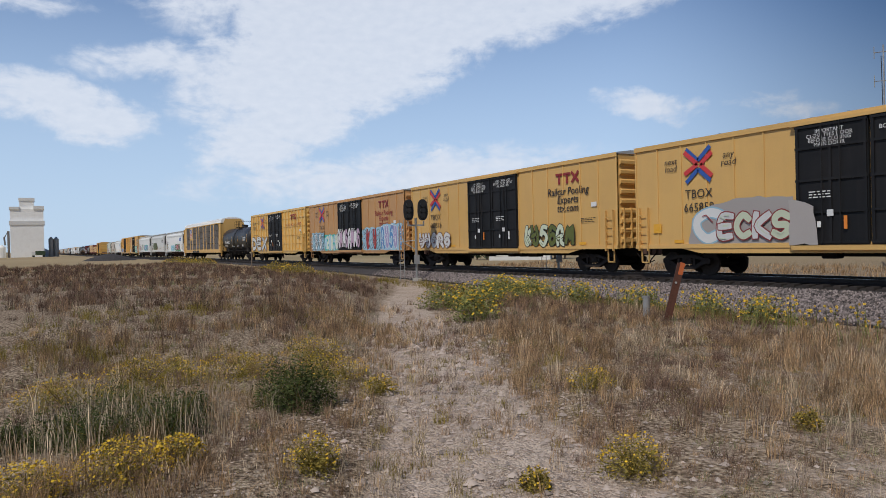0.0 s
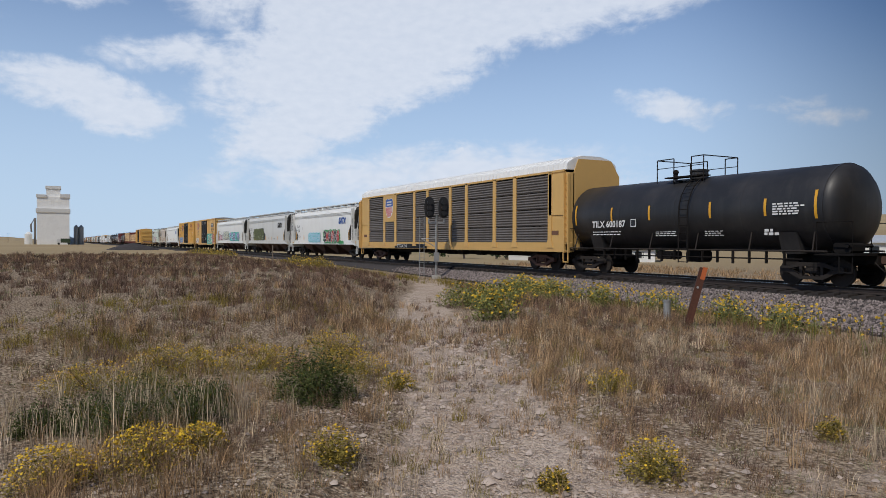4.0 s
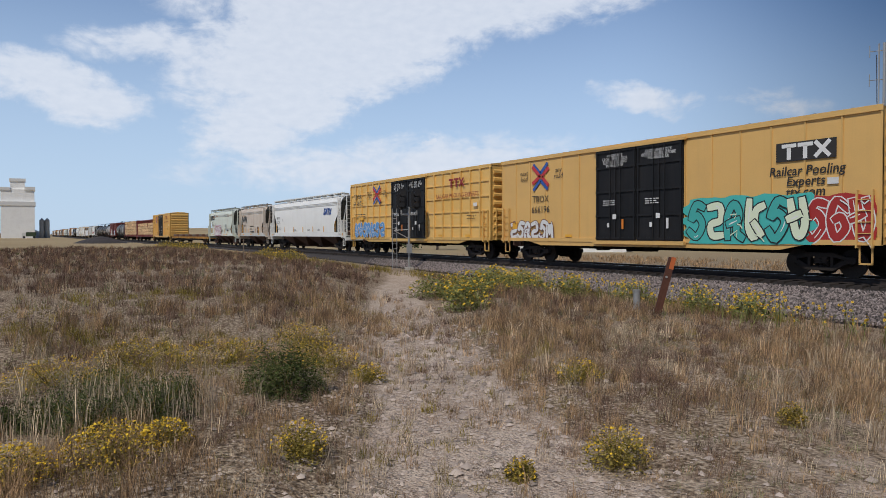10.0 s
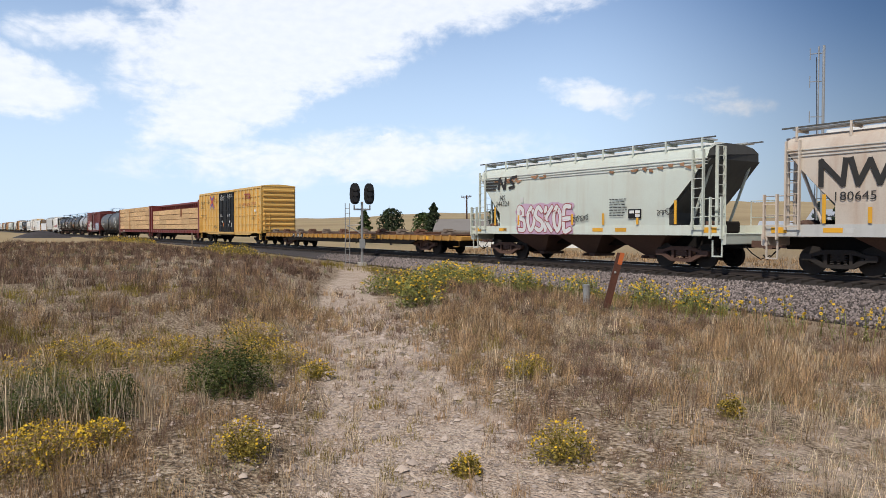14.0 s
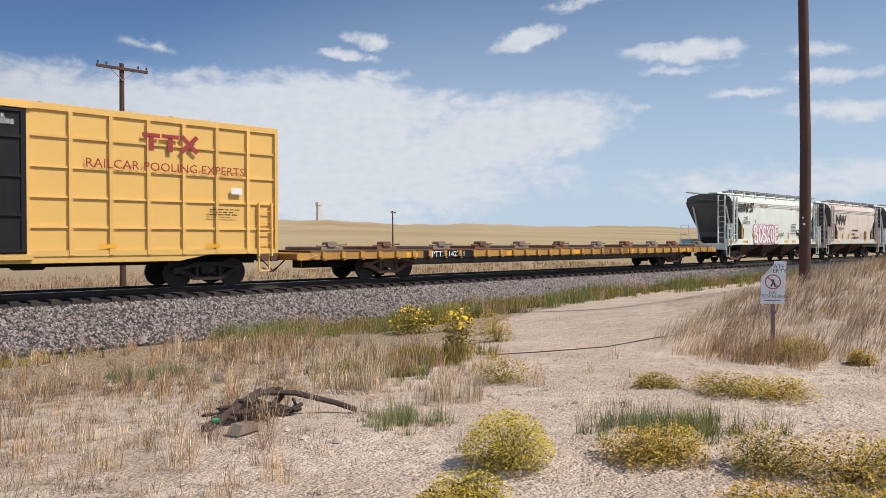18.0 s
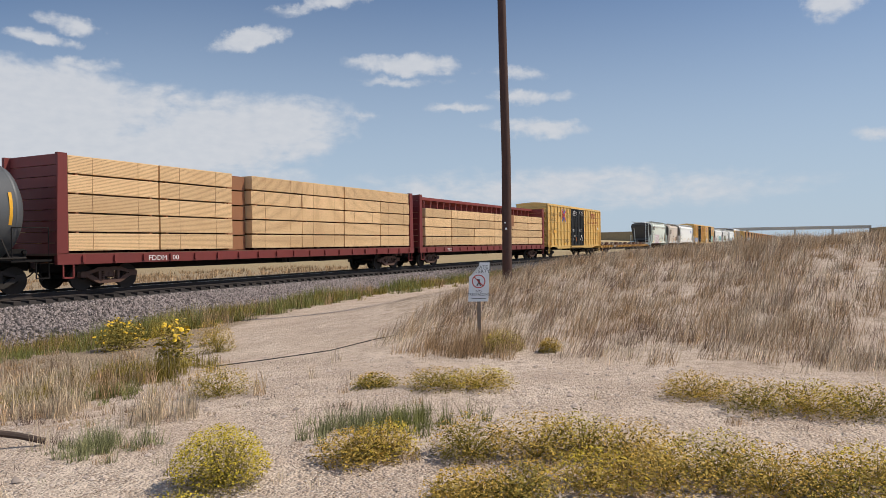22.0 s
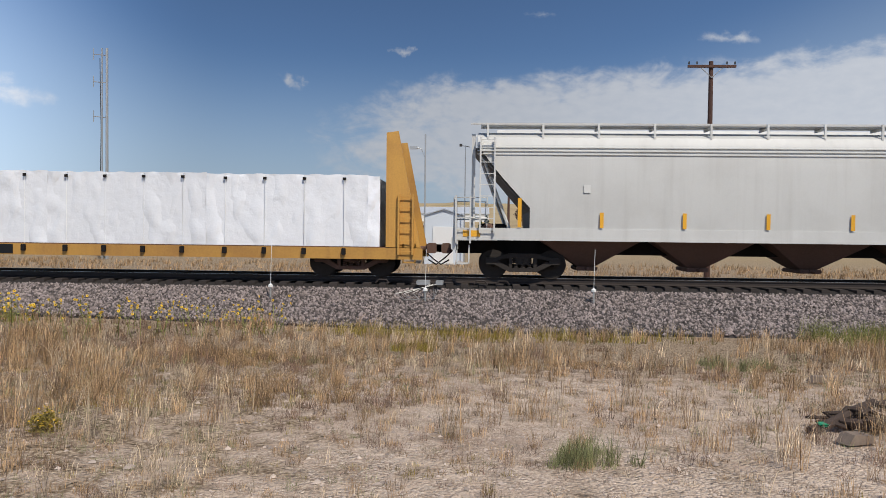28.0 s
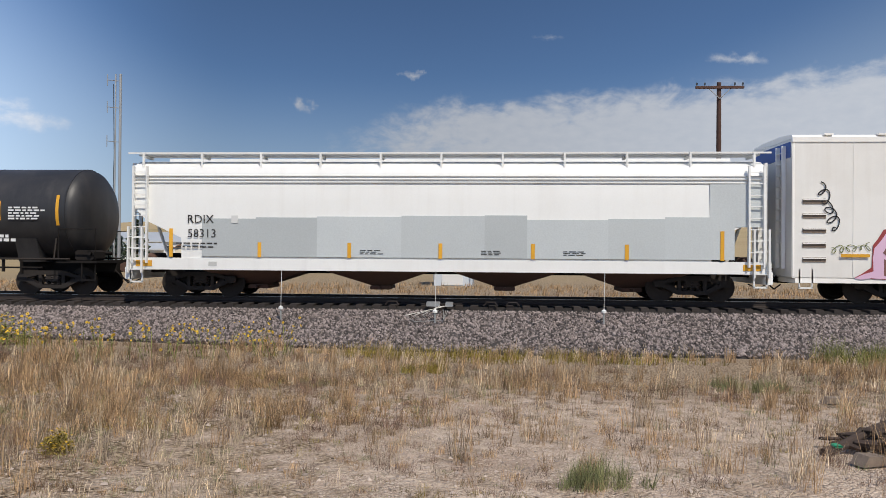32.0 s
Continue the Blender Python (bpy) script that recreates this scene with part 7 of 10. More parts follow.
    scrawl(f, -5.8, -1.0, sill_z + 0.1, 2.85, w - 0.055, "olive", "black", 43, 6, glow="olive")
    g = place(hopper("white covered hopper with lilac and pink graffiti", 19.8, WHITE, 4, marks=("AMCX", "463369")), 94.9, 114.7)
    scrawl(g, -7.8, -4.8, sill_z + 0.1, 2.4, w - 0.055, "pink", "black", 44, 5, second="white")
    scrawl(g, -4.6, -0.6, sill_z + 0.15, 2.85, w - 0.055, "white", "black", 45, 5, second="cream")
    scrawl(g, -0.1, 6.1, sill_z + 0.02, 2.6, w - 0.055, "lilac", "black", 46, text="FAEIM", glow="teal", second="sky")
    h = place(boxcar("yellow boxcar with teal and red graffiti at its end", 18.8, YELLOW, "seams", marks=("TBOX", "666196"), logo=LETTERW), 74.7, 93.5)
    scrawl(h, 2.5, 7.3, 1.05, 2.55, w - 0.03, "teal", "black", 47, 5, glow="teal", second="cream")
    scrawl(h, 7.0, 9.2, 1.05, 2.45, w - 0.026, "red", "white", 48, 2, glow="red")
    scrawl(h, -8.7, -5.2, 1.05, 2.0, w, "white", "brown", 49, 5)
    i = place(boxcar("golden boxcar with ribbed sides and blue graffiti", 18.7, BRIGHT, "grid", marks=("TB OX", "64 49 02")), 55.0, 73.7)
    scrawl(i, -8.5, -3.4, 1.1, 2.2, w - 0.06, "blue", "white", 50, 6)
    place(hopper("clean white covered hopper with blue emblem", 19.3, WHITE, 4, marks=("GACX", "55756"), brand=LOGOB), 34.6, 53.9)
    nw = place(hopper("rust-stained tan covered hopper with dark letters", 11.7, RUSTHOP, 2, top=4.34, shape="ribs", slope=1.9), 22.0, 33.6)
    s = Shape()
    for line in (((-3.95, 2.66), (-3.95, 3.36), (-3.32, 2.66), (-3.25, 3.36)), ((-3.1, 3.36), (-2.9, 2.66), (-2.58, 3.3), (-2.32, 2.66), (-2.02, 3.36))):
        stroke(s, list(line), 0.14, w - 0.06, True)
    part("emblem", s, LETTER, nw, "large dark letterform emblem")
    words("180645", 0.36, LETTER, nw, -3.0, w - 0.06, 2.2, wide=1.15)
    for k, q in enumerate((1.35, 0.55, 1.5)):
        part("lettering", Shape().box(-0.7, -0.7 + q, w - 0.062, w - 0.06, 2.18 - k * 0.3, 2.27 - k * 0.3), LETTER, nw)
    part("data_plate", Shape().box(2.05, 2.5, w - 0.06, w - 0.05, 1.86, 2.15), RUSTY, nw)
    part("data_plate", Shape().box(2.05, 2.5, w - 0.06, w - 0.05, 1.5, 1.8), RUSTY, nw)
    ns = place(hopper("pale green-grey covered hopper with rust streaks and a dark emblem", 14.3, PALEGREEN, 3, top=4.38, slope=2.2), 6.4, 20.7)
    s = Shape()
    for k in range(4):
        s.box(-5.9, -5.1 + 0.12 * k, w - 0.064, w - 0.06, 3.2 + k * 0.14, 3.28 + k * 0.14)
    stroke(s, [(-4.9, 3.2), (-4.8, 3.75), (-4.45, 3.2), (-4.35, 3.75)], 0.15, w - 0.063)
    stroke(s, [(-4.15, 3.25), (-3.75, 3.3), (-3.85, 3.5), (-4.05, 3.55), (-3.95, 3.72), (-3.55, 3.75)], 0.13, w - 0.063)
    part("emblem", s, LETTER, ns, "striped dark emblem")
    words("NS\n244324", 0.34, LETTER, ns, -4.6, w - 0.06, 2.7)
    scrawl(ns, -3.5, 0.0, 1.2, 2.42, w - 0.05, "white", "maroon", 51, text="BOSKOE", glow="mauve")
    cursive(ns, 0.05, 1.75, 0.9, 0.1, 0.16, 5, w - 0.055, SPRAY["black"], 0.03, seed=4)
    cursive(ns, -5.6, 1.75, 0.7, 0.0, 0.1, 4, w - 0.055, SPRAY["black"], 0.022, seed=6)
    bars(ns, 2.05, w - 0.06, 2.5, 0.9, 7, LETTER, 0.035, 0.07, 4)
    plate = part("data_plate", Shape().box(3.0, 3.62, w - 0.062, w - 0.055, 1.78, 2.12), BLACK, ns)
    for a, b in ((3.06, 1.96), (3.34, 1.96), (3.34, 1.82)):
        part("plate_field", Shape().box(a, a + 0.22, w - 0.066, w - 0.062, b, b + 0.11), LETTERW, plate)
    cursive(ns, 4.35, 1.95, 0.7, 0.05, 0.12, 4, w - 0.055, LETTER, 0.025, seed=9)
    rnd = random.Random(44)
    for k in range(26):
        a = rnd.choice((rnd.uniform(-6.3, -3.6), rnd.uniform(-6, 6.2), rnd.uniform(3.5, 6.2)))
        b = rnd.uniform(3.55, 3.72)
        sprayed(ns, [(a, b), (a + rnd.uniform(0.1, 0.5), b + 0.02), (a + rnd.uniform(0.1, 0.35), b - rnd.uniform(0.08, 0.16)), (a + 0.03, b - rnd.uniform(0.04, 0.1))], w - 0.056, "rust", "rust_stain", 0.02, k)
    for hop, spots in ((ns, (-4.6, -2.0, 1.4, 2.6)), (nw, (-3.6, -0.6, 2.4))):
        for a in spots:
            part("sill_reflector", Shape().box(a - 0.28, a + 0.28, w - 0.03, w - 0.022, 1.27, 1.41), REFLECT, hop)
    place(flat_car("long empty flatcar with rusty deck fittings and worn yellow sills"), -22.45, 4.95)
    gbox = place(boxcar("bright yellow boxcar with ribbed sides and clean paint", 19.0, BRIGHT, "grid", marks=("TB OX", "63 02 12")), -42.7, -23.7)
    tag_lines(gbox, -4.2, 1.55, 0.6, w - 0.06, SPRAY["black"], 2, 5)
    place(centerbeam("red centerbeam flatcar partly filled with pale lumber", 23.6, CBRED, "short"), -67.05, -43.45)
    place(centerbeam("red centerbeam flatcar fully stacked with pale lumber", 23.1, CBRED, "full"), -90.9, -67.8)
    ch = place(tank_car("long dark grey tank car with white crescent emblem", 19.0, TANKGRAY, 1.55, ("GATX 225393", "")), -110.3, -90.9)
    s = Shape()
    pts = [(6.3 + 1.0 * math.cos(q), 2.8 + 0.75 * math.sin(q)) for q in np.linspace(2.6, 6.0, 14)]
    stroke(s, pts, 0.12, -1.6)
    for k in range(3):
        stroke(s, [(5.7 + k * 0.55, 2.65), (5.7 + k * 0.55, 3.3)], 0.1, -1.6)
        stroke(s, [(5.7 + k * 0.55, 2.98), (6.05 + k * 0.55, 2.98)], 0.09, -1.602)
    part("emblem", s, LETTERW, ch, "white emblem over a crescent")
    wrap(ch, -0.9, 0.4, 55, -50, 1.55, 2.55, TANK, "spill_patch", "black spill below the manway", 0.006)
    wrap(ch, 0.5, 0.85, -38, -52, 1.55, 2.55, REFLECT, "paint_mark", "yellow mark at the ladder foot", 0.03)
    place(red_boxcar("oxide red boxcar with its door open and white graffiti"), -126.3, -110.4)
    cg = place(tank_car("pale grey tank car streaked with black spills", 13.1, TANKLIGHT, 1.45, ("CRGX 19614", ""), steel=BROWNSTEEL), -140.2, -127.1)
    rnd = random.Random(8)
    for k in range(70):
        x = rnd.uniform(-5.3, 5.3)
        wrap(cg, x, x + rnd.uniform(0.02, 0.07), -8 + rnd.uniform(-8, 12), -30 - rnd.uniform(0, 8), 1.45, 2.55, TANK, "spill_streak", lift=0.006)
    wrap(cg, -5.4, 5.4, -24, -62, 1.45, 2.55, TANK, "spill_patch", "black spill along the tank foot", 0.004)
    for x, q, n, k in ((-3.4, 1.3, 5, 2), (-1.6, 1.2, 4, 4), (2.2, 1.4, 5, 6), (4.0, 1.1, 4, 8)):
        cursive(cg, x, 1.98, q, 0.0, 0.16, n, -1.43, GREYHOP, 0.035, seed=k)
    ut = place(tank_car("black tank car with orange lettering and white tags", 13.3, TANK, 1.47, ("UTLX 601694", ""), letter=LETTERO), -153.5, -140.3)
    for x, q, n, k in ((1.3, 1.5, 6, 3), (3.0, 1.3, 5, 5), (4.6, 0.7, 3, 7)):
        cursive(ut, x, 2.05, q, 0.0, 0.19, n, -1.46, SPRAY["white"], 0.045, seed=k)
    wrap(ut, -1.6, -0.2, 30, 44, 1.47, 2.55, REFLECT, "placard", "yellow warning placard")
    t1 = place(tank_car("black tank car with patched paint and white lettering", 13.1, TANK, 1.47, ("GATX 73501", ""), steel=BROWNSTEEL), -166.4, -153.4)
    place(tank_car("black tank car with white lettering and yellow strips", 13.2, TANK, 1.47, ("GATX 73496", ""), steel=BROWNSTEEL), -179.7, -166.5)
    for x0, x1, a0, a1, c in ((-5.2, -3.4, -12, 22, PATCHBROWN), (-3.4, -2.2, -10, 16, PATCHBROWN), (0.9, 3.0, -20, 18, PATCHBLUE), (3.0, 4.6, -14, 22, PATCHBROWN)):
        wrap(t1, x0, x1, a0, a1, 1.47, 2.55, c, "paint_patch", lift=0.006)
    na = place(hopper("white covered hopper streaked brown, red graffiti along its foot", 12.8, WHITE, 3, marks=("NAHX", "323095"), top=4.45, slope=2.0), -193.5, -180.7)
    scrawl(na, -3.0, 2.2, sill_z + 0.3, 2.3, w - 0.05, "maroon", "red", 52, 5)
    scrawl(na, 2.3, 4.4, 1.9, 2.5, w - 0.05, "red", "maroon", 53, 4)
    place(hopper("grey covered hopper in plain paint", 18.3, GREYHOP, 4, marks=("", "")), -213.2, -194.8)
    place(centerbeam("orange bulkhead flatcar with lumber in white plastic wrap", 20.2, FLATY, "wrapped"), -234.2, -214.0)
    place(hopper("white covered hopper with clean grey lettering", 17.4, WHITE, 4, marks=("FPAX", "686"), over=0.2, top=4.28, sill=0.83), -252.2, -234.9)
    place(reefer("white refrigerator car with pink and brown graffiti"), -274.51, -254.29)
    place(hopper("white covered hopper overpainted with grey patches", 19.2, WHITE, 4, marks=("RDIX", "58313"), patch=True, over=0.2, top=4.25, sill=0.83), -294.23, -275.03)
    tk = place(tank_car("black tank car with orange lettering", 13.2, TANK, 1.47, ("UTLX 601701", ""), letter=LETTERO), -308.33, -295.13)
    # the rest of the train, far off before and behind
    far_box = place(boxcar("yellow boxcar with black doors, far along the train", 18.7, ORANGE, "seams", marks=("", ""), slogan=False, far=True), 275.6, 294.3)
    x = 294.9
    for k in range(14):
        made.append((copy_thing(far_box, Matrix()), x + 9.4))
        x += 19.6
    kinds = [tk, made[8][0], far_box, made[6][0], tk, ns, made[6][0], nw, far_box, tk, made[7][0], far_box, made[6][0], made[6][0], tk, tk, far_box, ns, made[8][0], far_box, nw, made[6][0], far_box, tk]
    x = -308.9
    for k in kinds:
        length = 13.6 if k is tk else 12.2 if k is nw else 14.8 if k is ns else 20.0
        made.append((copy_thing(k, Matrix()), x - length / 2))
        x -= length
    return made


sill_z = 1.5
TRAIN = make_train()


# ---- lineside things ----
def level(x, y):
    return float(ground_z(x, y))


def signal(x, y, z, turn=0.0):
    """Mast signal with two hooded heads side by side, ladder and base box."""
    s = thing("railway_signal", "steel signal mast with two black hooded heads and a ladder", "signal", pose(x, y, z, 0, 0, turn), group="railway signals")
    part("mast", Shape().tube([(0, 0, 0), (0, 0, 3.7)], 0.075, 10), GALVPIPE, s)
    part("base", Shape().box(-0.25, 0.25, -0.2, 0.2, -0.1, 0.12, 0.02), CONCRETE, s)
    part("junction_box", Shape().box(-0.16, 0.16, -0.2, -0.07, 0.95, 1.5, 0.02), GALVPIPE, s)
    part("bracket", Shape().box(-0.5, 0.5, -0.05, 0.05, 3.2, 3.3).box(-0.5, -0.42, -0.05, 0.05, 3.2, 3.5).box(0.42, 0.5, -0.05, 0.05, 3.2, 3.5), GALVPIPE, s)
    part("brace", Shape().tube([(-0.9, 0, 2.3), (0, 0, 1.8)], 0.03).tube([(-0.9, 0, 2.3), (0, 0, 2.35)], 0.025), GALVPIPE, s)
    for dx in (-0.42, 0.42):
        form = [(dx + 0.31 * math.copysign(abs(math.cos(a)) ** 0.75, math.cos(a)), 4.12 + (0.68 if math.sin(a) > 0 else 0.58) * math.copysign(abs(math.sin(a)) ** 0.75, math.sin(a))) for a in np.linspace(0, 2 * math.pi, 18, endpoint=False)]
        h = part("signal_head", Shape().prism(form, -0.03, 0.03, "y").box(dx - 0.2, dx + 0.2, 0.03, 0.3, 3.75, 4.6, 0.04), SIGNALBLK, s, "black signal head with backboard")
        for k in range(3):
            zc = 4.45 - k * 0.32
            hood = Shape().tube([(dx, -0.03, zc), (dx, -0.42, zc)], 0.15, 10)
            part("hood", hood, SIGNALBLK, h)
    lad = Shape()
    for dx in (-0.98, -0.72):
        lad.tube([(dx, 0.1, 0), (dx, 0.1, 3.6)], 0.022)
    for k in range(11):
        lad.tube([(-0.98, 0.1, 0.3 + k * 0.3), (-0.72, 0.1, 0.3 + k * 0.3)], 0.014)
    part("ladder", lad, GALVPIPE, s)
    return s


signal(-37.6, 19.6, -0.45, 68)
signal(-33.0, 26.6, -0.5, 68)

# leaning rusty post and its pipe
p = thing("leaning_post", "leaning rust-orange post of squared timber in the grass", "post", Matrix.Translation((-13.25, 14.2, level(-13.25, 14.2) - 0.1)) @ pose(0, 0, 0, 0, 14, 47))
part("post_shaft", Shape().box(-0.09, 0.09, -0.07, 0.07, -0.2, 1.62, 0.015), RUSTPOST, p)
part("post_cap", Shape().box(-0.02, 0.095, -0.075, 0.075, 1.32, 1.64, 0.015), surface("orange_paint_band", (0.50, 0.12, 0.03), 0.7, dirt=(0.2, 0.07, 0.03), dirty=0.5), p, "brighter orange painted top")
part("bolt", Shape().tube([(-0.02, -0.07, 1.1), (-0.02, -0.1, 1.1)], 0.03, 8), GALVPIPE, p)
p = thing("pipe_stub", "short galvanised pipe standing beside the leaning post", "pipe", pose(-13.75, 14.0, level(-13.75, 14.0)))
part("pipe", Shape().tube([(0, 0, -0.1), (0, 0, 0.55)], 0.09, 12), GALVPIPE, p)
part("pipe_cap", Shape().tube([(0, 0, 0.5), (0, 0, 0.56)], 0.1, 12), GALVPIPE, p)

p = thing("marker_stake", "thin grey stake standing in the dry grass", "stake", pose(-40.3, 10.5, level(-40.3, 10.5)))
part("stake_shaft", Shape().tube([(0, 0, -0.1), (0, 0, 1.25)], 0.035, 6), GREYWOOD, p)

# sign
sg = thing("warning_sign", "white no trespassing sign with a torn corner on a short stake", "sign", pose(11.18, 4.95, 0.0, 0, 0, 294 - 180 - 180))
part("stake", Shape().box(-0.03, 0.03, 0.012, 0.05, 0.0 + level(11.18, 4.95) - 0.1, 1.1), GREYWOOD, sg)
face = [(-0.18, 0.68), (0.16, 0.68), (0.19, 1.34), (0.02, 1.34), (0.0, 1.2), (-0.16, 1.1)]
part("panel", Shape().prism(face, -0.004, 0.006, "y"), SIGNW, sg)
part("bent_corner", Shape().prism([(-0.14, 1.11), (0.02, 1.30), (0.0, 1.2)], -0.03, -0.02, "y"), GREYHOP, sg)
words("  ATE\n PERTY", 0.085, LETTER, sg, 0.06, -0.006, 1.23)
words("NO\nTRESPASSING", 0.066, LETTER, sg, 0.0, -0.006, 0.83)
part("fine_print", Shape().box(-0.12, 0.12, -0.006, -0.005, 0.725, 0.735), LETTER, sg)
ring = Shape()
n = 28
for i in range(n):
    a, b = 2 * math.pi * i / n, 2 * math.pi * (i + 1) / n
    ring.add([(r * math.cos(q), -0.0065, 1.02 + r * math.sin(q)) for r, q in ((0.115, a), (0.115, b), (0.098, b), (0.098, a))], [(3, 2, 1, 0)])
stroke(ring, [(-0.075, 1.095), (0.075, 0.945)], 0.016, -0.0085)
part("ring", ring, surface("sign_red", (0.5, 0.06, 0.05), 0.5), sg, "red ring and bar")
walker = Shape()
stroke(walker, [(0.0, 1.06), (0.005, 1.0)], 0.04, -0.007)
stroke(walker, [(0.005, 1.01), (0.035, 0.945)], 0.02, -0.007)
stroke(walker, [(0.005, 1.01), (-0.03, 0.945)], 0.02, -0.0072)
part("pictogram", walker, LETTER, sg, "black pictogram")

# tall pole behind the sign
tp = thing("tall_pole", "tall dark brown wooden pole standing at the grassy bank", "pole", pose(21.55, 8.55, 0))
part("pole_shaft", Shape().tube([(0.02, 0.02, 0.2), (0, 0, 4.4), (-0.02, 0.06, 8.0), (-0.05, 0.12, 12.5)], 0.16, 14, 0.125), POLEWOOD, tp, smooth=True)
part("tag", Shape().box(-0.17, -0.155, -0.06, 0.0, 2.1, 2.16).box(-0.17, -0.155, -0.02, 0.02, 2.3, 2.34), SIGNW, tp)


def utility_pole(x, y, z, h, arm, turn, label="wooden utility pole with one crossarm and insulators"):
    u = thing("utility_pole", label, "utility pole", pose(x, y, z, 0, 0, turn), group="utility poles")
    part("pole_shaft", Shape().tube([(0, 0, -0.3), (0, 0, h)], 0.15, 10, 0.10), POLEWOOD, u, smooth=True)
    part("crossarm", Shape().box(-arm, arm, -0.17, -0.07, h - 0.32, h - 0.2), POLEWOOD, u)
    part("brace", Shape().tube([(-0.55, -0.13, h - 0.28), (0, -0.13, h - 0.8)], 0.02).tube([(0.55, -0.13, h - 0.28), (0, -0.13, h - 0.8)], 0.02), GALVPIPE, u)
    for k in (-0.95, -0.62, 0.62, 0.95):
        part("insulator", Shape().lathe([(0, 0.02), (0.06, 0.02), (0.07, 0.05), (0.15, 0.045), (0.17, 0.02)], "z", 8).shift(k * arm, -0.12, h - 0.2), GLASSY, u)
    return u


utility_pole(10.8, 34.4, -0.55, 10.4, 1.12, 0)
utility_pole(3.0, 70, -0.3, 7.1, 1.0, 0)
utility_pole(73, 95, 0.4, 6.4, 0.8, 20)
utility_pole(-83, 60, -0.5, 7.0, 1.0, 10)
utility_pole(-150, 46, -0.5, 7.0, 1.0, 10)
for x in (-520, -600, -690, -800):
    utility_pole(x, -60 - (x + 520) * 0.05, 0.0, 9, 1.2, 90)

# antenna pair
a = thing("antenna_mast", "slim grey antenna mast beside a taller pipe with side arms", "antenna", pose(-25.9, 48.6, -0.6))
part("mast", Shape().tube([(0, 0, 0), (0, 0, 14.7)], 0.11, 8, 0.09), GALVPIPE, a)
part("mast", Shape().tube([(-0.35, 0, 0), (-0.35, 0, 14.7)], 0.05, 8), GALVPIPE, a)
for k, z in enumerate((14.2, 12.3, 9.9)):
    part("side_arm", Shape().tube([(0, 0, z), (-0.95, 0, z + 0.1)], 0.03, 6).tube([(-0.95, 0, z - 0.3), (-0.95, 0, z + 0.5)], 0.03, 6), GALVPIPE, a)
part("cable", Shape().tube([(-0.5, 0, 14), (-0.42, 0, 9), (-0.5, 0, 4), (-0.4, 0, 0)], 0.025, 5), LETTER, a)

# equipment house with lamp and weather mast
e = thing("equipment_shed", "small pale sheet-metal shed with a low gable", "shed", pose(-2.35, 48, -0.6))
part("wall", Shape().prism([(-1.3, 0), (1.3, 0), (1.3, 3.35), (0, 3.75), (-1.3, 3.35)], -0.02, 3.2, "y"), SHEDW, e)
part("roof", Shape().prism([(-1.4, 3.33), (0, 3.76), (1.4, 3.33), (1.4, 3.41), (0, 3.86), (-1.4, 3.41)], -0.15, 3.35, "y"), ROOFM, e)
part("door", Shape().box(-0.75, 0.65, -0.07, -0.02, 0.1, 2.6, 0.02), HOUSEW, e)
part("vent", Shape().box(1.0, 1.6, 0.6, 1.4, 0.9, 2.2, 0.03), GREYHOP, e, "air conditioner on the wall")
part("plinth", Shape().box(-1.5, 1.5, -0.2, 3.4, -0.35, 0.02), CONCRETE, e)
l = thing("yard_lamp", "yard lamp on a thin grey pole with a curved arm", "lamp post", pose(-3.6, 47.2, -0.1))
part("pole", Shape().tube([(0, 0, 0), (0, 0, 8.2)], 0.05, 8), GALVPIPE, l)
part("arm", Shape().tube([(0, 0, 6.6), (-0.25, 0, 7.2), (-0.55, 0, 7.3)], 0.03, 6), GALVPIPE, l)
part("lamp_head", Shape().box(-1.05, -0.5, -0.12, 0.12, 7.2, 7.38, 0.05), GALVPIPE, l)
l = thing("weather_mast", "thin mast with a small wind gauge", "mast", pose(-0.95, 47.5, -0.6))
part("mast", Shape().tube([(0, 0, 0), (0, 0, 8.0)], 0.035, 6), GALVPIPE, l)
part("wind_gauge", Shape().tube([(-0.3, 0, 8.0), (0.3, 0, 7.9)], 0.025, 6).box(-0.4, -0.22, -0.05, 0.05, 7.93, 8.1), LETTER, l)

# switch gear at the ballast edge
for gx, gz, tall in ((-6.15, 0.05, True), (-1.65, 0.0, True), (3.15, 0.05, True)):
    m = thing("cable_marker", "small white junction post with a thin whip beside the rails", "marker", pose(gx, TRACK_Y - 2.15, gz - 0.35), group="cable markers")
    part("post", Shape().tube([(0, 0, 0), (0, 0, 0.3)], 0.03, 8), GALVPIPE, m)
    part("cap", Shape().lathe([(0.3, 0.03), (0.3, 0.07), (0.36, 0.07), (0.4, 0.02)], "z", 8), SIGNW, m)
    part("whip", Shape().tube([(0, 0, 0.4), (0.02, 0, 1.5)], 0.008, 4), SIGNW, m)
g = thing("switch_machine", "low grey switch machine boxes with looped cables on the ties", "switch gear", pose(-1.5, TRACK_Y - 1.55, TIE_TOP))
for k, (x0, x1) in enumerate(((-0.45, -0.05), (0.12, 0.34))):
    part("gear_box", Shape().box(x0, x1, -0.1, 0.15, 0.0, 0.13, 0.02), GALVPIPE, g)
part("rod", Shape().tube([(-0.6, 0, 0.06), (0.6, 0.1, 0.06)], 0.02, 6), RAILTOP, g)
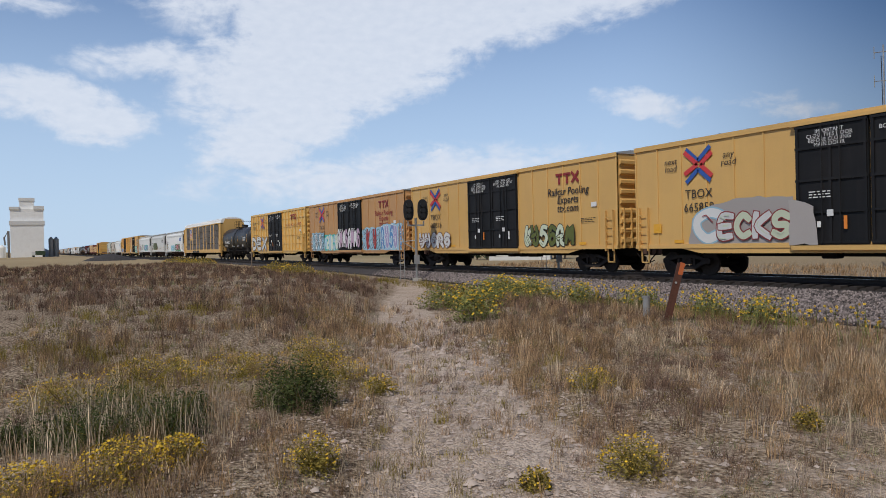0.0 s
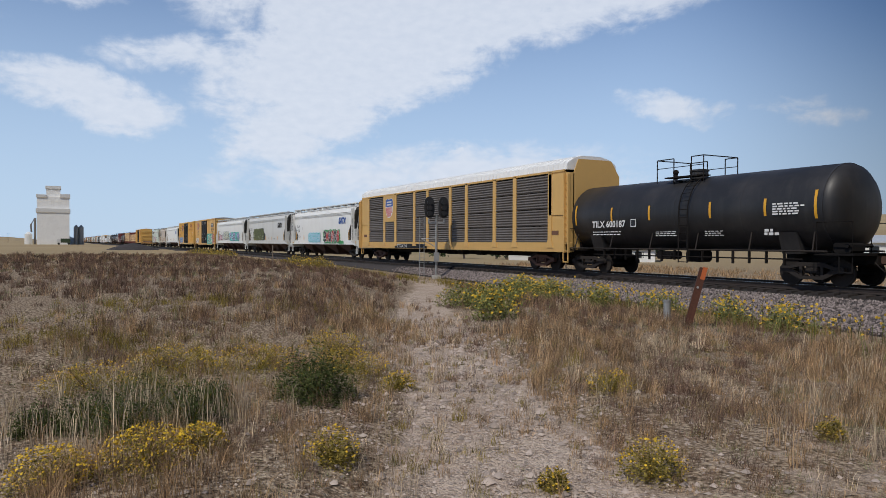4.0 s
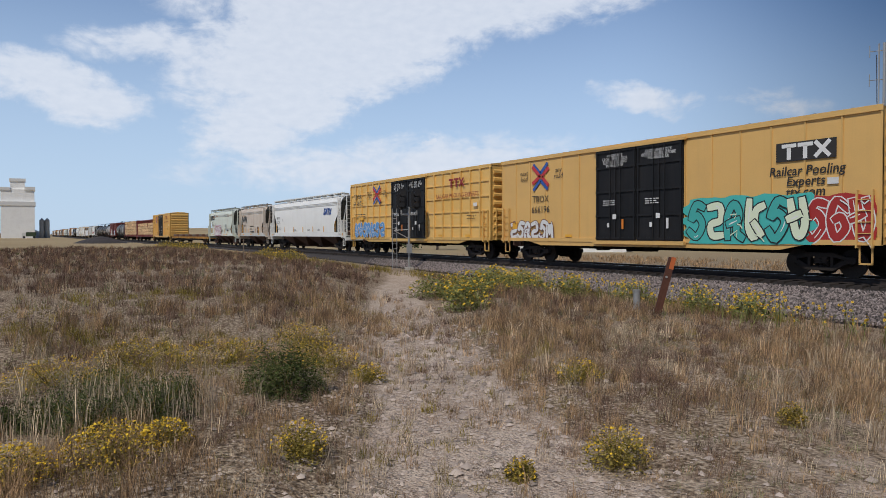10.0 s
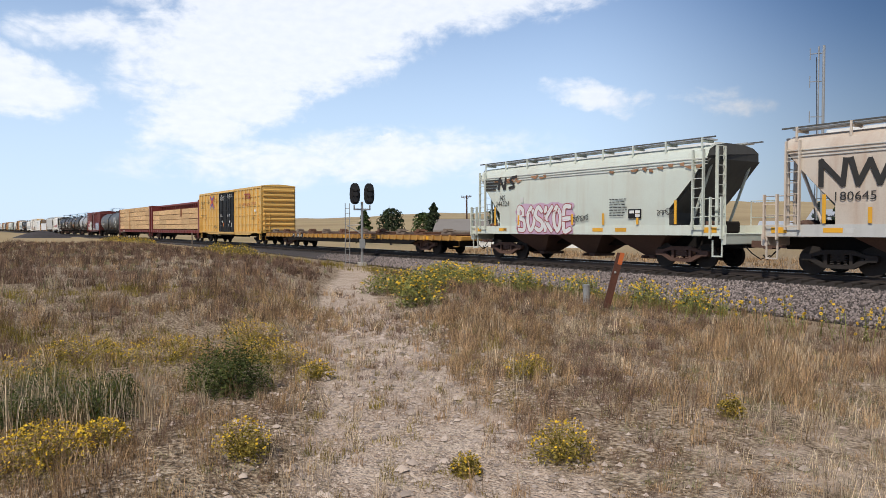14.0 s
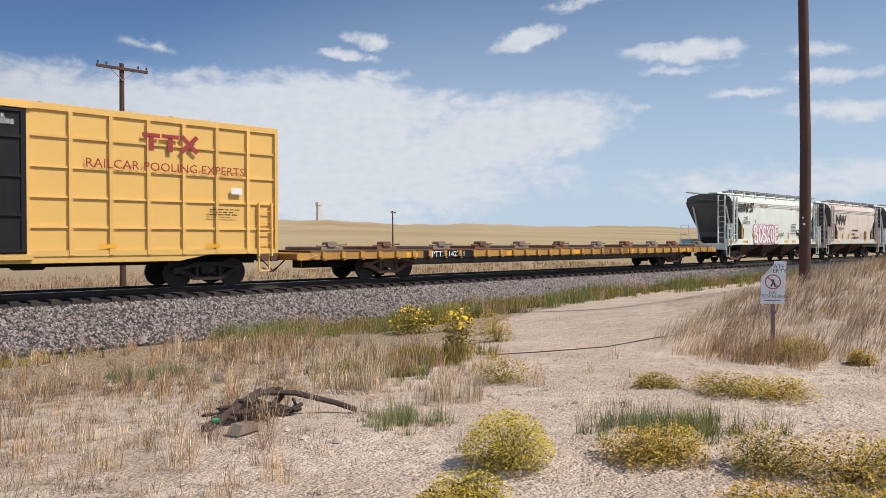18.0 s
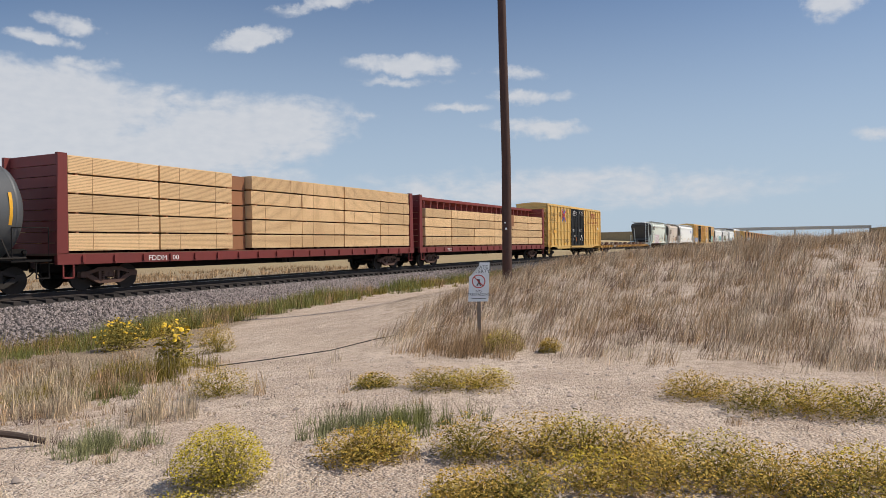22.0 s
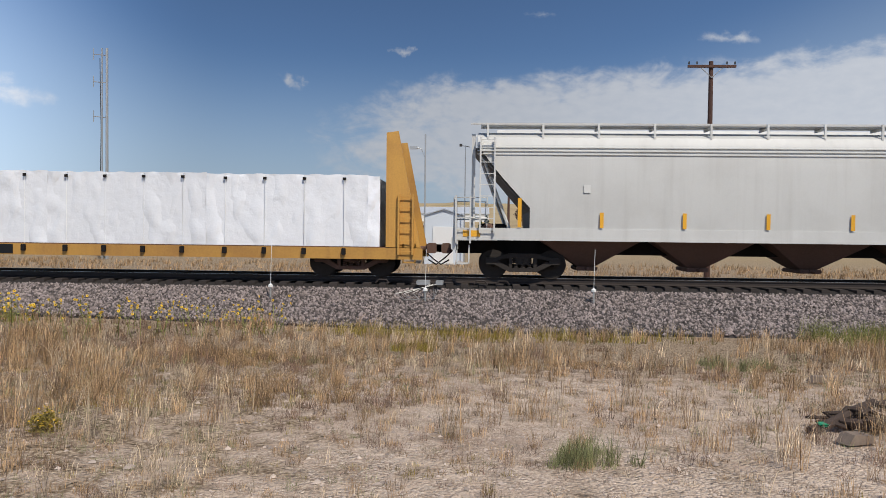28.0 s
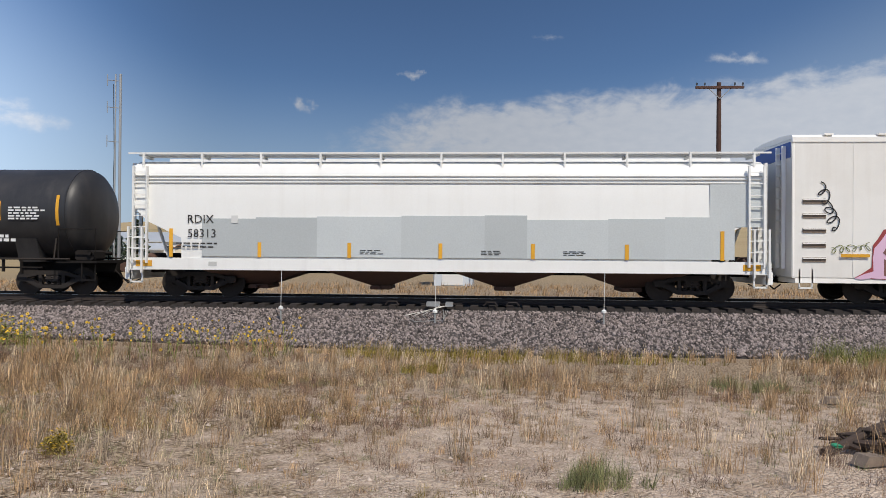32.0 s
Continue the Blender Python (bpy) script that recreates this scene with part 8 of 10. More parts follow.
for k in range(6):
    part("cable_loop", Shape().tube([(-0.1 + 0.05 * k, -0.1, 0.02), (-0.4 - 0.12 * k, -0.45 - 0.05 * k, -0.22), (-0.2 - 0.1 * k, -0.75 - 0.06 * k, -0.36), (0.1, -0.7, -0.34), (0.05 + 0.03 * k, -0.3, -0.1)], 0.009, 5), GALVPIPE if k % 2 else STEEL, g)
for x in (-2.5, -1.2, 0.45, 1.1):
    q = thing("rail_clamp", "dark bent steel clamp lying across the tie ends", "track fitting", pose(x - 0.5, TRACK_Y - 1.35, TIE_TOP + 0.01), group="track fittings")
    part("clamp", Shape().tube([(-0.2, 0, 0), (-0.12, 0, 0.11), (0.12, 0, 0.11), (0.2, 0, 0)], 0.025, 6), RAILTOP, q)

# scrap heap
sc = thing("scrap_heap", "heap of rusty twisted pipes, roots and straps on bare soil", "scrap", pose(3.55, 6.95, level(3.55, 6.95) + 0.01) @ Matrix.Scale(0.82, 4))
rnd = random.Random(3)
part("long_pipe", Shape().tube([(0.0, 0.1, 0.30), (0.45, -0.15, 0.27), (0.85, -0.5, 0.14), (1.0, -0.75, 0.07)], 0.038, 8), SCRAP, sc, smooth=True)
part("crooked_limb", Shape().tube([(-0.85, -0.35, 0.06), (-0.55, -0.2, 0.12), (-0.2, 0.0, 0.22), (0.1, 0.1, 0.3)], 0.055, 8, 0.05), SCRAP, sc, smooth=True)
for k in range(34):
    x, y = rnd.uniform(-0.62, 0.3), rnd.uniform(-0.25, 0.25)
    q = [(x, y, rnd.uniform(0.03, 0.16))]
    for _ in range(4):
        q.append((q[-1][0] + rnd.uniform(-0.12, 0.2), q[-1][1] + rnd.uniform(-0.12, 0.12), min(0.26, max(0.02, q[-1][2] + rnd.uniform(-0.07, 0.08)))))
    part("bent_bar", Shape().tube(q, rnd.uniform(0.015, 0.045), 6), SCRAP, sc)
part("strap", Shape().tube([(0.0, 0.1, 0.3), (0.05, 0.1, 0.46), (0.16, 0.05, 0.42), (0.14, 0.05, 0.2)], 0.012, 5), GREYWOOD, sc)
part("green_tape", Shape().box(-0.74, -0.64, -0.36, -0.26, 0.12, 0.15, 0.02), tinted("green_tape", (0.03, 0.35, 0.17)), sc, "scrap of green tape")
for x, y, a, n in ((4.9, 10.63, 10, 0.5), (3.06, 6.26, 20, 0.3)):
    q = thing("broken_board", "short dark broken board on the soil", "board", pose(x, y, level(x, y) + 0.02, 0, 0, a), group="broken boards")
    part("board", Shape().prism([(-n / 2, 0), (n / 2, 0), (n / 2 - 0.04, 0.07), (-n / 2 + 0.06, 0.09)], -0.07, 0.07, "y"), GREYWOOD, q)
b = thing("ground_cable", "dark cable lying across the dirt road", "cable")
part("cable", Shape().tube([(x, y, level(x, y) + 0.03) for x, y in ((8.8, 8.6), (9.6, 8.1), (10.6, 7.6), (11.8, 7.4), (13.2, 6.6))], 0.009, 5), STEEL, b)


# ---- distance ----
def gable_house(name, label, category, x, y, w, d, h, rise, turn, wall, roof, windows=3, doors=1, z=None, dark=False):
    b = thing(name, label, category, pose(x, y, level(x, y) - 0.2 if z is None else z, 0, 0, turn))
    part("wall", Shape().prism([(-w / 2, 0), (w / 2, 0), (w / 2, h), (-w / 2, h)], 0, d, "y") if rise < 0 else Shape().box(-w / 2, w / 2, 0, d, 0, h), wall, b)
    part("gable", Shape().prism([(0, h), (d, h), (d / 2, h + abs(rise))], -w / 2, w / 2, "x"), wall, b)
    part("roof", Shape().prism([(-0.35, h - 0.15), (d / 2, h + abs(rise)), (d + 0.35, h - 0.15), (d + 0.35, h + 0.02), (d / 2, h + abs(rise) + 0.2), (-0.35, h + 0.02)], -w / 2 - 0.3, w / 2 + 0.3, "x"), roof, b)
    for i in range(windows):
        xx = -w / 2 + w * (i + 0.7) / (windows + 0.6)
        win = part("window", Shape().box(xx - 0.55, xx + 0.55, -0.05, 0.02, h * 0.35, h * 0.8), HOUSEW, b)
        part("pane", Shape().box(xx - 0.47, xx + 0.47, -0.06, -0.05, h * 0.39, h * 0.76), GLASSY, win)
    for i in range(doors):
        xx = w / 2 - w * (i + 0.5) / (windows + 0.6)
        part("door", Shape().box(xx - 0.5, xx + 0.5, -0.06, 0.02, 0.1, h * 0.8), DARK if dark else HOUSEW, b)
    return b


def end_house(name, label, category, x, y, w, d, h, rise, turn, wall, roof):
    """A house that turns its gable to the track."""
    b = thing(name, label, category, pose(x, y, level(x, y) - 0.2, 0, 0, turn))
    part("wall", Shape().prism([(-w / 2, 0), (w / 2, 0), (w / 2, h), (0, h + rise), (-w / 2, h)], 0, d, "y"), wall, b)
    part("roof", Shape().prism([(-w / 2 - 0.3, h - 0.2), (0, h + rise + 0.02), (w / 2 + 0.3, h - 0.2), (w / 2 + 0.3, h - 0.02), (0, h + rise + 0.2), (-w / 2 - 0.3, h - 0.02)], -0.3, d + 0.3, "y"), roof, b)
    return b


def polar(az, r):
    return -math.sin(radians(az)) * r, math.cos(radians(az)) * r


x, y = polar(11.4, 78)
g = end_house("garage", "tan two-door garage with one dark open bay", "garage", x, y, 4.2, 6, 2.2, 0.75, 10, surface("tan_siding", (0.42, 0.32, 0.20), 0.8), ROOFBR)
part("door", Shape().box(-1.75, -0.15, -0.06, 0.0, 0.1, 1.95), HOUSEW, g, "white closed garage door")
part("open_bay", Shape().box(0.15, 1.75, -0.03, 0.0, 0.1, 1.95), DARK, g)
x, y = polar(22.5, 95)
g = end_house("house", "cream gabled house with dark roof edge", "house", x, y, 5.4, 8, 2.0, 1.35, 20, surface("cream_siding", (0.66, 0.60, 0.46), 0.8), ROOFBR)
for k in (-1.2, 0.8):
    w_ = part("window", Shape().box(k, k + 0.9, -0.05, 0.01, 0.9, 1.8), HOUSEW, g)
    part("pane", Shape().box(k + 0.08, k + 0.82, -0.06, -0.05, 0.98, 1.72), GLASSY, w_)
part("attic_window", Shape().prism([(-0.35, 2.45), (0, 2.1), (0.35, 2.45), (0, 2.8)], -0.05, 0.0, "y"), ROOFBR, g)
x, y = polar(25.5, 110)
gable_house("barn", "long white shed with pale metal roof", "barn", x, y, 13, 9, 2.6, 1.2, 20, HOUSEW, ROOFM, 2, 1, dark=True)
x, y = polar(28.5, 88)
gable_house("trailer_home", "low white trailer home with pale roof", "trailer", x, y, 11, 4, 2.1, 0.5, 25, HOUSEW, ROOFM, 3, 1)
x, y = polar(18.2, 100)
gable_house("hut", "small brown hut with an open front", "hut", x, y, 4.0, 4, 1.7, 0.7, 15, surface("tan_boards", (0.40, 0.31, 0.21), 0.85), ROOFBR, 1, 1, dark=True)
x, y = polar(6.6, 235)
gable_house("white_farmhouse", "white bungalow up the slope", "house", x, y, 16, 8, 2.2, 1.4, 5, HOUSEW, ROOFD, 5, 1)
x, y = polar(2.1, 240)
gable_house("warehouse", "long white workshop with a pale metal roof", "warehouse", x, y, 26, 14, 3.0, 2.2, 0, HOUSEW, ROOFM, 2, 2, dark=True)
x, y = polar(-6.2, 220)
gable_house("cottage", "small grey cottage between trees", "house", x, y, 9, 7, 2.2, 1.3, -5, surface("grey_siding", (0.45, 0.46, 0.46), 0.8), ROOFM, 2, 1)
x, y = polar(54.2, 88)
gable_house("ranch_house", "white ranch house with grey roof beyond the track", "house", x, y, 7.5, 7, 2.2, 1.3, 50, HOUSEW, ROOFD, 4, 1)
x, y = polar(47.0, 84)
gable_house("white_shed", "white gabled shed beyond the track", "shed", x, y, 5.0, 5, 1.8, 0.9, 45, HOUSEW, ROOFM, 2, 1)


def parked_car(az, r, paint, label):
    x, y = polar(az, r)
    c = thing("parked_pickup", label, "car", pose(x, y, level(x, y) + 0.02, 0, 0, 10), group="parked cars")
    part("body", Shape().prism([(-2.4, 0.4), (2.3, 0.4), (2.4, 0.9), (1.0, 1.0), (0.5, 1.6), (-0.7, 1.65), (-1.0, 1.05), (-2.4, 1.0)], -0.85, 0.85, "y"), paint, c)
    part("window", Shape().prism([(0.85, 1.02), (0.45, 1.52), (-0.65, 1.55), (-0.8, 1.05)], -0.87, -0.85, "y"), GLASSY, c)
    for k in (-1.5, 1.4):
        for yy in (-0.8, 0.8):
            part("wheel", Shape().lathe([(-0.1, 0.1), (-0.1, 0.36), (0.1, 0.36), (0.1, 0.1)], "y", 12).shift(k, yy, 0.36), SIGNALBLK, c)


parked_car(6.0, 150, HOUSEW, "white pickup parked in a farmyard")
parked_car(4.9, 142, ROOFBR, "brown car parked in a farmyard")

LEAF = {"dark": surface("dark_conifer_leaf", (0.028, 0.045, 0.018), 0.8, dirt=(0.05, 0.06, 0.025), dirty=0.5, vary=0.2, island=True),
        "green": surface("green_leaf", (0.055, 0.085, 0.022), 0.75, dirt=(0.09, 0.11, 0.04), dirty=0.5, vary=0.2, island=True),
        "red": surface("purple_leaf", (0.075, 0.04, 0.035), 0.8, dirty=0.3, vary=0.2, island=True),
        "blue": surface("blue_spruce_leaf", (0.06, 0.085, 0.075), 0.8, dirty=0.3, vary=0.2, island=True)}


def tree(az, r, height, wide, leaf, label, cone=True, category="tree"):
    x, y = polar(az, r)
    rng = np.random.default_rng(int(abs(az) * 100 + r))
    t = thing("tree" if cone else "leafy_tree", label, category, pose(x, y, level(x, y) - 0.1))
    part("trunk", Shape().tube([(0, 0, 0), (0.05, 0, height * 0.5), (0, 0, height * 0.9)], height * 0.035, 7, 0.02), GREYWOOD, t)
    limbs = Shape()
    for k in range(7):
        a, z = rng.uniform(0, 6.28), height * (0.2 + 0.1 * k)
        q = wide * (1 - 0.1 * k) * 0.8
        limbs.tube([(0, 0, z), (math.cos(a) * q, math.sin(a) * q, z + (0.05 if cone else 0.3) * height)], 0.03, 5, 0.01)
    part("limbs", limbs, GREYWOOD, t)
    n = 1500
    u = rng.random(n) ** 0.8
    if cone:
        z = height * (0.08 + 0.92 * u)
        rad = wide * (1 - u) ** 0.75 * (0.75 + 0.25 * np.sin(u * 38 + rng.uniform(0, 6))) * rng.uniform(0.55, 1.08, n) + 0.04
    else:
        z = height * (0.22 + 0.78 * u)
        rad = wide * np.sqrt(np.clip(1 - (2 * u - 0.9) ** 2 / 1.25, 0.02, 1)) * rng.uniform(0.4, 1.05, n)
    a = rng.uniform(0, 2 * np.pi, n)
    rad = rad * (1 + 0.22 * np.sin(3 * a + az) * np.sin(u * 9))
    c = np.stack([np.cos(a) * rad, np.sin(a) * rad, z], 1)
    size = height * rng.uniform(0.022, 0.05, (n, 1))
    d1, d2 = rng.normal(size=(n, 3)), rng.normal(size=(n, 3))
    d1 /= np.linalg.norm(d1, axis=1)[:, None]
    d2 = np.cross(d1, d2)
    d2 /= np.linalg.norm(d2, axis=1)[:, None]
    v = np.stack([c - d1 * size, c + d2 * size * 0.6, c + d1 * size, c - d2 * size * 0.6], 1).reshape(-1, 3)
    ob = part("crown", fast_mesh("crown", v, np.arange(4 * n).reshape(-1, 4), LEAF[leaf], 4), LEAF[leaf], t)
    return t


tree(15.9, 82, 6.3, 2.4, "dark", "broad dark pine beside the houses")
tree(26.8, 84, 5.2, 1.9, "dark", "dark conifer beside the long shed")
tree(28.2, 86, 4.6, 1.6, "blue", "grey-green spruce at the yard edge")
tree(20.5, 86, 3.7, 1.5, "dark", "rounded dark juniper by the house", False)
tree(-0.8, 120, 3.2, 0.9, "blue", "small spruce by the drive")
tree(-0.3, 110, 2.6, 0.7, "green", "small green conifer by the drive")
tree(-3.7, 190, 5.0, 2.0, "red", "purple-leaved round tree on the slope", False)
tree(-5.75, 195, 5.0, 1.4, "dark", "slim dark conifer by the cottage")
tree(-8.0, 190, 4.0, 4.0, "green", "wide green shrub row up the slope", False)
tree(-9.0, 188, 3.6, 2.5, "green", "green shrub in the farmyard", False)
tree(-12.5, 185, 3.2, 3.2, "green", "low green shrub on the slope", False)
tree(-16.5, 200, 2.6, 3.4, "green", "low green shrub by junk piles", False)
for k, (az, r, h_) in enumerate(((56.8, 92, 5.6), (57.6, 94, 4.4), (60.2, 96, 5.0), (62.3, 98, 4.8), (51.4, 90, 5.0), (50.6, 90, 4.2), (45.0, 95, 3.4))):
    tree(az, r, h_, h_ * 0.36, "green" if k % 2 else "dark", "green shade tree beyond the track", k % 3 == 0)
x, y = polar(-31.7, 900)
w = thing("far_tower", "pale lattice tower on the skyline", "tower", pose(x, y, level(x, y) - 2))
part("tower_body", Shape().box(-2.5, 2.5, -2.5, 2.5, 0, 20).box(-3, 3, -3, 3, 20, 24), CONCRETE, w)

# grain elevator
x, y = polar(90.55, 385)
el = thing("grain_elevator", "tall white wooden grain elevator with stepped head house", "grain elevator", pose(x, y, level(x, y) - 0.3, 0, 0, -90))
part("main_house", Shape().box(-6.6, 6.6, 0, 12, 0, 16.5), ELEVATOR, el)
part("eave_band", Shape().box(-7.0, 7.0, -0.3, 12.3, 15.0, 16.8), ROOFW, el)
part("head_house", Shape().box(-6.6, 6.6, 1, 11, 16.8, 22.4), ELEVATOR, el)
part("head_roof", Shape().box(-6.9, -2.6, 0.6, 11.4, 22.0, 23.6).box(2.9, 6.9, 0.6, 11.4, 22.0, 23.2), ROOFW, el)
part("cupola", Shape().box(-2.9, 2.9, 2, 10, 22.4, 26.2), ELEVATOR, el)
part("cupola_roof", Shape().box(-3.2, 3.2, 1.7, 10.3, 26.0, 27.3), ROOFW, el)
for xx, zz in ((-2.8, 19.5), (2.2, 19.5), (-1.4, 24.6)):
    part("window", Shape().box(xx - 0.35, xx + 0.35, 0.94, 1.0, zz, zz + 1.5) if zz < 22 else Shape().box(xx - 0.35, xx + 0.35, 1.94, 2.0, zz, zz + 1.1), GLASSY, el)
for xx in (-4.6, -2.6, -2.0):
    part("louver", Shape().box(xx, xx + 0.3, -0.05, 0.0, 9, 12), GREYHOP, el)
part("leg_pipe", Shape().tube([(0.8, -0.5, 3), (0.8, -0.5, 19.5)], 0.35, 8), ELEVATOR, el)
part("chute", Shape().tube([(1.2, -0.6, 15), (5.4, -1.2, 8)], 0.2, 6), GREYHOP, el)
part("side_leg", Shape().tube([(7.6, 2, 0), (7.6, 2, 12.5)], 0.5, 8).tube([(7.6, 2, 12.5), (9.3, 2, 9.5), (9.0, 2, 6.0)], 0.4, 6), GALV, el)
part("side_bin", Shape().lathe([(0, 1.6), (5, 1.6), (6.2, 0.2)], "z", 14).shift(10.2, 3, 0), ROOFW, el)
part("annex", Shape().prism([(-8.5, 0), (-1.5, 0), (-1.5, 3.4), (-5.0, 5.0), (-8.5, 3.4)], -5, 0, "y"), SHEDW, el, "low pale blue annex")
for xx in (-9.5, -11.6):
    part("silo", Shape().lathe([(0, 1.1), (8.5, 1.1), (9.6, 0.2)], "z", 14).shift(xx, 2.5, 0), GALVPIPE, el)
tk_ = thing("farm_truck", "dark green grain truck parked by the elevator", "truck", pose(-352, 1.5, level(-352, 1.5), 0, 0, -90))
part("box_body", Shape().box(-1.6, 2.2, -1.2, 1.2, 0.9, 2.7, 0.1), surface("dark_green_paint", (0.05, 0.08, 0.04), 0.6), tk_)
part("cab", Shape().box(2.3, 3.6, -1.1, 1.1, 0.6, 2.4, 0.2), ROOFW, tk_)
for k in (-0.9, 2.9):
    part("wheel", Shape().lathe([(-1.1, 0.1), (-1.1, 0.5), (1.1, 0.5), (1.1, 0.1)], "y", 12).shift(k, 0, 0.5), SIGNALBLK, tk_)
gm = thing("ballast_pile", "low dark heap of ballast in the grass", "gravel heap", pose(-150, 12, level(-150, 12)))
part("heap", Shape().lathe([(0, 5.0), (0.5, 3.6), (1.1, 1.6), (1.35, 0.2)], "z", 14), BALLAST, gm)

# road bridge over the track
br = thing("road_overpass", "long pale concrete road overpass across the railway", "bridge", pose(620, 0, 0))
part("deck", Shape().box(-6, 6, -45, 75, 9.6, 11.0), CONCRETE, br)
part("parapet", Shape().box(-6.2, -5.9, -45, 75, 11.0, 11.9), CONCRETE, br)
for yy in (-20, 6, 40, 62):
    part("pier", Shape().box(-5, 5, yy - 0.7, yy + 0.7, -1, 9.6), CONCRETE, br)
part("embankment", Shape().prism([(-45, -1), (-45, 9.8), (-60, 10.8), (-400, 9.0), (-420, -1)], -14, 14, "x"), surface("dry_bank", (0.30, 0.23, 0.13), 0.95, dirty=0.4), br, "dry grass embankment")
part("embankment", Shape().prism([(75, -1), (75, 9.8), (90, 10.8), (400, 8.0), (420, -1)], -14, 14, "x"), surface("dry_bank", (0.30, 0.23, 0.13), 0.95, dirty=0.4), br, "dry grass embankment")


# ---- plants ----
def straw(name, color, tip, rough=0.9):
    """Dry or green blades: darker foot, paler tip, each blade a little different."""
    m = surface(name, color, rough, dirt=tip, dirty=0.55, grain=0.0, scale=3.0, vary=0.3, spec=0.1, island=True)
    t = m.node_tree
    b = t.nodes["Principled BSDF"]
    plain = b.inputs["Base Color"].links[0].from_socket
    tone = t.nodes.new("ShaderNodeAttribute")
    tone.attribute_name = "tone"
    gain = t.nodes.new("ShaderNodeMath")
    gain.inputs[1].default_value = 1.0
    t.links.new(tone.outputs["Fac"], gain.inputs[0])
    tint = t.nodes.new("ShaderNodeHueSaturation")
    t.links.new(gain.outputs[0], tint.inputs["Value"])
    t.links.new(plain, tint.inputs["Color"])
    t.links.new(tint.outputs[0], b.inputs["Base Color"])
    # thin blades let some light through
    thin = t.nodes.new("ShaderNodeBsdfTranslucent")
    t.links.new(tint.outputs[0], thin.inputs["Color"])
    both = t.nodes.new("ShaderNodeMixShader")
    both.inputs[0].default_value = 0.18
    t.links.new(b.outputs[0], both.inputs[1])
    t.links.new(thin.outputs[0], both.inputs[2])
    t.links.new(both.outputs[0], t.nodes["Material Output"].inputs["Surface"])
    return m


TAN = straw("tan_straw", (0.385, 0.255, 0.14), (0.53, 0.39, 0.235))
RUSSET = straw("russet_straw", (0.20, 0.128, 0.092), (0.30, 0.205, 0.145))
THATCH = straw("dead_thatch", (0.095, 0.066, 0.05), (0.17, 0.125, 0.09))
PALE = straw("bleached_straw", (0.54, 0.43, 0.295), (0.68, 0.565, 0.41))
SAGE = straw("sage_green_blade", (0.23, 0.235, 0.11), (0.33, 0.32, 0.17))
DEEP = straw("deep_green_blade", (0.07, 0.088, 0.028), (0.14, 0.15, 0.055))
FRESH = straw("fresh_green_blade", (0.19, 0.20, 0.065), (0.29, 0.28, 0.10))
OLIVE = straw("olive_leaf", (0.25, 0.195, 0.045), (0.38, 0.30, 0.075))
TANLEAF = straw("tan_olive_leaf", (0.38, 0.265, 0.065), (0.50, 0.37, 0.11))
PETAL = surface("yellow_flower", (0.62, 0.40, 0.02), 0.7, dirt=(0.5, 0.28, 0.02), dirty=0.4, grain=0.0, vary=0.15, island=True)
GOLD = surface("lemon_flower", (0.50, 0.38, 0.02), 0.7, dirt=(0.44, 0.33, 0.03), dirty=0.4, grain=0.0, vary=0.15, island=True)
OCHRE = surface("ochre_flower", (0.50, 0.30, 0.04), 0.7, dirt=(0.42, 0.30, 0.06), dirty=0.4, grain=0.0, vary=0.15, island=True)
RNG = np.random.default_rng(11)


def blade_arrays(x, y, h, spread, rng, wide, wind, bent):
    """Pointed blades: straight stalks of three corners, or bent ones of five."""
    n = len(x)
    z = ground_z(x, y) - 0.01
    a = rng.uniform(0, 2 * np.pi, n)
    lean = rng.uniform(0.05, 1.0, n) * spread
    dx, dy = np.cos(a) * lean + wind[0] * rng.uniform(0.2, 1, n), np.sin(a) * lean + wind[1]
    fa = rng.uniform(0, np.pi, n)
    d = np.hypot(x, y)
    w = wide * (0.8 + d / 11.0) * rng.uniform(0.7, 1.3, n)
    wx, wy = np.cos(fa) * w, np.sin(fa) * w
    p0 = np.stack([x - wx, y - wy, z], 1)
    p1 = np.stack([x + wx, y + wy, z], 1)
    mx, my, mz = x + dx * h * 0.35, y + dy * h * 0.35, z + h * 0.6
    p2 = np.stack([mx + wx * 0.8, my + wy * 0.8, mz], 1)
    p3 = np.stack([mx - wx * 0.8, my - wy * 0.8, mz], 1)
    p4 = np.stack([x + dx * h, y + dy * h, z + h * (1.0 - 0.25 * lean)], 1)
    return np.stack([p0, p1, p2, p3, p4], 1) if bent else np.stack([p0, p1, p4], 1)


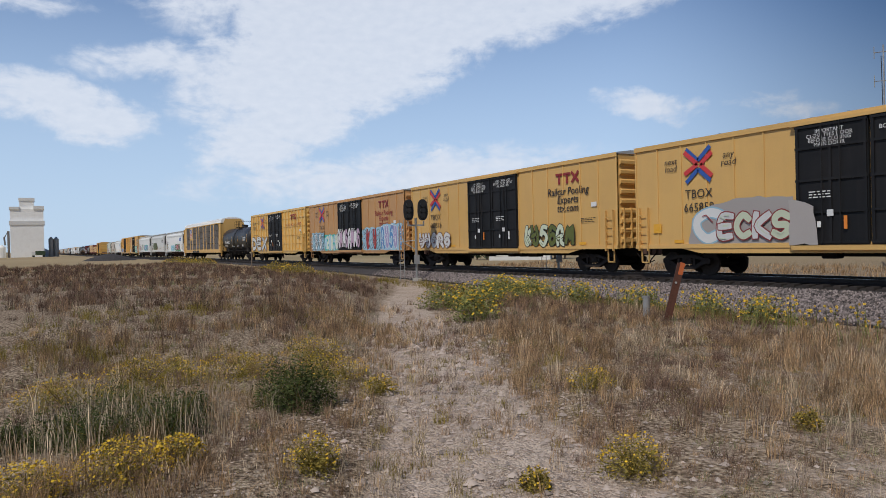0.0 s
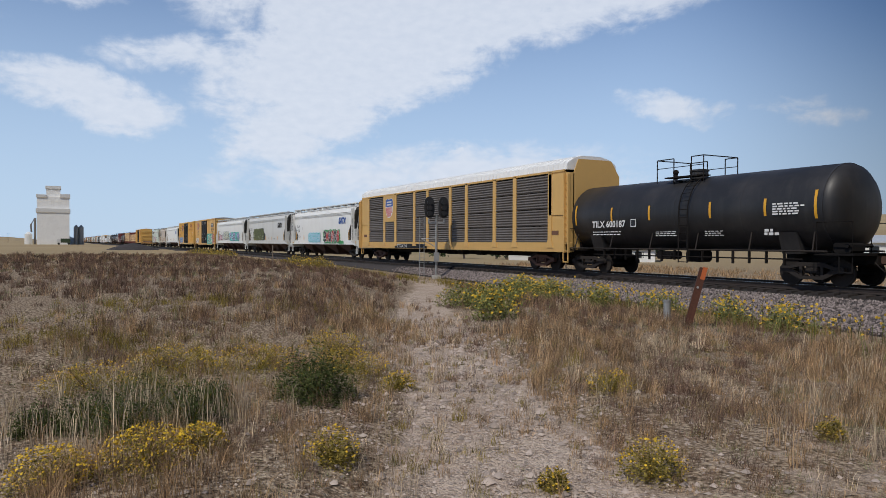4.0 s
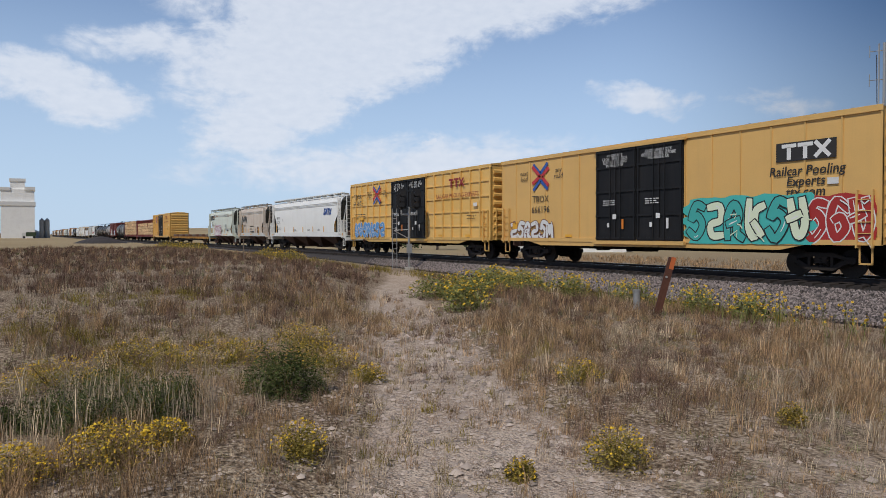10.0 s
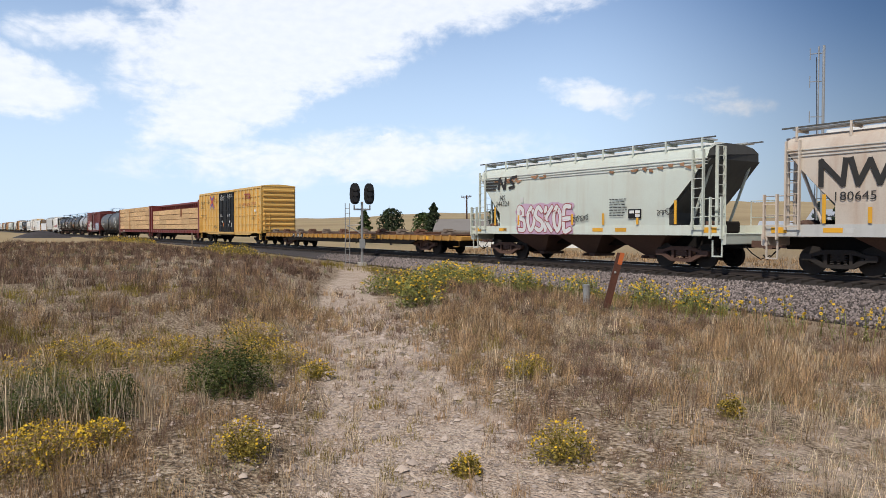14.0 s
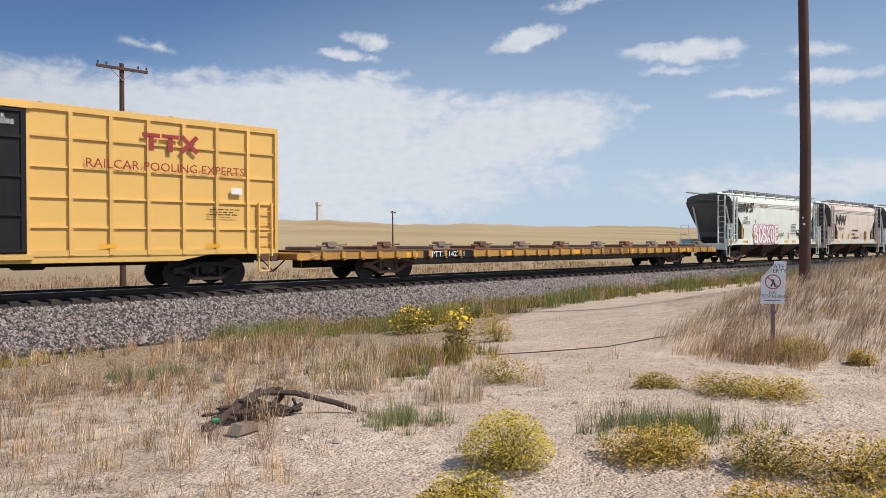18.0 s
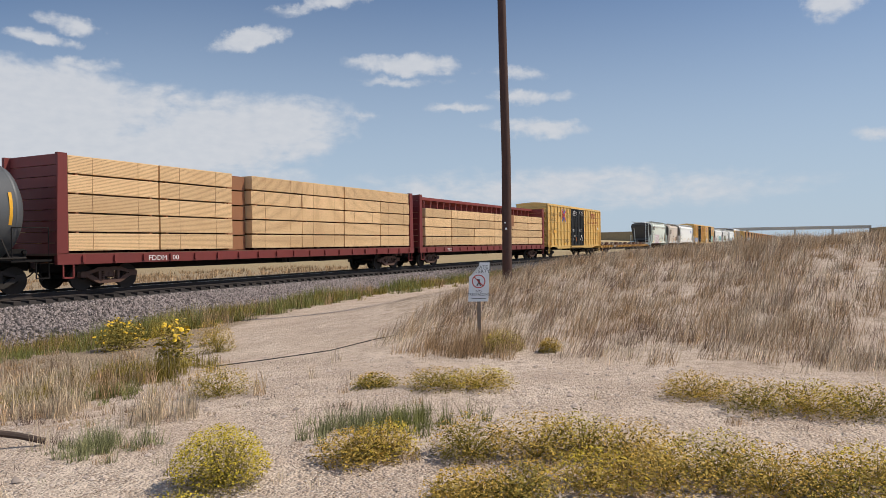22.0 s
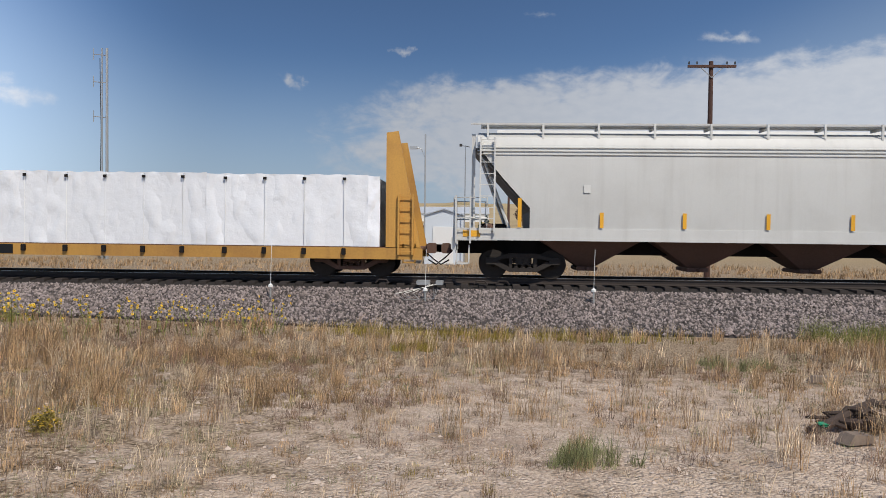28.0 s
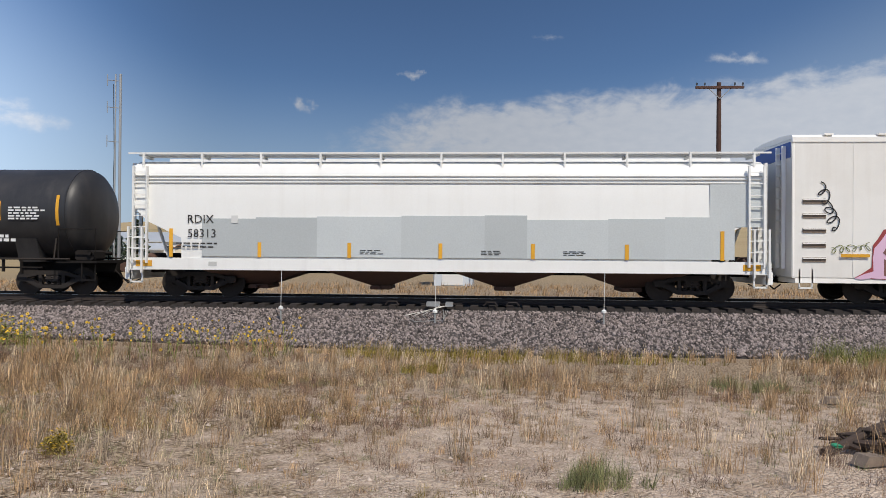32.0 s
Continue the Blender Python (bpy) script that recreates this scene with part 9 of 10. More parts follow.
def field(name, label, material, x, y, per, h, radius, spread, wide, seed, wind=(0.22, 0.05), category="grass", bent=False, spread_tone=0.16):
    """Tufts of blades round the given centres, as one body of grass."""
    rng = np.random.default_rng(seed)
    n = len(x)
    if n == 0:
        return
    hh = np.repeat(np.broadcast_to(h, n), per) * rng.uniform(0.35, 1.2, n * per)
    r = np.repeat(np.broadcast_to(radius, n), per) * np.sqrt(rng.random(n * per))
    a = rng.uniform(0, 2 * np.pi, n * per)
    v = blade_arrays(np.repeat(x, per) + np.cos(a) * r, np.repeat(y, per) + np.sin(a) * r, hh, spread, rng, wide, wind, bent).reshape(-1, 3)
    base = np.arange(n * per)[:, None, None] * (5 if bent else 3)
    tri = np.array([(0, 1, 2), (0, 2, 3), (3, 2, 4)] if bent else [(0, 1, 2)])[None]
    me = fast_mesh(name, v, (base + tri).reshape(-1, 3), material, 3)
    tone = np.repeat(np.clip(rng.normal(0, spread_tone, n), -0.45, 0.45), per * (5 if bent else 3))
    me.attributes.new("tone", "FLOAT", "POINT").data.foreach_set("value", tone.astype(np.float32))
    tagged(new(name, me), label, category, kind="stuff")


def scatter(n, x0, x1, y0, y1, keep, seed, power=1.0):
    """Random places in a box, thinned by keep(x, y) in 0..1 and by distance."""
    rng = np.random.default_rng(seed)
    x, y = rng.uniform(x0, x1, n), rng.uniform(y0, y1, n)
    d = np.hypot(x, y)
    k = keep(x, y) * np.clip((12.0 / np.maximum(d, 1)) ** power, 0, 1) * (d > 1.6) * (1 - bare(x, y) ** 0.8 * 0.9)
    m = (rng.random(n) < k) & ((y < TRACK_Y - 4.0) | (y > TRACK_Y + 4.6))
    return x[m], y[m]


def patchy(x, y, s=1.0, p=0.0):
    v = 0.5 + 0.28 * np.sin(x * 0.83 * s + 1.7 * np.sin(y * 0.51 * s + p) + p) + 0.28 * np.sin(y * 1.07 * s + 1.4 * np.sin(x * 0.67 * s - p)) + 0.15 * np.sin(2.9 * s * x + 3.3 * s * y + p)
    return np.clip(v, 0, 1)


def left_field(x, y):
    return smooth(-9.5, -14, x) * smooth(18.6, 16, y) * smooth(0.8, 2.2, near_line(x, y, PATH_LINE))


def right_bank(x, y):
    return smooth(-0.35, 0.55, x - np.interp(y, FOOT_Y, FOOT_X) + 0.35 * np.sin(2.3 * y) * np.sin(0.9 * y + x)) * smooth(0.9, 1.5, near_line(x, y, ROAD_LINE)) * smooth(15.5, 12, y)


def front(x, y):
    return smooth(11, 8, x) * smooth(-24, -16, x) * smooth(4.6, 9.0, y + 0.25 * np.abs(x)) * (0.2 + 0.8 * patchy(x, y, 1.0, 0.4) ** 1.7)


def belt(x, y):
    return np.clip(front(x, y), 0, 1)


# russet and bleached bunch grass of the hummock: (count, patch scale, phase, blades, low, high, radius)
for k, (n, sc, ph, mat, per, low, high, rad, name, label) in enumerate((
        (17000, 0.7, 0.0, RUSSET, 34, 0.12, 0.34, 0.13, "russet_grass", "dense russet-brown dry bunch grass"),
        (5200, 0.6, 2.0, TAN, 24, 0.12, 0.32, 0.10, "tan_grass", "tan dry bunch grass among darker tufts"),
        (1800, 0.45, 4.0, PALE, 16, 0.18, 0.34, 0.09, "bleached_grass", "bleached straw tufts in the field"),
        (12000, 0.5, 1.5, THATCH, 22, 0.05, 0.16, 0.2, "dead_thatch", "dark dead thatch between the tufts"),
        (3000, 0.5, 5.5, SAGE, 24, 0.08, 0.18, 0.1, "sage_grass", "grey-green weeds through the dry field"))):
    x, y = scatter(n, -75, -8.5, -16, 18.6, lambda a, b: left_field(a, b) * (0.15 + 0.85 * patchy(a, b, sc, ph) ** 1.4), 200 + k, 0.5)
    field(name, label, mat, x, y, per, low + high * patchy(x, y, 1.7, ph + 1.0), rad, 0.5, 0.0017, 200 + k, (0.14, 0.03), spread_tone=0.24)
# belt in front of the ballast
for k, (n, ph, mat, per, low, high, name, label) in enumerate((
        (7600, 1.0, TAN, 30, 0.10, 0.42, "tan_grass", "tan knee-high bunch grass before the ballast"),
        (6800, 5.0, RUSSET, 34, 0.08, 0.38, "russet_grass", "russet bunch grass before the ballast"),
        (4600, 0.5, PALE, 22, 0.12, 0.40, "bleached_grass", "bleached straw tufts before the ballast"),
        (7000, 2.5, THATCH, 20, 0.04, 0.10, "dead_thatch", "dark dead thatch under the dry belt"),
        (1500, 3.3, SAGE, 18, 0.08, 0.24, "sage_grass", "grey-green weeds in the dry belt"))):
    lean = (lambda a: 1.0, lambda a: 0.25 + 0.75 * smooth(0, -8, a), lambda a: 0.35 + 0.65 * smooth(-9, -2, a), lambda a: 0.5 + 0.5 * smooth(2, -6, a), lambda a: 1.0)[k]
    x, y = scatter(n, -26, 11, 3.0, 18.5, lambda a, b: lean(a) * belt(a, b) * (0.15 + 0.85 * patchy(a, b, 1.3, ph) ** 1.5), 210 + k, 0.2)
    field(name, label, mat, x, y, per, low + high * patchy(x, y, 2.3, ph), 0.16 if mat is THATCH else 0.10, 0.65, 0.0014, 210 + k, (0.1, 0.03), bent=mat in (TAN, PALE), spread_tone=0.26)
# sparse tufts on the near soil
for k, (n, p, mat, per, low, high, rad, name, label) in enumerate((
        (8000, 1.3, TAN, 38, 0.06, 0.40, 0.075, "short_grass", "sparse short dry tufts on bare soil"),
        (6600, 1.3, RUSSET, 38, 0.06, 0.36, 0.08, "short_grass", "russet tufts on bare soil"),
        (4200, 1.4, PALE, 24, 0.06, 0.38, 0.065, "short_grass", "bleached wisps on bare soil"),
        (11000, 0.8, THATCH, 12, 0.02, 0.06, 0.13, "litter", "low grey-brown litter and stubble"),
        (9000, 0.6, TAN, 10, 0.015, 0.05, 0.11, "litter", "pale broken stalks lying on the soil"),
        (4200, 1.2, SAGE, 24, 0.04, 0.2, 0.06, "green_tufts", "small grey-green weeds on the soil"),
        (2600, 1.2, OLIVE, 24, 0.05, 0.24, 0.06, "green_tufts", "small yellow-olive weeds on the soil"))):
    x, y = scatter(n, -14, 8.5, -2, 13, lambda a, b: (0.45 + 0.55 * smooth(1.0, -2.5, a)) * (0.10 + 0.92 * patchy(a, b, 1.5, 0.7 + 1.3 * k) ** (p + 0.5)), 220 + k, 0.0)
    field(name, label, mat, x, y, per, (low + high * patchy(x, y, 3.1, 0.3 + k) * patchy(x, y, 1.1, 2.0 * k)) * (0.6 + 0.4 * smooth(1.0, -2.5, x)), rad, 1.1 if name == "litter" else 0.75, 0.0011, 220 + k, (0.08, 0.02), bent=mat in (TAN, PALE) and name != "litter", spread_tone=0.26)
# thin growth on the path itself
for k, (n, mat, per, low, high, label) in enumerate((
        (430, TAN, 20, 0.05, 0.22, "thin dry tufts growing on the dirt path"),
        (330, RUSSET, 22, 0.04, 0.16, "russet stubble growing on the dirt path"),
        (170, PALE, 16, 0.08, 0.24, "bleached stalks growing on the dirt path"),
        (260, OLIVE, 22, 0.04, 0.14, "small olive weeds growing on the dirt path"))):
    rng = np.random.default_rng(260 + k)
    u = rng.random(n) ** 1.2
    x = -3.2 - 13.0 * u + rng.normal(0, 0.5, n)
    y = np.interp(-x, [-p[0] for p in PATH_LINE], [p[1] for p in PATH_LINE]) + rng.normal(-0.1, 0.75, n)
    m = rng.random(n) < 0.15 + 0.85 * patchy(x, y, 2.1, 1.0 + k) ** 1.3
    x, y = x[m], y[m]
    field("short_grass", label, mat, x, y, per, low + high * patchy(x, y, 3.0, 0.6 * k), 0.06, 0.8, 0.0012, 260 + k, (0.06, 0.02), bent=k != 1, spread_tone=0.24)
# yellow-olive weeds over the low ground left of the path
x, y = scatter(1500, -17, -7, -3, 7.5, lambda a, b: smooth(0.9, 1.8, near_line(a, b, PATH_LINE)) * patchy(a, b, 0.9, 3.0) ** 1.6, 240, 0.0)
field("olive_weeds", "yellow-olive weeds across the low ground", OLIVE, x, y, 26, 0.08 + 0.22 * patchy(x, y, 2.0, 1.0), 0.11, 0.6, 0.0018, 240, (0.05, 0.0), "weed", spread_tone=0.2)
# the bank right of the road: long wind-combed grass
for k, (n, ph, mat, per, low, high, label) in enumerate((
        (26000, 0.3, TAN, 32, 0.24, 0.36, "long wind-combed dry grass on the bank"),
        (17000, 2.3, PALE, 30, 0.24, 0.38, "bleached wind-combed grass on the bank"),
        (9000, 4.3, RUSSET, 26, 0.2, 0.34, "russet long grass on the bank"))):
    x, y = scatter(n, 9.5, 75, -30, 15.5, lambda a, b: right_bank(a, b) * (0.25 + 0.75 * patchy(a, b, 1.1, ph) ** 1.3), 230 + k, 0.5)
    field("bank_grass", label, mat, x, y, per, low + high * patchy(x, y, 1.8, ph), 0.22, 0.5, 0.0019, 230 + k, (0.75, -0.2), spread_tone=0.22)
# tufts about the foot of the sign
x, y = RNG.normal(10.75, 0.5, 90), RNG.normal(4.8, 0.45, 90)
field("bank_grass", "dry grass about the foot of the sign", TAN, x, y, 34, 0.22 + 0.3 * RNG.random(90), 0.12, 0.5, 0.0018, 239, (0.4, -0.1), spread_tone=0.22)
# green verge at the ballast toe
for k, (n, mat, label) in enumerate(((6000, FRESH, "green weeds along the foot of the ballast"), (3600, OLIVE, "yellow-olive weeds along the foot of the ballast"), (1600, TAN, "dry stalks along the foot of the ballast"))):
    x, y = scatter(n, 8, 75, 15.7, 18.7, lambda a, b: smooth(6, 10, a) * (0.12 + 0.88 * patchy(a, b, 1.1, 1.0 + k) ** 1.6), 130 + k, 0.2)
    field("green_verge", label, mat, x, y, 24, 0.2 + 0.5 * patchy(x, y, 1.3, 0.2 + k), 0.17, 0.55, 0.0024, 130 + k)
x, y = scatter(3000, -70, 10, 16.4, 18.7, lambda a, b: patchy(a, b, 0.5, 2.0) ** 2, 14, 0.3)
field("green_verge", "yellow-green weeds at the ballast foot", OLIVE, x, y, 10, 0.35, 0.16, 0.5, 0.003, 14)
# beyond the track
x, y = scatter(9000, -60, 60, 27.2, 48, lambda a, b: 0.3 + 0.6 * patchy(a, b, 0.5, 1.0), 15, 0.3)
field("far_grass", "dry grass beyond the track", TAN, x, y, 8, 0.38, 0.2, 0.5, 0.004, 15)


def leaf_cloud(n, rx, rz, rng, leaf, z0=0.0):
    """Small leaves filling a low dome, thin at the foot."""
    u = rng.random(n)
    a = rng.uniform(0, 2 * np.pi, n)
    el = np.arcsin(rng.uniform(0.02, 1, n))
    lump = 1 + 0.18 * np.sin(3 * a + rng.uniform(0, 6)) + 0.12 * np.sin(7 * a + 4 * el)
    k = u ** 0.4 * lump
    c = np.stack([np.cos(a) * np.cos(el) * rx * k, np.sin(a) * np.cos(el) * rx * k, z0 + np.sin(el) * rz * k], 1)
    s = leaf * rng.uniform(0.6, 1.4, (n, 1))
    d1 = rng.normal(size=(n, 3))
    d1[:, 2] = np.abs(d1[:, 2]) * 0.45
    d1 /= np.linalg.norm(d1, axis=1)[:, None]
    d2 = np.cross(d1, rng.normal(0, 0.45, (n, 3)) + np.array([0.1, -0.3, 1.0]))
    d2 /= np.linalg.norm(d2, axis=1)[:, None]
    v = np.stack([c - d1 * s, c + d2 * s * 0.35, c + d1 * s, c - d2 * s * 0.35], 1)
    return v.reshape(-1, 3), np.arange(4 * n).reshape(-1, 4)


def bush(x, y, r, h, leafm, flower, amount, label, seed, name="flowering_bush", leaves=900, size=0.022, petal=0.0085):
    rng = np.random.default_rng(seed)
    b = thing(name, label, "bush", pose(x, y, level(x, y) - 0.02), group="roadside bushes")
    st = Shape()
    for k in range(14):
        a, q = rng.uniform(0, 6.28), r * rng.uniform(0.3, 0.9)
        st.tube([(0, 0, 0), (math.cos(a) * q * 0.5, math.sin(a) * q * 0.5, h * 0.45), (math.cos(a) * q, math.sin(a) * q, h * rng.uniform(0.6, 0.95))], 0.005, 4, 0.002)
    part("stalk", st, OLIVE, b)["kind"] = "stuff"
    v, f = leaf_cloud(leaves, r, h, rng, size)
    part("foliage", fast_mesh("foliage", v, f, leafm, 4), leafm, b)["kind"] = "stuff"
    if amount:
        a = rng.uniform(0, 2 * np.pi, amount)
        el = np.arcsin(rng.uniform(0.25, 1, amount))
        k = rng.uniform(0.88, 1.12, amount)
        c = np.stack([np.cos(a) * np.cos(el) * r * k, np.sin(a) * np.cos(el) * r * k, np.sin(el) * h * k + 0.02], 1)
        s = petal * rng.uniform(0.6, 1.4, (amount, 1))
        tilt = rng.normal(0, 0.5, (amount, 3)) + np.array([0, -0.3, 1.0])
        tilt /= np.linalg.norm(tilt, axis=1)[:, None]
        d1 = np.cross(tilt, rng.normal(size=(amount, 3)))
        d1 /= np.linalg.norm(d1, axis=1)[:, None]
        d2 = np.cross(tilt, d1)
        vs = []
        for j in range(6):
            q = 2 * math.pi * j / 6
            vs.append(c + d1 * s * math.cos(q) + d2 * s * math.sin(q))
        vs.append(c + tilt * s * 0.5)
        v = np.stack(vs, 1).reshape(-1, 3)
        tri = np.array([(j, (j + 1) % 6, 6) for j in range(6)])
        f = (np.arange(amount)[:, None, None] * 7 + tri[None]).reshape(-1, 3)
        part("bloom", fast_mesh("bloom", v, f, flower, 3), flower, b)["kind"] = "stuff"
    return b


BUSHY = "low bush covered in small yellow flowers"
bush(4.05, 3.85, 0.35, 0.40, OLIVE, GOLD, 2600, "round bush covered in bright yellow flowers", 1, leaves=5200, size=0.013, petal=0.006)
for k, (x, y, r, h) in enumerate(((3.25, 3.45, 0.28, 0.2), (2.95, 3.3, 0.26, 0.18), (6.85, 6.6, 0.45, 0.36), (10.7, 4.35, 0.36, 0.34), (10.85, 3.6, 0.2, 0.22), (7.6, 3.9, 0.42, 0.22), (7.75, 3.4, 0.42, 0.22),
                                  (8.0, 1.05, 0.40, 0.26), (7.65, 0.45, 0.45, 0.28), (7.75, -0.02, 0.45, 0.28), (7.9, -0.5, 0.45, 0.26), (4.85, 3.2, 0.32, 0.24), (5.05, 3.05, 0.3, 0.26), (5.25, 2.4, 0.33, 0.3),
                                  (5.4, 1.9, 0.38, 0.34), (5.6, 1.6, 0.36, 0.3), (5.6, 1.2, 0.4, 0.3), (5.1, 0.9, 0.38, 0.28), (5.5, 0.6, 0.4, 0.3), (5.3, 0.25, 0.42, 0.3), (5.4, -0.1, 0.42, 0.26), (5.8, -0.4, 0.4, 0.26), (4.3, 2.0, 0.3, 0.2), (4.5, 1.7, 0.3, 0.22),
                                  (4.9, 1.3, 0.34, 0.24), (11.0, 10.7, 0.4, 0.42), (12.5, 12.3, 0.45, 0.55), (12.8, 14.0, 0.5, 0.6), (7.5, 4.7, 0.3, 0.16))):
    bush(x, y, r, h, (OLIVE, TANLEAF, TANLEAF, OLIVE, TANLEAF)[k % 5] if k > 2 else OLIVE, OCHRE if k % 3 else GOLD, int(520 * r / 0.35), BUSHY, 20 + k, leaves=2100, size=0.017, petal=0.0062)
for k, (x, y, r, h) in enumerate(((-5.45, 0.48, 0.34, 0.30), (-5.4, -0.12, 0.28, 0.26), (-5.75, 0.9, 0.2, 0.2), (-3.98, 3.88, 0.26, 0.3), (-7.75, 3.5, 0.22, 0.22), (-4.1, 3.05, 0.12, 0.16), (-5.1, 1.75, 0.22, 0.26), (-6.4, 5.6, 0.3, 0.26), (-3.95, 6.0, 0.13, 0.2), (-8.6, 3.2, 0.5, 0.3), (-9.3, 2.2, 0.6, 0.32), (-9.6, 1.2, 0.6, 0.3), (-8.8, 0.2, 0.5, 0.3), (-10.4, 3.6, 0.5, 0.34))):
    bush(x, y, r, h, OLIVE, PETAL, int((520 if k < 3 else 190) * r / 0.3), BUSHY, 60 + k, leaves=1900, size=0.014)
rng = np.random.default_rng(77)
for k, (x, y, r, h) in enumerate(((-6.6, 0.95, 0.36, 0.40), (-6.45, 0.45, 0.34, 0.36), (-6.75, 0.12, 0.28, 0.34), (-7.1, 0.6, 0.42, 0.44), (-7.25, 1.25, 0.26, 0.28), (-6.9, -0.25, 0.2, 0.26))):
    bush(x, y, r, h, DEEP, PETAL, 0, "dark green leafy weed clump beside dry stalks", 110 + k, "green_weed_clump", 5200, 0.0125)
x, y = rng.normal(-6.6, 0.4, 110), rng.normal(0.5, 0.65, 110)
field("dry_stalks", "pale dry stalks rising through the green weeds", PALE, x, y, 9, 0.3 + 0.3 * rng.random(110), 0.08, 0.4, 0.0018, 300, (0.1, 0.0), bent=True)
bush(-7.2, 2.3, 0.44, 0.5, DEEP, PETAL, 0, "dense dark green bush beside the dirt path", 90, "green_bush", 7500, 0.018)
for k, (cx, cy, r, mat) in enumerate(((4.45, 5.6, 0.36, SAGE), (5.7, 3.8, 0.42, SAGE), (5.95, 3.3, 0.38, FRESH), (0.62, 5.5, 0.26, SAGE), (4.3, 12.5, 0.7, SAGE), (-1.4, 14.5, 0.5, OLIVE), (6.2, 9.3, 0.7, OLIVE), (6.6, 8.5, 0.5, FRESH), (7.3, 10.4, 0.6, OLIVE))):
    x, y = rng.normal(cx, r * 0.55, 46), rng.normal(cy, r * 0.55, 46)
    field("green_weed", "wispy grey-green weed clump on gravel", mat, x, y, 30, 0.1 + 0.2 * rng.random(46), 0.06, 0.6, 0.0019, 320 + k, (0.1, 0.0), "weed")
# straw and weeds between the road and the ballast
for k, (cx, cy, r, n, mat, tall, label) in enumerate((
        (6.6, 9.9, 0.5, 40, PALE, 0.45, "tall bleached straw on the gravel"), (5.6, 8.0, 0.4, 44, PALE, 0.45, "bleached straw on the gravel"),
        (7.3, 9.3, 0.8, 60, TAN, 0.3, "thin tan straw on the gravel"), (8.1, 9.2, 0.7, 70, OLIVE, 0.4, "yellow-olive weeds beside the dirt road"),
        (5.5, 6.1, 0.3, 22, PALE, 0.45, "tall bleached straw on the gravel"), (7.8, 9.8, 0.9, 50, OLIVE, 0.25, "low yellow-olive weeds on the gravel"))):
    x, y = rng.normal(cx, r * 0.6, n), rng.normal(cy, r * 0.6, n)
    field("road_weeds", label, mat, x, y, 24, tall * (0.5 + 0.6 * rng.random(n)), 0.08, 0.5, 0.0016, 340 + k, (0.12, 0.02), "weed", bent=True, spread_tone=0.22)
# sunflower stands along the ballast
SUNX = ((-19.8, 11.4, 1.0), (-17.6, 11.2, 0.9), (-19.2, 13.0, 1.1), (-15.2, 9.6, 0.7), (-22.5, 16.6, 1.0), (-20.5, 15.2, 0.9), (-18.2, 15.4, 0.8), (-16.5, 16.6, 0.7), (-14.5, 17.2, 0.6), (-12.5, 17.0, 0.6), (-25.5, 17.4, 0.9),
        (-45, 14.6, 1.3), (-52, 15.5, 1.2), (-80, 15, 2.2), (-88, 14.5, 2.0), (12.0, 14.8, 0.6), (8.8, 9.5, 0.34))
for k, (x, y, r) in enumerate(SUNX):
    bush(x, y, r, 0.75, FRESH if k < 11 else OLIVE, PETAL, int(120 * r), "stand of small sunflowers with yellow heads", 130 + k, "sunflower_stand", int(2600 * r), 0.045, 0.034)

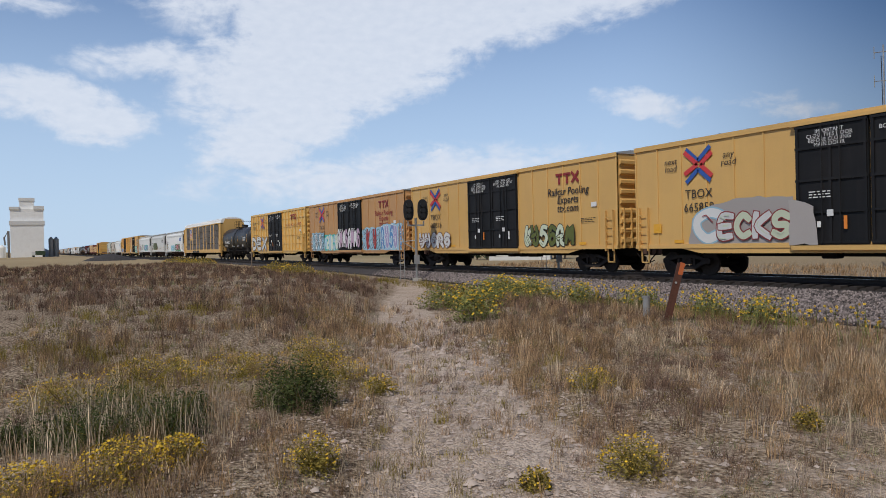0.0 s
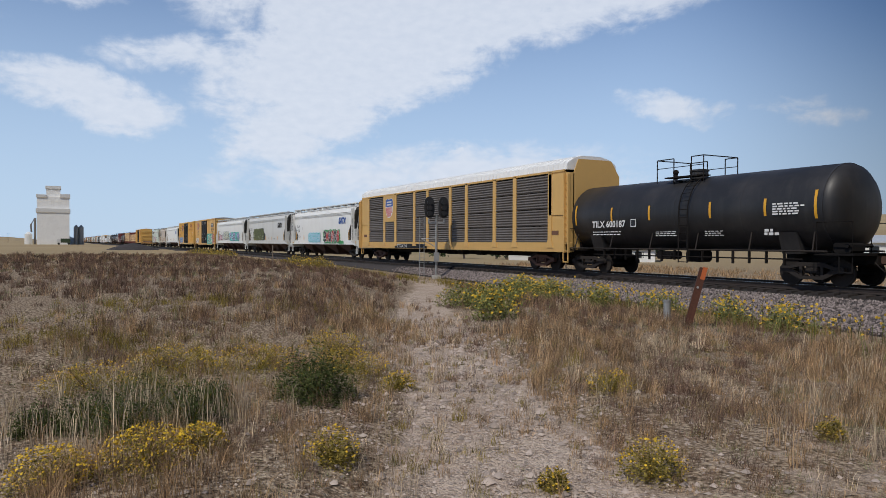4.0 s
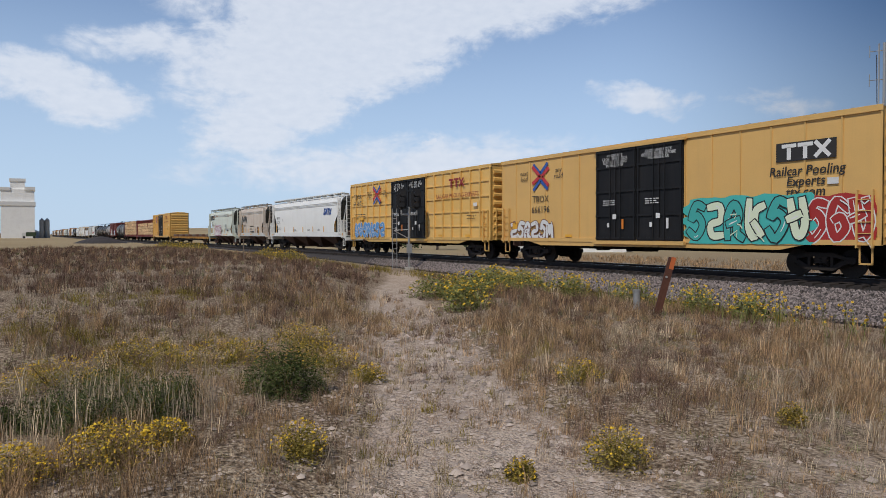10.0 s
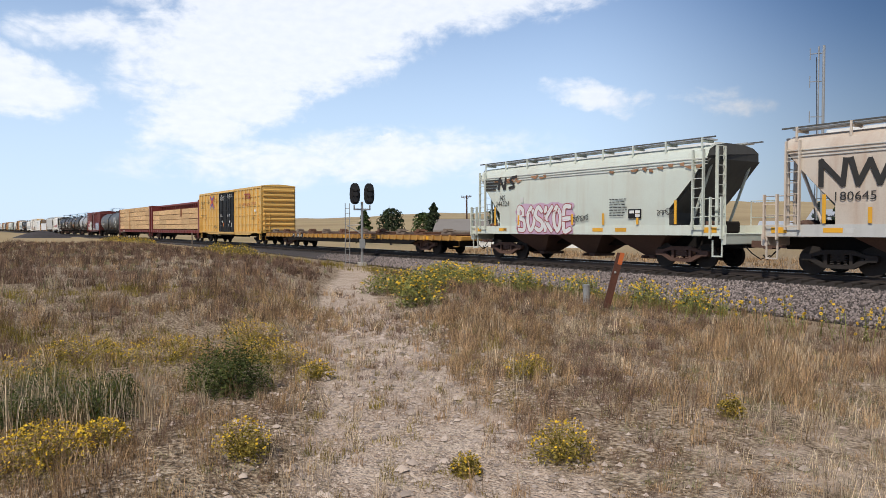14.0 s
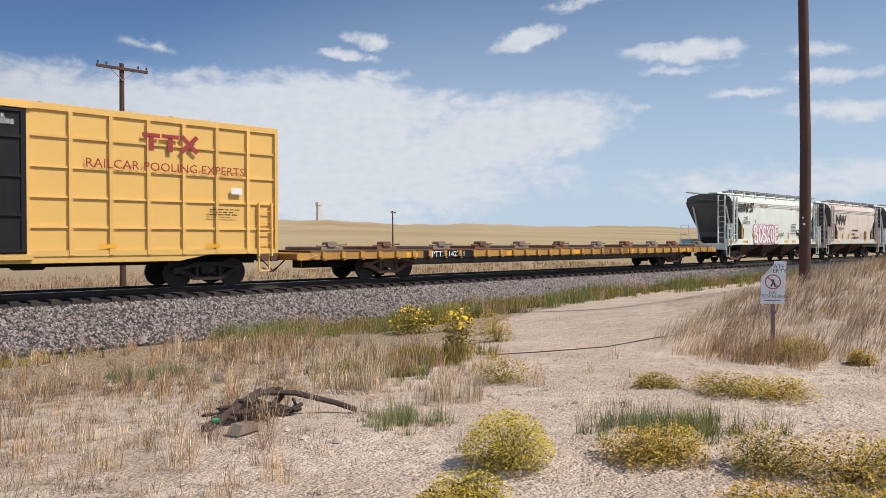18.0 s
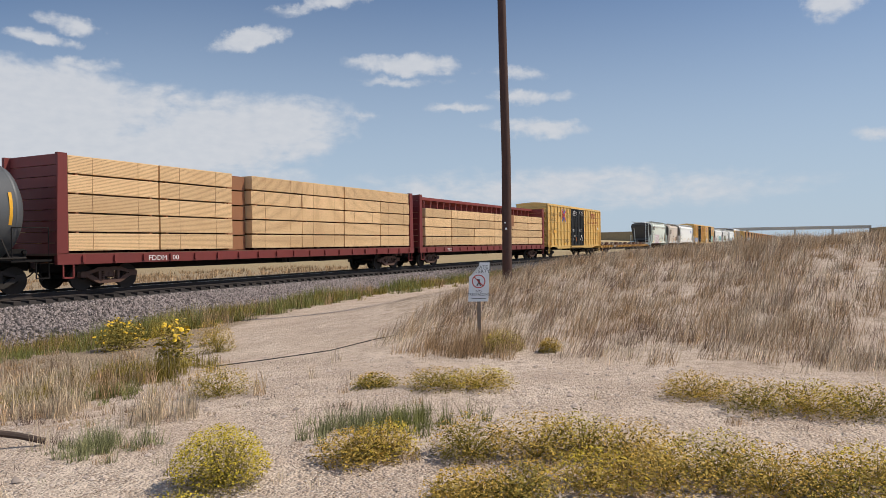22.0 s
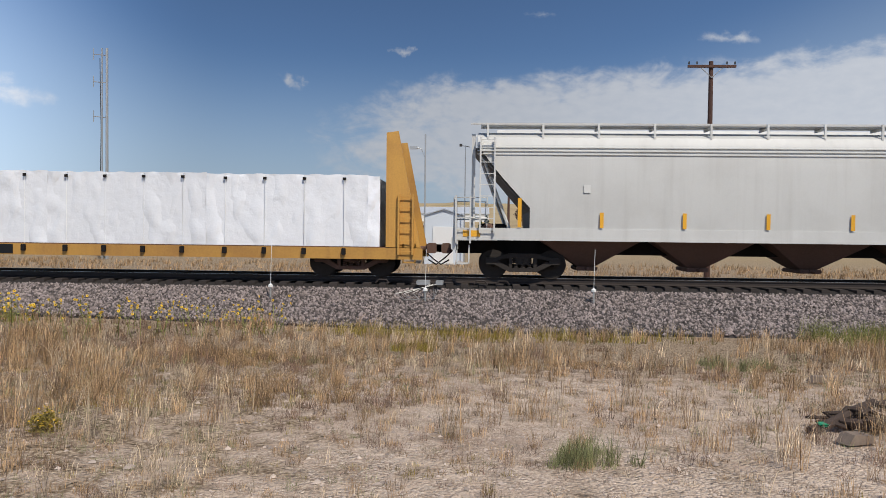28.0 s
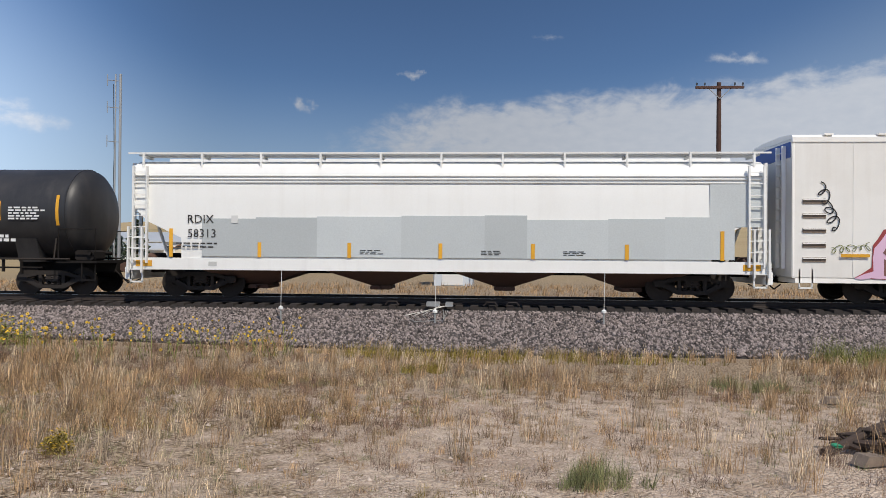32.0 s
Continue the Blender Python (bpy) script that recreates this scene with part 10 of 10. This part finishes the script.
# single sunflowers strung along the foot of the ballast
def lone_sunflowers():
    rng = np.random.default_rng(31)
    n = 240
    x = -24 + 19.5 * rng.random(n) ** 1.15
    y = np.interp(x, (-24, -8, -4), (16.6, 15.3, 16.2)) + rng.normal(0, 0.75, n)
    z = ground_z(x, y)
    h = rng.uniform(0.35, 0.85, n)
    lean = rng.normal(0, 0.12, (n, 2))
    tip = np.stack([x + lean[:, 0], y + lean[:, 1], z + h], 1)
    foot = np.stack([x, y, z - 0.02], 1)
    w = np.array([0.006, 0.004, 0.0])
    stem = np.stack([foot - w, foot + w, tip + w * 0.6, tip - w * 0.6], 1).reshape(-1, 3)
    m = 9
    u = rng.uniform(0.2, 0.9, (n, m, 1))
    c = foot[:, None] + (tip - foot)[:, None] * u
    a = rng.uniform(0, 2 * np.pi, (n, m, 1))
    d = np.concatenate([np.cos(a), np.sin(a), rng.uniform(-0.3, 0.5, (n, m, 1))], -1) * rng.uniform(0.05, 0.11, (n, m, 1))
    side = np.concatenate([-np.sin(a), np.cos(a), np.zeros((n, m, 1))], -1) * 0.022
    leaf = np.stack([c, c + d * 0.5 + side, c + d, c + d * 0.5 - side], 2).reshape(-1, 3)
    v = np.concatenate([stem, leaf])
    tagged(new("sunflower_stems", fast_mesh("sunflower_stems", v, np.arange(len(v)).reshape(-1, 4), FRESH, 4)), "green stems and leaves of small sunflowers", "flowers", kind="stuff")
    k = 2
    c = np.repeat(tip, k, 0) + rng.normal(0, 0.09, (n * k, 3)) * np.array([1, 1, 0.8])
    s = rng.uniform(0.022, 0.042, (n * k, 1))
    face = rng.normal(0, 0.45, (n * k, 3)) + np.array([0.45, -0.75, 0.45])
    face /= np.linalg.norm(face, axis=1)[:, None]
    d1 = np.cross(face, (0.1, 0.2, 1.0))
    d1 /= np.linalg.norm(d1, axis=1)[:, None]
    d2 = np.cross(face, d1)
    ring = [c + (d1 * math.cos(q) + d2 * math.sin(q)) * s * (1.0 if j % 2 else 0.62) for j, q in enumerate(np.linspace(0, 2 * math.pi, 16, endpoint=False))]
    v = np.stack(ring + [c + face * s * 0.2], 1).reshape(-1, 3)
    tri = np.array([(j, (j + 1) % 16, 16) for j in range(16)])
    f = (np.arange(n * k)[:, None, None] * 17 + tri[None]).reshape(-1, 3)
    tagged(new("sunflower_heads", fast_mesh("sunflower_heads", v, f, PETAL, 3)), "yellow heads of small sunflowers", "flowers", kind="stuff")
    ring = [c + face * s * 0.22 + (d1 * math.cos(q) + d2 * math.sin(q)) * s * 0.32 for q in np.linspace(0, 2 * math.pi, 6, endpoint=False)]
    v = np.stack(ring, 1).reshape(-1, 3)
    tri = np.array([(0, 1, 2), (0, 2, 3), (0, 3, 4), (0, 4, 5)])
    f = (np.arange(n * k)[:, None, None] * 6 + tri[None]).reshape(-1, 3)
    tagged(new("sunflower_eyes", fast_mesh("sunflower_eyes", v, f, SCRAP, 3)), "dark eyes of small sunflowers", "flowers", kind="stuff")


lone_sunflowers()


# loose stones
def stones():
    rng = np.random.default_rng(9)
    n = 30000
    t = rng.random(n)
    pts = np.array(PATH_LINE)
    seg = rng.integers(0, 3, n)
    px = pts[seg, 0] + (pts[seg + 1, 0] - pts[seg, 0]) * t + rng.normal(0, 0.8, n)
    py = pts[seg, 1] + (pts[seg + 1, 1] - pts[seg, 1]) * t + rng.normal(0, 0.8, n)
    m = rng.random(n) < 0.3
    x = np.where(m, px, rng.uniform(-7, 10, n))
    y = np.where(m, py, rng.uniform(-3, 10, n))
    s = np.minimum(rng.gamma(1.1, 0.006, n) + 0.004, 0.05)
    s = np.where(m, np.minimum(s * 1.45, 0.07), s)
    base = np.array([(1, 0, 0), (-1, 0, 0), (0, 1, 0), (0, -1, 0), (0, 0, 0.7), (0, 0, -0.5)], float)
    a = rng.uniform(0, np.pi, n)
    v = base[None] * s[:, None, None] * rng.uniform(0.6, 1.4, (n, 6, 1))
    c, q = np.cos(a)[:, None], np.sin(a)[:, None]
    v = np.stack([v[..., 0] * c - v[..., 1] * q, v[..., 0] * q + v[..., 1] * c, v[..., 2]], -1) + np.stack([x, y, ground_z(x, y) + s * 0.2], -1)[:, None]
    tri = np.array([(0, 2, 4), (2, 1, 4), (1, 3, 4), (3, 0, 4)])
    f = (np.arange(n)[:, None, None] * 6 + tri[None]).reshape(-1, 3)
    m = surface("pale_loose_stone", (0.44, 0.36, 0.30), 0.95, dirt=(0.26, 0.2, 0.165), dirty=0.5, grain=0.1, vary=0.2, island=True)
    tagged(new("loose_stones", fast_mesh("loose_stones", v.reshape(-1, 3), f, m, 3)), "pale pebbles and stones on the soil", "stones", kind="stuff")


stones()


# ---- what moves ----
def motions():
    """The train runs past along the track at about 17.5 m/s."""
    for car, x in TRAIN:
        rows = []
        for t, slack in ((0, 0), (4, 0), (8, 0), (12, 0), (16, 0), (20, 0), (24, 0), (28, 0), (29, 0), (30, 0), (30.4, 0), (30.6, 0), (30.8, -0.67), (31, -0.67), (32, -0.67)):
            s = x + 17.53 * (t - 16) + 0.0128 * (t - 16) ** 2 + slack
            rows.append((float(t), pose(s, TRACK_Y, RAIL_Z)))
        walk(car, rows)


motions()
